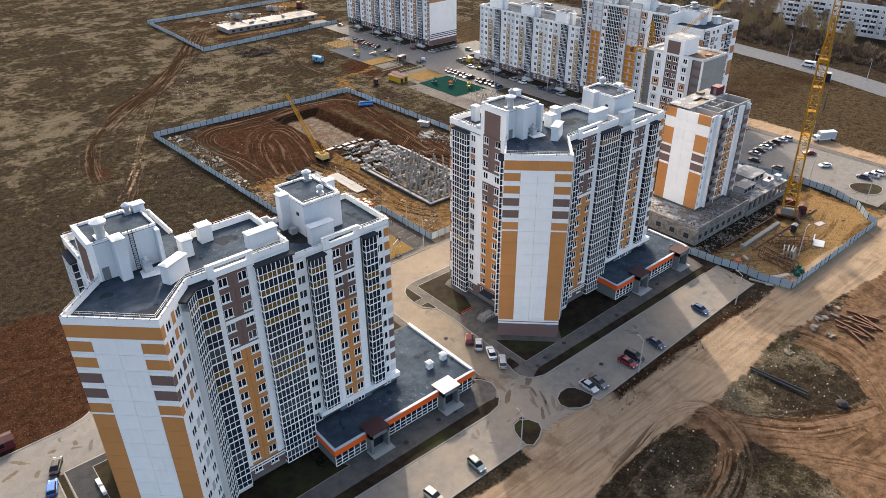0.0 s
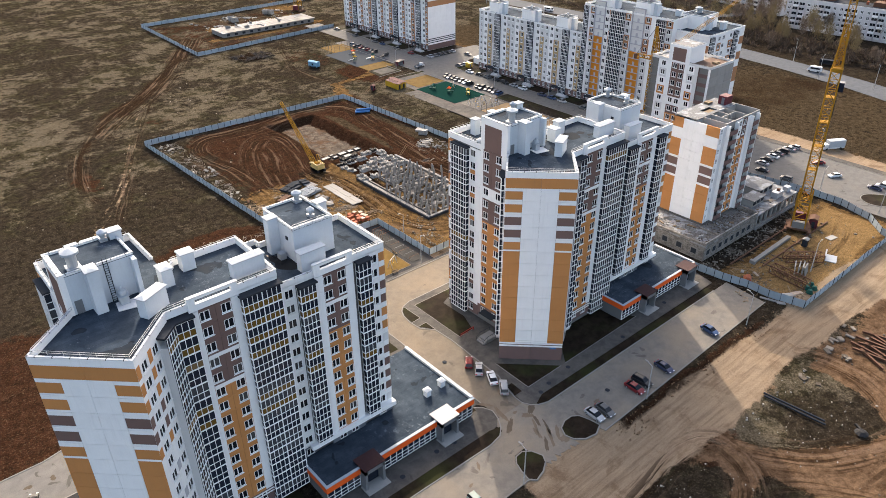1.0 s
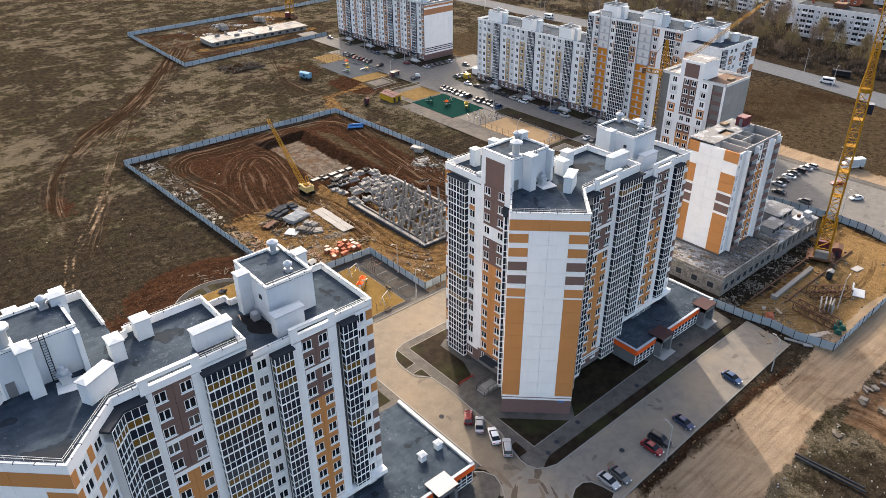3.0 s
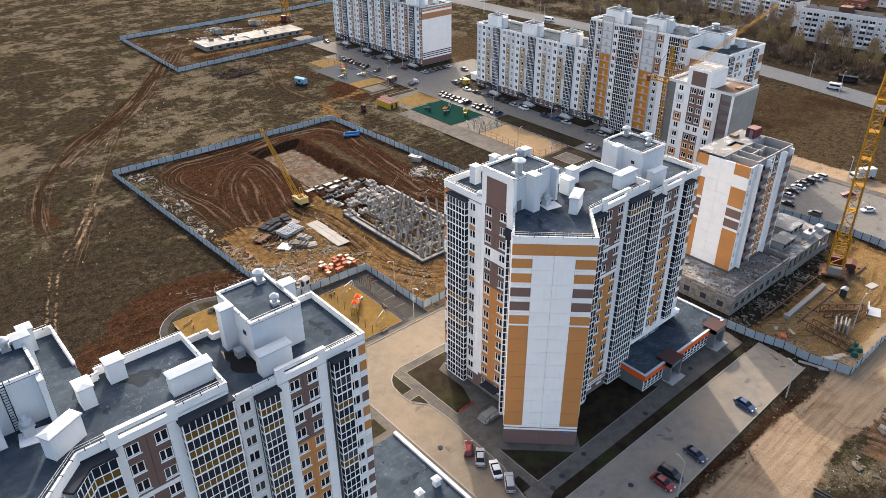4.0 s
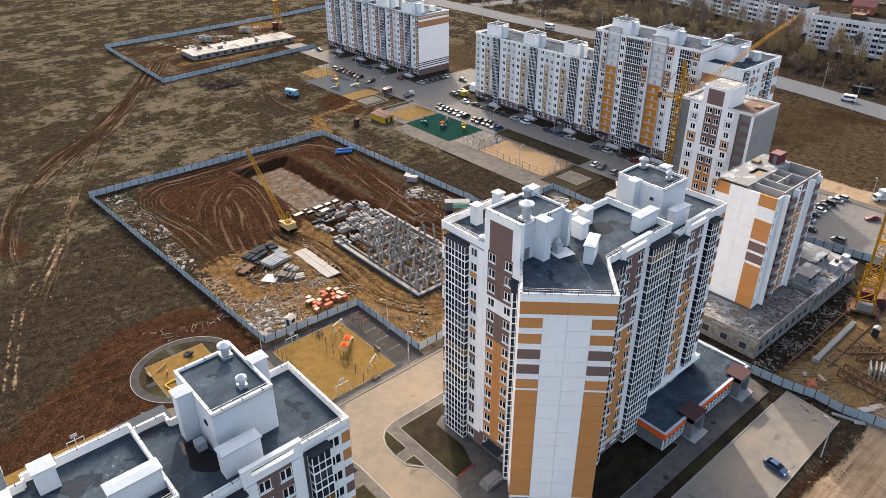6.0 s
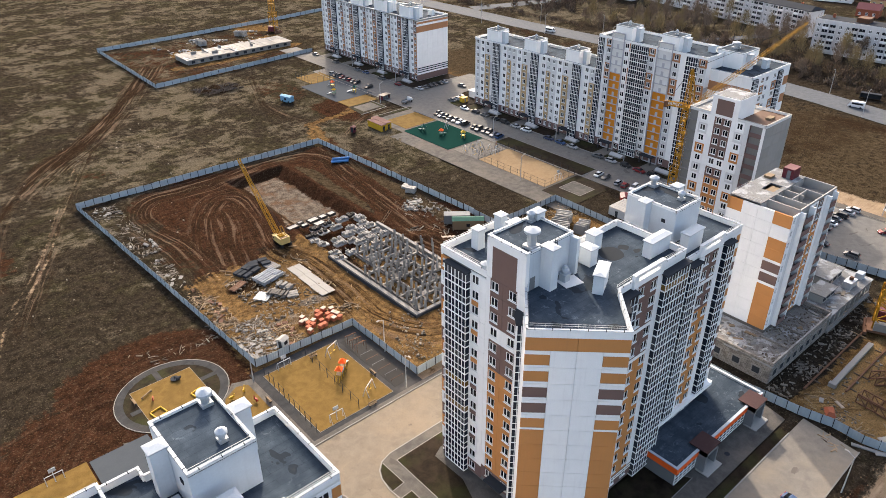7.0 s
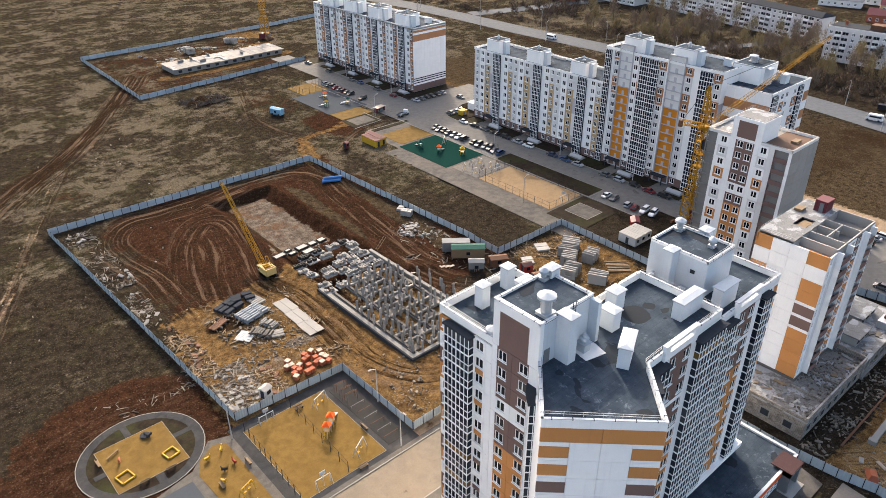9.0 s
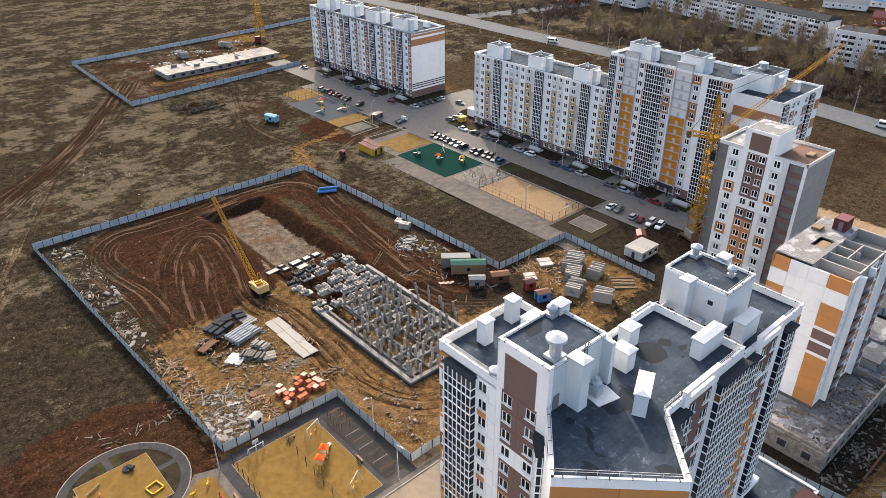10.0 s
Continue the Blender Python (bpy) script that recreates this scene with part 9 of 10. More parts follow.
springer = lambda x, y, mat, a: lone("springer", Geo().tube(0, 0, 0, 0.35, 0.14, 0.14, 8).box(-0.55, 0.55, -0.14, 0.14, 0.35, 0.85).bar((0.4, 0, 0.8), (0.6, 0, 1.3), 0.16), mat, "small coloured springer on the sand", "play equipment", "springers", "", pose(x, y, 0.1, 0, 0, a))
for i, (x, y) in enumerate(((78.2, 155.4), (81.2, 156.0), (81.6, 151.6), (79.4, 151.0), (72.6, 168.4), (66.0, 165.8), (78.0, 148.6))):
    springer(x, y, (YELP, YELP, REDP, DARKM, DARKM, BRICK, YELP)[i], i * 50)
lone("roundabout", Geo().tube(0, 0, 0.2, 0.35, 0.9, 0.9, 16).tube(0, 0, 0, 0.9, 0.12, 0.12, 8), DARKM, "small dark roundabout on the sand", "play equipment", "", "", pose(72.0, 169.2, 0.1))
lone("balance_beam", Geo().bar((-1.4, 0, 0.4), (1.4, 0, 0.4), 0.22).box(-1.3, -1.1, -0.1, 0.1, 0, 0.35).box(1.1, 1.3, -0.1, 0.1, 0, 0.35), WOOD, "pale timber balance beam", "play equipment", "", "", pose(65.6, 168.2, 0.1, 0, 0, 25))
for j in range(6):
    lone("exercise_bar", Geo().bar((-1.6, 0, 0.5), (1.6, 0, 0.5), 0.08).bar((-1.5, 0, 0), (-1.5, 0, 0.5), 0.08).bar((1.5, 0, 0), (1.5, 0, 0.5), 0.08), GREYM if j % 2 else RUST, "low exercise bar on dark rubber", "play equipment", "exercise bars", "", pose(107.4, 138.2 + j * 2.2, 0.1))
for j in range(3):
    lone("climbing_frame", Geo().bar((-1.2, -0.5, 0), (-1.2, -0.5, 2.3), 0.09).bar((1.2, -0.5, 0), (1.2, -0.5, 2.3), 0.09).bar((-1.2, -0.5, 2.3), (1.2, -0.5, 2.3), 0.09).bar((-1.2, 0.5, 0), (-1.2, 0.5, 1.6), 0.09).bar((1.2, 0.5, 0), (1.2, 0.5, 1.6), 0.09).bar((-1.2, 0.5, 1.6), (1.2, 0.5, 1.6), 0.09), RUST, "dark red steel exercise frame", "play equipment", "exercise frames", "", pose(107.4, 151.4 + j * 1.9, 0.1))


# ---- courts by the far street ----
for i, (x, y) in enumerate(((207, 238), (212, 231), (205, 246), (211, 318), (205, 308), (214, 305))):
    root = thing("play_tower", x, y, 0.1, "small play tower with white slides", "play equipment", "far play towers", "", 30 + i * 20)
    part("tower", Geo().box(-0.7, 0.7, -0.7, 0.7, 1.0, 1.15).bar((-0.6, -0.6, 0), (-0.6, -0.6, 2.4), 0.14).bar((0.6, -0.6, 0), (0.6, -0.6, 2.4), 0.14).bar((-0.6, 0.6, 0), (-0.6, 0.6, 2.4), 0.14).bar((0.6, 0.6, 0), (0.6, 0.6, 2.4), 0.14), YELP if i % 2 else GREENP, root)
    part("roof", Geo().add([(-0.9, -0.9, 2.3), (0.9, -0.9, 2.3), (0.9, 0.9, 2.3), (-0.9, 0.9, 2.3), (0, 0, 3.2)], [(0, 1, 4), (1, 2, 4), (2, 3, 4), (3, 0, 4), (3, 2, 1, 0)]), (ORED, YELP, GREENP)[i % 3], root)
    for sy in (-0.7, 0.7):
        part("slide", Geo().add([(0.7, sy - 0.3, 1.2), (0.7, sy + 0.3, 1.2), (3.4, sy + 0.3, 0.25), (3.4, sy - 0.3, 0.25), (0.7, sy - 0.3, 1.0), (0.7, sy + 0.3, 1.0), (3.4, sy + 0.3, 0.1), (3.4, sy - 0.3, 0.1)], [(0, 1, 2, 3), (7, 6, 5, 4), (0, 3, 7, 4), (1, 5, 6, 2), (2, 6, 7, 3), (0, 4, 5, 1)]), WMETAL, root, "white slide")
for i in range(7):
    frame_swing(203.4 + (i % 4) * 3.6, 215.5 + (i // 4) * 5, 15 * i, 2.2, 2.2, (POLE, GREYM, POLE, RUST)[i % 4], "steel exercise bars on the yard")
frame_swing(214.5, 243.5, 40, 3, 2.3, POLE, "pale swing frame on the green court")


# ---- lamps and poles ----
def lamp(x, y, turn=0.0, h=8.5, label="grey street lamp with a bent arm"):
    key = "lamp_%.1f" % h
    root = thing("street_lamp", x, y, 0, label, "street lamp", "street lamps", "", turn)
    part("pole", cached((key, 1), lambda: Geo().tube(0, 0, 0, h, 0.13, 0.08, 8).mesh("pole")), POLE, root)
    part("arm", cached((key, 2), lambda: Geo().bar((0, 0, h - 0.1), (1.2, 0, h + 0.5), 0.09).mesh("arm")), POLE, root)
    part("lamp_head", cached((key, 3), lambda: Geo().box(1.0, 1.8, -0.15, 0.15, h + 0.42, h + 0.58).mesh("lamp_head")), CONCL, root)


for x, y, a in ((108.0, 63.2, 90), (146.5, 63.0, 90), (73.2, 64.3, 90), (107.0, 134.6, -90), (84.2, 157.6, 0), (111.0, 147.2, 180), (180.6, 64.1, 0), (30, 64.3, 90),
                (237.4, 176, 180), (237.4, 207, 180), (237.4, 238, 180), (237.4, 305, 180), (237.4, 340, 180), (219, 222, 0), (213.5, 285, 0), (200, 190, 0), (262, 70, 180), (262, 100, 180), (228, 66, 45), (228, 84, 0)):
    lamp(x, y, a)
for i, (x, y) in enumerate(((330, 95), (347, 140), (354, 185), (359, 230), (361, 275), (358, 320), (351, 365), (340, 410), (325, 460))):
    lamp(x, y, 0, 10.5, "tall grey highway lamp")
    lamp(x + 21, y + 22, 180, 10.5, "tall grey highway lamp")
for x, y, d in ((298, 112, 3.5), (268, 66, 3.0), (276, 152, 0), (320, 92, 0)):
    root = thing("power_pole", x, y, 0, "dark timber power pole with a stay", "power pole", "power poles")
    part("pole", Geo().bar((0, 0, 0), (0.2, 0, 9.5), 0.34, 8, 0.22), TIMBERPOLE, root)
    part("crossarm", Geo().bar((-0.9, 0, 8.9), (1.2, 0, 8.9), 0.14), TIMBERPOLE, root)
    if d:
        part("stay", Geo().bar((d, 1, 0), (0.2, 0, 8.2), 0.3, 8, 0.2), TIMBERPOLE, root)


# ---- cars ----
def paint(name, c):
    k = Nodes(name)
    dirt = k.ramp(k.noise(1.2, 4), 0.5, 0.8, 0, 0.25)
    m = k.done(k.mix(dirt, c, (0.2, 0.17, 0.13, 1)), 0.4, 0.1, 0.3)
    k.b.inputs["Coat Weight"].default_value = 0.05
    return m


CARPAINT = {n: paint(n + "_car_paint", c) for n, c in (("white", (0.62, 0.63, 0.64, 1)), ("silver", (0.30, 0.31, 0.325, 1)), ("grey", (0.085, 0.088, 0.092, 1)), ("black", (0.014, 0.015, 0.018, 1)), ("red", (0.15, 0.009, 0.014, 1)), ("blue", (0.022, 0.055, 0.13, 1)), ("bright_blue", (0.02, 0.10, 0.34, 1)), ("dark_blue", (0.02, 0.03, 0.07, 1)), ("beige", (0.48, 0.44, 0.32, 1)), ("green", (0.17, 0.22, 0.20, 1)), ("brown", (0.10, 0.05, 0.04, 1)), ("yellow", (0.7, 0.42, 0.02, 1)))}
LIGHTW = coat("clear_headlamp", (0.7, 0.72, 0.75, 1), 0.15)
LIGHTR = coat("red_tail_lamp", (0.35, 0.01, 0.01, 1), 0.2)
SHAPES = {"sedan": (2.2, 0.95, -1.75, -0.95, 0.35, 1.15, 1.44), "hatch": (1.95, 0.97, -1.9, -1.55, 0.30, 1.05, 1.50), "suv": (2.25, 1.08, -2.15, -1.85, 0.35, 1.1, 1.72)}


def car_body(kind):
    hl, belt, b0, b1, f1, f0, top = SHAPES[kind]
    sections = [(-hl, 0.42, 0.72, 0.74), (-hl + 0.12, 0.28, belt - 0.10, 0.84), (-hl + 0.5, 0.22, belt, 0.87), (-0.6, 0.22, belt, 0.89), (0.9, 0.22, belt, 0.88), (f0 + 0.1, 0.22, belt - 0.04, 0.87), (hl - 0.35, 0.24, belt - 0.22, 0.84), (hl - 0.06, 0.30, belt - 0.34, 0.76), (hl, 0.42, 0.60, 0.70)]
    g = Geo()
    v, f = [], []
    for x, z0, z1, w in sections:
        v += [(x, -w * 0.94, z0), (x, -w, (z0 + z1) / 2), (x, -w * 0.93, z1 - 0.03), (x, -w * 0.8, z1), (x, w * 0.8, z1), (x, w * 0.93, z1 - 0.03), (x, w, (z0 + z1) / 2), (x, w * 0.94, z0)]
    for i in range(len(sections) - 1):
        for j in range(8):
            a, b = i * 8 + j, i * 8 + (j + 1) % 8
            f.append((a, b, b + 8, a + 8))
    f += [tuple(range(7, -1, -1)), tuple(range(len(v) - 8, len(v)))]
    return g.add(v, f)


def car_glass(kind):
    hl, belt, b0, b1, f1, f0, top = SHAPES[kind]
    lo = [(b0, -0.78), (f0, -0.78), (f0, 0.78), (b0, 0.78)]
    hi = [(b1, -0.60), (f1, -0.60), (f1, 0.60), (b1, 0.60)]
    return Geo().add([(x, y, belt - 0.03) for x, y in lo] + [(x, y, top - 0.06) for x, y in hi], [(0, 1, 5, 4), (1, 2, 6, 5), (2, 3, 7, 6), (3, 0, 4, 7), (4, 5, 6, 7), (3, 2, 1, 0)])


def car_roof(kind):
    hl, belt, b0, b1, f1, f0, top = SHAPES[kind]
    g = Geo().add([(b1 - 0.04, -0.62, top - 0.07), (f1 + 0.04, -0.62, top - 0.07), (f1 + 0.04, 0.62, top - 0.07), (b1 - 0.04, 0.62, top - 0.07), (b1 + 0.1, -0.52, top), (f1 - 0.12, -0.52, top), (f1 - 0.12, 0.52, top), (b1 + 0.1, 0.52, top)], [(0, 1, 5, 4), (1, 2, 6, 5), (2, 3, 7, 6), (3, 0, 4, 7), (4, 5, 6, 7), (3, 2, 1, 0)])
    return g


CARS = {}


def car(x, y, turn, kind, colour, label=None, lights=True):
    key = (kind, colour, lights)
    if key in CARS:
        ob = copy_thing(CARS[key], pose(x, y, 0.03, 0, 0, turn))
        return ob
    root = thing("car", x, y, 0.03, label or "parked %s %s on the asphalt" % (colour.replace("_", " "), {"sedan": "saloon car", "hatch": "hatchback car", "suv": "off-road car"}[kind]), "car", "parked cars", "", turn)
    part("body", cached(("cb", kind), lambda: car_body(kind).mesh("body")), CARPAINT[colour], root)
    part("glasshouse", cached(("cg", kind), lambda: car_glass(kind).mesh("glasshouse")), GLASS, root, "dark car glass")
    part("roof", cached(("cr", kind), lambda: car_roof(kind).mesh("roof")), CARPAINT[colour], root)
    hl = SHAPES[kind][0]
    wheel = cached("wheel", lambda: Geo().bar((0, -0.1, 0), (0, 0.1, 0), 0.64, 14).then().bar((0, -0.11, 0), (0, 0.11, 0), 0.38, 10).mesh("wheel"))
    for sx in (-hl * 0.62, hl * 0.62):
        for sy in (-0.80, 0.80):
            part("wheel", wheel, (RUBBER, ZINC), root, "", pose(sx, sy, 0.32))
    if not lights:
        CARS[key] = root
        return root
    lm = cached("carlamp", lambda: Geo().box(-0.08, 0.08, -0.18, 0.18, -0.07, 0.07).mesh("lamp"))
    for sy in (-0.56, 0.56):
        part("headlight", lm, LIGHTW, root, "", pose(hl - 0.10, sy, 0.62))
        part("tail_light", lm, LIGHTR, root, "", pose(-hl + 0.07, sy, 0.74))
    CARS[key] = root
    return root


for x, y, a, kd, col in ((137.7, 67.2, -97, "sedan", "blue"), (118.6, 66.4, -96, "sedan", "dark_blue"), (111.2, 66.75, -86, "suv", "black"), (108.4, 66.5, -91, "sedan", "red"), (98.6, 66.4, -95, "sedan", "grey"), (96.0, 66.95, -92, "sedan", "silver"),
                         (88.1, 94.95, 47, "hatch", "red"), (88.3, 92.0, 47, "sedan", "silver"), (88.4, 88.05, 60, "sedan", "white"), (88.1, 84.3, 50, "suv", "silver"), (64.1, 66.65, -92, "hatch", "green"), (53.6, 66.3, -84, "hatch", "beige"), (5.9, 116.6, 65, "sedan", "black"), (3.9, 111.6, 72, "hatch", "bright_blue"),
                         (236.4, 107.5, 88, "sedan", "silver"), (240.6, 108.0, 92, "sedan", "black"), (244.7, 108.1, 90, "sedan", "white"), (248.3, 108.4, 88, "sedan", "grey"), (251.4, 108.0, 92, "suv", "black"), (255.4, 107.6, 90, "sedan", "silver"), (258.4, 107.0, 88, "hatch", "silver"), (251, 95.0, 140, "sedan", "red"), (244.5, 86.5, 150, "sedan", "white"),
                         (244.6, 73.8, 96, "sedan", "dark_blue"), (248.0, 72.6, 94, "sedan", "silver"), (251.2, 72.0, 95, "hatch", "white"), (230.8, 104.5, 92, "sedan", "black"), (230.5, 96, 92, "hatch", "grey")):
    car(x, y, a, kd, col)
rng = random.Random(33)
tones = ["black", "grey", "grey", "silver", "dark_blue", "black", "silver", "red", "grey", "white", "blue", "black"]
kinds = ["sedan", "hatch", "suv", "sedan"]


def rank(x, y0, y1, step, turn, fill, dx=0.5):
    y = y0
    while y < y1:
        if rng.random() < fill:
            car(x + rng.uniform(-dx, dx), y + rng.uniform(-0.25, 0.25), turn + rng.uniform(-4, 4) + rng.choice((0, 180)), rng.choice(kinds), rng.choice(tones), None, False)
        y += step


rank(222.4, 222, 262, 2.75, 12, 0.75)
rank(222.0, 158, 177, 2.8, 8, 0.85)
rank(222.6, 300, 344, 2.9, 10, 0.6)
rank(235.0, 162, 256, 5.8, 90, 0.85, 0.3)
rank(235.0, 300, 372, 6.4, 90, 0.55, 0.3)
for y, x0, x1, fill in ((266.0, 238, 262, 0.8), (288.6, 238, 256, 0.85), (278.5, 240, 262, 0.3)):
    x = x0
    while x < x1:
        if rng.random() < fill:
            car(x, y + rng.uniform(-0.4, 0.4), 90 + rng.uniform(-5, 5) + rng.choice((0, 180)), rng.choice(kinds), rng.choice(tones), None, False)
        x += 3.0


def van(x, y, turn, lx, h, body, label, name="van", box=None):
    root = thing(name, x, y, 0.06, label, "van" if name == "van" else "truck", "", "", turn)
    w = 1.0
    g = Geo()
    prof = [(-lx / 2, 0.4), (lx / 2 - 0.2, 0.4), (lx / 2, 0.7), (lx / 2 - 0.15, 1.1), (lx / 2 - 1.1, h - 0.1) if not box else (lx / 2 - 0.7, 2.1), (lx / 2 - 1.4, h) if not box else (lx / 2 - 2.0, 2.2), (-lx / 2 + 0.1, h) if not box else (lx / 2 - 2.0, 0.9), (-lx / 2, h - 0.15) if not box else (-lx / 2, 0.9)]
    n = len(prof)
    g.add([(a, -w, b) for a, b in prof] + [(a, w, b) for a, b in prof], [(i, (i + 1) % n, (i + 1) % n + n, i + n) for i in range(n)] + [tuple(range(n - 1, -1, -1)), tuple(range(n, 2 * n))])
    part("body", g, body, root)
    if box:
        part("cargo_box", Geo().box(-lx / 2, lx / 2 - 2.1, -1.15, 1.15, 0.95, h), WMETAL, root, "white cargo box")
        part("windscreen", Geo().box(lx / 2 - 0.75, lx / 2 - 0.12, -0.85, 0.85, 1.25, 1.9), GLASS, root)
    else:
        part("side_glass", Geo().box(-lx / 2 + 0.4, lx / 2 - 1.5, -w - 0.02, w + 0.02, h * 0.55, h * 0.82), GLASS, root)
        part("windscreen", Geo().add([(lx / 2 - 0.14, -0.85, 1.15), (lx / 2 - 0.14, 0.85, 1.15), (lx / 2 - 1.06, 0.85, h - 0.12), (lx / 2 - 1.06, -0.85, h - 0.12), (lx / 2 - 0.3, -0.85, 1.1), (lx / 2 - 0.3, 0.85, 1.1), (lx / 2 - 1.2, 0.85, h - 0.2), (lx / 2 - 1.2, -0.85, h - 0.2)], [(0, 1, 2, 3), (7, 6, 5, 4), (0, 3, 7, 4), (1, 5, 6, 2), (2, 6, 7, 3), (0, 4, 5, 1)]), GLASS, root)
    for sx in (-lx * 0.32, lx * 0.32):
        for sy in (-0.9, 0.9):
            part("wheel", Geo().bar((sx, sy - 0.12, 0.4), (sx, sy + 0.12, 0.4), 0.8, 14), RUBBER, root)
    return root


van(268.0, 98.0, 150, 8.5, 3.4, CARPAINT["white"], "white box truck on the dirt strip", "truck", True)
van(357.0, 146.5, 100, 6.2, 2.7, CARPAINT["white"], "white minibus on the highway", "van")
van(364, 321, -80, 6.0, 2.5, CARPAINT["white"], "white minibus on the highway", "van")
flat = thing("truck", 222.4, 277.8, 0, "dark flatbed truck with a white cab", "truck", "", "", 14)
part("cab", Geo().box(1.2, 2.1, -0.95, 0.95, 0.5, 2.1).box(2.1, 2.9, -0.95, 0.95, 0.5, 1.25), CARPAINT["white"], flat, "white cab")
part("windscreen", Geo().add([(2.1, -0.85, 2.0), (2.1, 0.85, 2.0), (2.65, 0.85, 1.27), (2.65, -0.85, 1.27)], [(3, 2, 1, 0)]), GLASSB, flat)
part("flatbed", Geo().box(-3.1, 1.1, -1.05, 1.05, 0.75, 0.95).box(-3.1, 1.1, -1.05, -0.98, 0.95, 1.35).box(-3.1, 1.1, 0.98, 1.05, 0.95, 1.35).box(-3.1, -3.03, -0.98, 0.98, 0.95, 1.35), GREYM, flat, "dark drop-side flatbed")
for sx in (-2.0, 1.9):
    for sy in (-0.85, 0.85):
        part("wheel", Geo().bar((sx, sy - 0.14, 0.4), (sx, sy + 0.14, 0.4), 0.8, 14), RUBBER, flat)
lone("bus_shelter", Geo().box(-4, 4, 1.0, 1.2, 0, 2.5).box(-4, 4, -1.2, 1.3, 2.4, 2.6).box(-4, -3.8, -1, 1, 0, 2.4).box(3.8, 4, -1, 1, 0, 2.4), DARKM, "dark bus shelter by the highway", "bus shelter", "", "", pose(373, 147, 0, 0, 0, -75))


# ---- trees and shrubs ----
BARK = coat("grey_brown_bark", (0.085, 0.065, 0.05, 1), 0.9)


def foliage(name, a, b):
    k = Nodes(name)
    isl = k.t.nodes.new("ShaderNodeNewGeometry").outputs["Random Per Island"]
    return k.done(k.mix(isl, a, b), 0.9, 0, 0.1)


TWIG_BROWN = foliage("bare_brown_twigs", (0.105, 0.076, 0.056, 1), (0.245, 0.186, 0.138, 1))
TWIG_YELLOW = foliage("yellow_green_budding_twigs", (0.14, 0.105, 0.055, 1), (0.28, 0.215, 0.115, 1))
SHRUB = foliage("dark_bare_shrub_twigs", (0.05, 0.036, 0.027, 1), (0.15, 0.105, 0.075, 1))


def tuft(g, r, c, n, rx, rz, size, thin=0.11):
    for _ in range(n):
        while True:
            p = Vector((r.uniform(-1, 1), r.uniform(-1, 1), r.uniform(-1, 1)))
            if p.length < 1:
                break
        q = c + Vector((p.x * rx, p.y * rx, p.z * rz))
        up = Vector((r.gauss(0, 0.5), r.gauss(0, 0.5), 1)).normalized()
        side = up.orthogonal().normalized()
        side.rotate(Matrix.Rotation(r.uniform(0, 6.28), 3, up))
        s = size * r.uniform(0.6, 1.4)
        a, b = up * s, side * s * thin
        g.add([q - b, q + b, q + a + b * 0.4, q + a - b * 0.4], [(0, 1, 2, 3)])


def tree(seed, h, spread, twig, label, name="tree"):
    r = random.Random(seed)
    root = thing(name, 0, 0, 0, label, "tree", "trees behind the highway")
    g = Geo().tube(0, 0, -0.3, h * 0.75, 0.2, 0.06, 7)
    crown = Geo()
    for i in range(11):
        z = h * r.uniform(0.25, 0.72)
        a = r.uniform(0, 6.28)
        ln = spread * r.uniform(0.5, 1.0) * (1.15 - z / h)
        tip = Vector((math.cos(a) * ln, math.sin(a) * ln, z + h * r.uniform(0.15, 0.3)))
        g.bar((0, 0, z), tip, 0.09, 5, 0.03)
        tuft(crown, r, tip * 0.8 + Vector((0, 0, z * 0.2)), 70, spread * 0.46, h * 0.18, 0.9, 0.055)
    tuft(crown, r, Vector((0, 0, h * 0.78)), 130, spread * 0.42, h * 0.24, 0.9, 0.055)
    part("trunk", g, BARK, root)
    part("crown", crown, twig, root, "uneven crown of bare twigs")
    return root


protos = [tree(1, 11, 3.6, TWIG_BROWN, "tall bare brown birch tree"), tree(2, 9, 3.2, TWIG_YELLOW, "yellowish budding birch tree"), tree(3, 7, 3.0, TWIG_BROWN, "small bare brown tree"), tree(4, 12, 3.4, TWIG_YELLOW, "tall yellowish budding tree")]
rng = random.Random(77)
spots = []
for _ in range(1200):
    x, y = rng.uniform(385, 470), rng.uniform(120, 330)
    dens = 1.0 if 385 + (y - 120) * 0.1 < x < 450 and 150 < y < 300 else 0.25
    if rng.random() < dens * 0.5 and all((x - a) ** 2 + (y - b) ** 2 > 16 for a, b in spots):
        ok = not (abs((x - 392) * 0.42 + (y - 258)) < 6 and x < 450)
        if ok:
            spots.append((x, y))
spots = spots[:95] + [(x, y) for x, y in ((520, 380), (540, 300), (500, 330), (560, 420), (470, 420), (480, 440), (455, 400), (600, 350), (430, 345), (610, 300), (580, 270), (640, 420))]
for i, (x, y) in enumerate(spots):
    p = protos[(i * 7 + int(x)) % 4]
    if i < 4:
        protos[i].matrix_basis = pose(x, y, 0, 0, 0, i * 70)
    else:
        copy_thing(p, pose(x, y, 0, rng.uniform(-3, 3), rng.uniform(-3, 3), rng.uniform(0, 360)) @ Matrix.Diagonal((1.15, 1.15, rng.uniform(0.95, 1.45), 1)))


def shrubs(name, label, n, where, size, mat, seed):
    r = random.Random(seed)
    g = Geo()
    for _ in range(n):
        x, y = where(r)
        s = size * r.uniform(0.5, 1.4)
        tuft(g, r, Vector((x, y, s * 0.5)), 46, s, s * 0.7, s * 0.6, 0.14)
    return lone(name, g, mat, label, "shrub", "", "stuff")


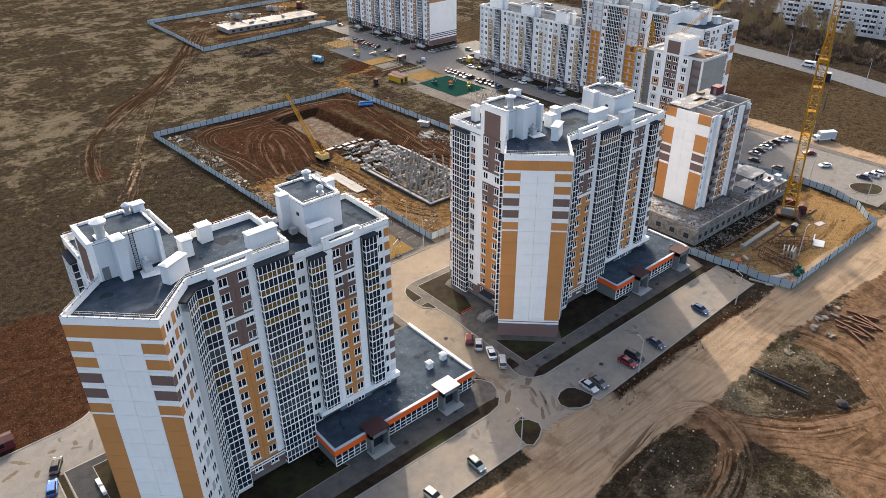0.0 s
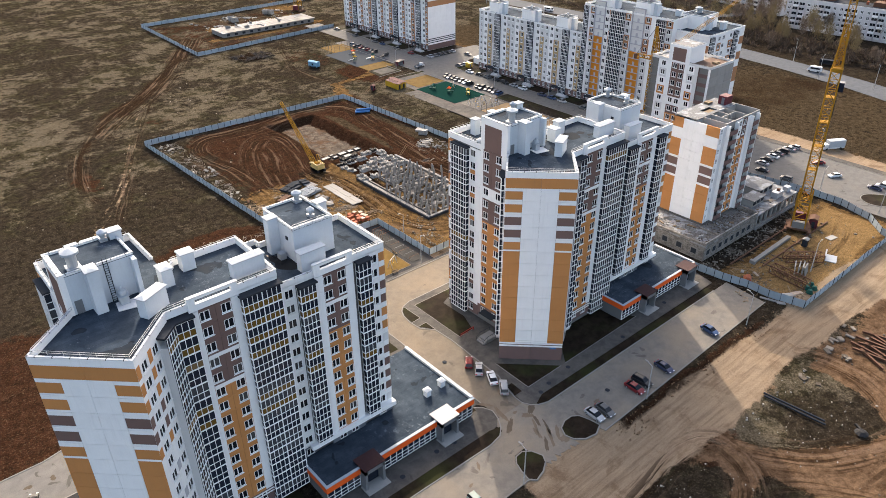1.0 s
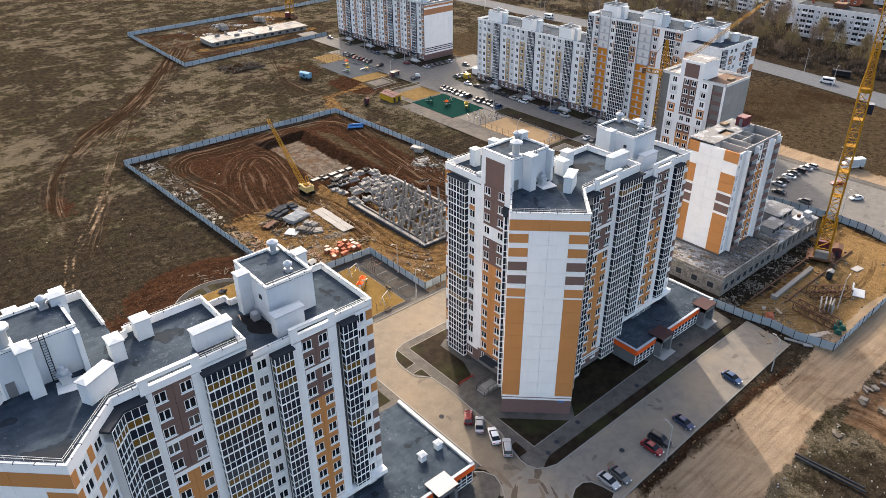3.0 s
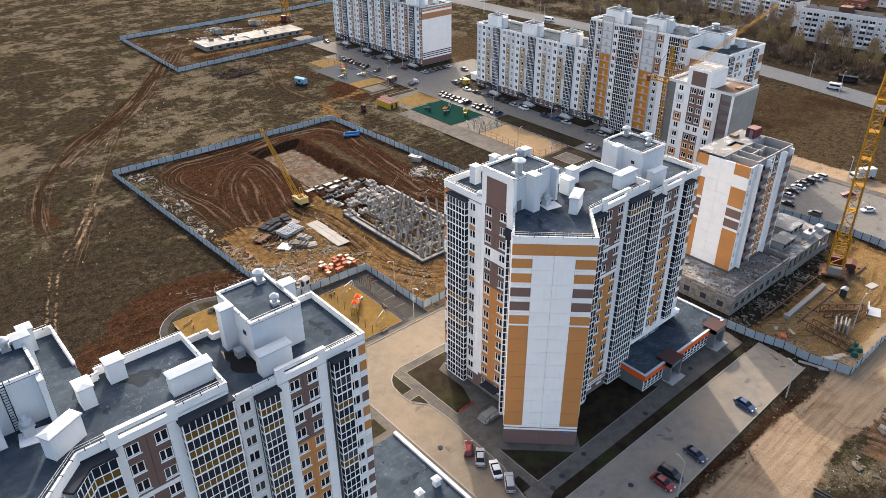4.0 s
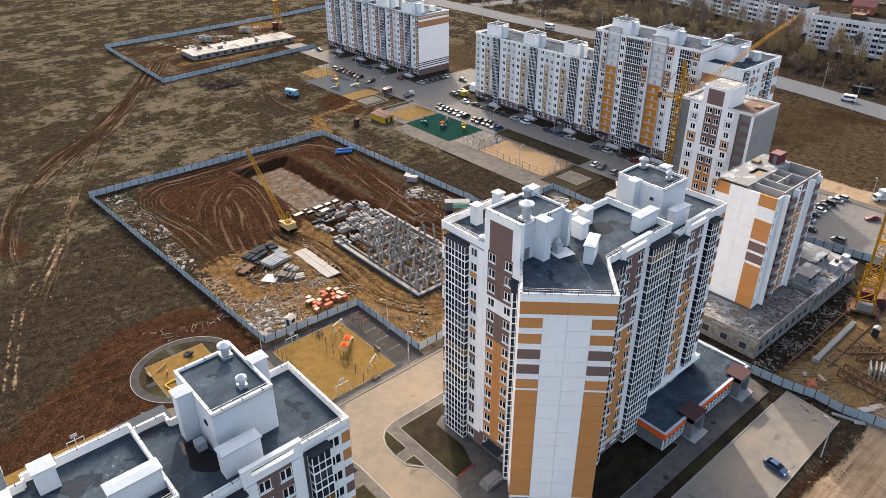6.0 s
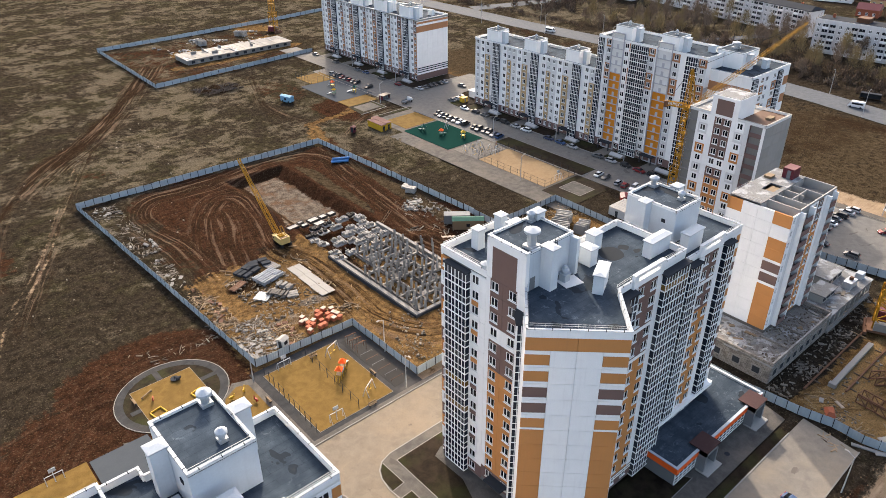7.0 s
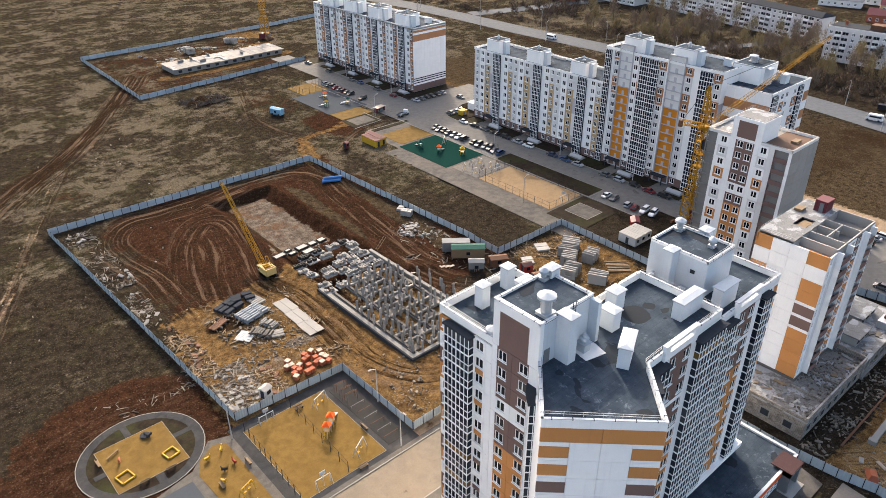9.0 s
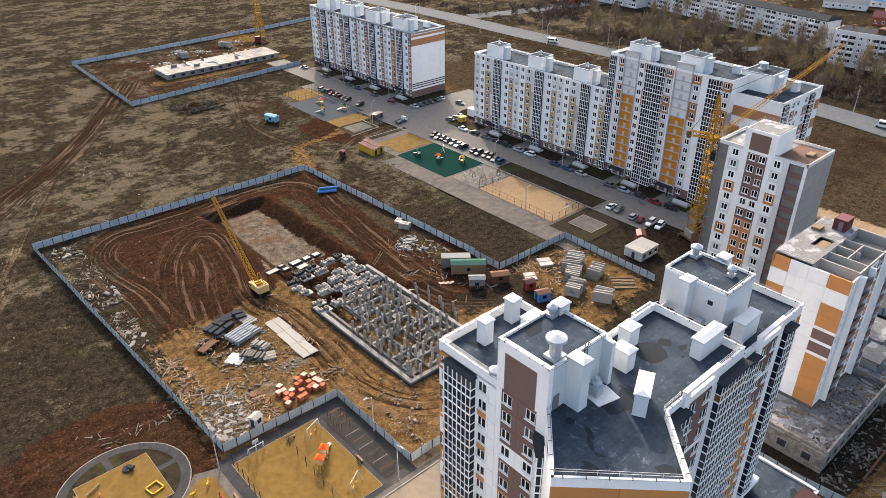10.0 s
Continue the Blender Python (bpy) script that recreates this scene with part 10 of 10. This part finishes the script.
def near_highway(off0, off1, t0, t1):
    def where(r):
        t = r.uniform(t0, t1) * (len(HWY) - 1)
        i = min(int(t), len(HWY) - 2)
        (x0, y0), (x1, y1) = HWY[i], HWY[i + 1]
        f = t - i
        ln = math.hypot(x1 - x0, y1 - y0)
        o = r.uniform(off0, off1)
        return x0 + (x1 - x0) * f + (y1 - y0) / ln * o, y0 + (y1 - y0) * f - (x1 - x0) / ln * o
    return where


shrubs("shrubs", "dark bare hedge along the highway", 190, near_highway(17, 22, 0.25, 0.95), 1.3, SHRUB, 1)
shrubs("shrubs", "dark bare scrub behind the highway", 230, near_highway(24, 48, 0.05, 0.5), 2.0, SHRUB, 2)
shrubs("shrubs", "dark bare willow clumps on the grass", 70, lambda r: (r.gauss(430, 18), r.gauss(370, 14)), 2.4, SHRUB, 3)
shrubs("shrubs", "scrub between the old blocks", 120, lambda r: (r.uniform(380, 480), r.uniform(110, 320)), 1.6, TWIG_BROWN, 4)

# low shop and houses beyond the highway
lone("roadside_shop", Geo().box(-18, 18, -9, 9, 0, 5.5).box(-18.5, 18.5, -9.5, 9.5, 5.5, 5.9), DARKM, "low dark roadside shop with a flat roof", "shop", "", "", pose(505, 420, 0, 0, 0, -20))
lone("roadside_shop", Geo().box(-7, 7, -9, 9, 0, 6.0).box(-7.3, 7.3, -9.3, 9.3, 6, 6.3), BRICK, "low brick-red roadside shop", "shop", "", "", pose(525, 401, 0, 0, 0, -20))

# manhole covers and small street things
for x, y in ((96.5, 79.4), (103.5, 80.2), (121, 79.0), (136.5, 80.4), (139.8, 80.8), (93.2, 78.6), (58, 79.6), (66.5, 80.2), (70.5, 79.8), (34, 79.4), (84.6, 99), (104, 70)):
    lone("manhole_cover", Geo().tube(0, 0, 0, 0.03, 0.5, 0.5, 16), DARKM, "dark iron manhole cover in the asphalt", "manhole cover", "manhole covers", "", pose(x, y, 0.13))
lone("plate", Geo().box(0, 1.3, -0.06, 0, 0, 0.4), BLUEP, "small blue plate on the plinth", "plate", "", "", pose(102.2, 84.58, 3.1, 0, 0, -44.4))


# ---- puddles on the roofs ----
DRIED = coat("drying_puddle_on_felt", (0.026, 0.030, 0.035, 1), 0.9, 0.35, 0.0, 3.0, 0.0, 0.02)


def puddle(pts, z, label, mat=PUDDLE):
    rr = random.Random(len(pts) + int(z))
    line = smooth(pts + pts[:1], 4)[:-1]
    line = [(x + rr.uniform(-0.07, 0.07), y + rr.uniform(-0.07, 0.07)) for x, y in line]
    lone("puddle", Geo().prism(line, z - 0.01, z + 0.006), mat, label, "puddle", "roof puddles")


puddle([(48.6, 101.6), (49.3, 100.7), (50.5, 99.2), (50.9, 97.6), (52.4, 95.6), (51.8, 94.5), (50.6, 94.6), (49.2, 94.9), (47.9, 96.7), (48.4, 98.3), (48.3, 99.6)], 40.22, "brown rain puddle on the bitumen roof")
puddle([(119.3, 100.0), (120.7, 99.4), (121.5, 98.4), (121.1, 96.7), (120.0, 95.8), (117.9, 96.2), (117.6, 98.3)], 43.62, "drying dark puddle on the bitumen roof", DRIED)
puddle([(122.8, 98.6), (123.5, 97.4), (122.3, 96.8), (121.6, 98.1)], 43.62, "small dark puddle on the bitumen roof", DRIED)
puddle([(123.0, 96.2), (124.2, 95.7), (123.5, 95.2), (122.4, 95.4)], 43.62, "small dark puddle on the bitumen roof", DRIED)
puddle([(104.0, 86.7), (105.3, 86.1), (105.0, 85.0), (103.7, 85.6)], 43.62, "small dark puddle on the bitumen roof", DRIED)


# ---- arched basement entries in the front gardens ----
def basement_entry(x, y):
    """Low arched hood of ribbed grey sheet over basement steps."""
    root = thing("basement_entry", x, y, 0.12, "low arched grey hood over basement steps in a front garden", "basement entry", "basement entries")
    g = Geo()
    n, m = 8, 6
    v = [(1.15 * math.cos(math.pi * i / n) * (1.0 if j % 2 else 0.94), -2.6 + 5.2 * j / m, 1.15 * math.sin(math.pi * i / n) * (1.0 if j % 2 else 0.94)) for j in range(m + 1) for i in range(n + 1)]
    f = [(j * (n + 1) + i, j * (n + 1) + i + 1, (j + 1) * (n + 1) + i + 1, (j + 1) * (n + 1) + i) for j in range(m) for i in range(n)]
    f += [tuple(range(n, -1, -1)), tuple(range(m * (n + 1), m * (n + 1) + n + 1))]
    part("hood", g.add(v, f), POLE, root)
    part("kerb_wall", Geo().box(-1.4, -1.2, -2.8, 2.8, -0.1, 0.35).box(1.2, 1.4, -2.8, 2.8, -0.1, 0.35), CONC, root)


for yy in (248.5, 228, 207.6, 187, 168):
    basement_entry(240.2, yy - 6.0)
for yy in (366, 346.5, 327, 307.5):
    basement_entry(241.2, yy - 6.4)
kerb(rect(205.2, 212.5, 169, 177.6), 0.16, 0.16, True)


# ---- damp mud stains on the junction and the car parks ----
def stain(x, y, a, b, turn, mat, seed):
    """A flat wet stain with a torn outline."""
    r = random.Random(seed)
    c, q = math.cos(radians(turn)), math.sin(radians(turn))
    pts = []
    for i in range(22):
        g = math.tau * i / 22
        k = r.uniform(0.7, 1.15)
        u, v = a * k * math.cos(g), b * k * math.sin(g)
        pts.append((x + c * u - q * v, y + q * u + c * v))
    lone("mud_stain", Geo().prism(pts, 0.024, 0.037), mat, "dark wet mud stain on the pale asphalt", "mud stain", "mud stains", "structure")


for i, (x, y, a, b, g) in enumerate(((80.0, 82.6, 1.0, 0.4, 60), (81.9, 83.6, 2.2, 0.45, -50), (82.6, 79.4, 2.6, 0.5, 80), (81.6, 76.0, 2.4, 0.55, 35), (87.1, 84.8, 1.8, 0.4, 70), (86.4, 82.0, 1.4, 0.5, 60), (88.2, 76.6, 1.6, 0.7, 30), (86.2, 75.8, 1.3, 0.7, -40), (85.0, 78.0, 0.6, 0.35, 0), (86.6, 73.6, 1.9, 0.35, 70), (85.2, 72.6, 2.2, 0.35, 60), (84.2, 71.2, 1.6, 0.4, 75), (86.8, 71.0, 2.4, 0.3, 65), (87.4, 69.0, 2.2, 0.4, 50), (85.4, 69.0, 2.8, 0.35, 60), (83.4, 68.2, 2.0, 0.4, 50), (87.2, 66.8, 1.2, 0.9, 0), (99.8, 69.4, 1.0, 0.5, 10), (98.2, 66.2, 1.4, 0.4, 50), (70.0, 72.6, 1.2, 0.3, 60), (66.0, 70.2, 0.6, 0.3, 20), (78.6, 86.4, 1.2, 0.5, 30))):
    stain(x, y, a, b, g, MUDSTAIN if i % 3 else STAIN, 200 + i)

# ---- small things beside the yard and the dirt road ----
cabin("shed", -0.6, 128.4, 0, 4.4, 2.6, 2.2, MAROON, MAROONR, "small shed with a maroon sheet roof")
for y in (107.6, 105.2):
    lone("planter_box", Geo().box(-0.35, 0.35, -0.9, 0.9, 0, 0.55).box(-0.28, 0.28, -0.8, 0.8, 0.55, 0.6), PALE, "small white box beside the planted strip", "box", "white boxes", "", pose(10.6, y, 0.15))
scatter("field_litter", "small white litter in the trampled grass", 60, (113, 142, 30, 48), ((0.12, 0.5), (0.1, 0.35), (0.03, 0.1)), CONCL, 301, even=True)
scatter("field_litter", "small white litter in the trampled grass", 34, (84, 104, 36, 49), ((0.12, 0.4), (0.1, 0.35), (0.03, 0.1)), CONCL, 302, even=True)
lone("tarpaulin_bundle", Geo().tube(0, 0, 0, 0.5, 1.3, 0.5, 9).bar((0.6, 0, 0.2), (2.2, 0.4, 0.1), 0.4), RUBBER, "crumpled black tarpaulin in the grass", "bundle", "tarpaulin bundles", "", pose(131.0, 30.6, -0.05, 0, 0, 40))
for i, (x, y, z) in enumerate(((-1.0, 120.0, 1.6), (2.8, 117.2, 1.0), (10.4, 120.8, 0.9), (1.0, 122.4, 2.0), (6.4, 121.4, 0.8))):
    stain(x, y, z, 0.45, 20 + 37 * i, STAIN, 230 + i)
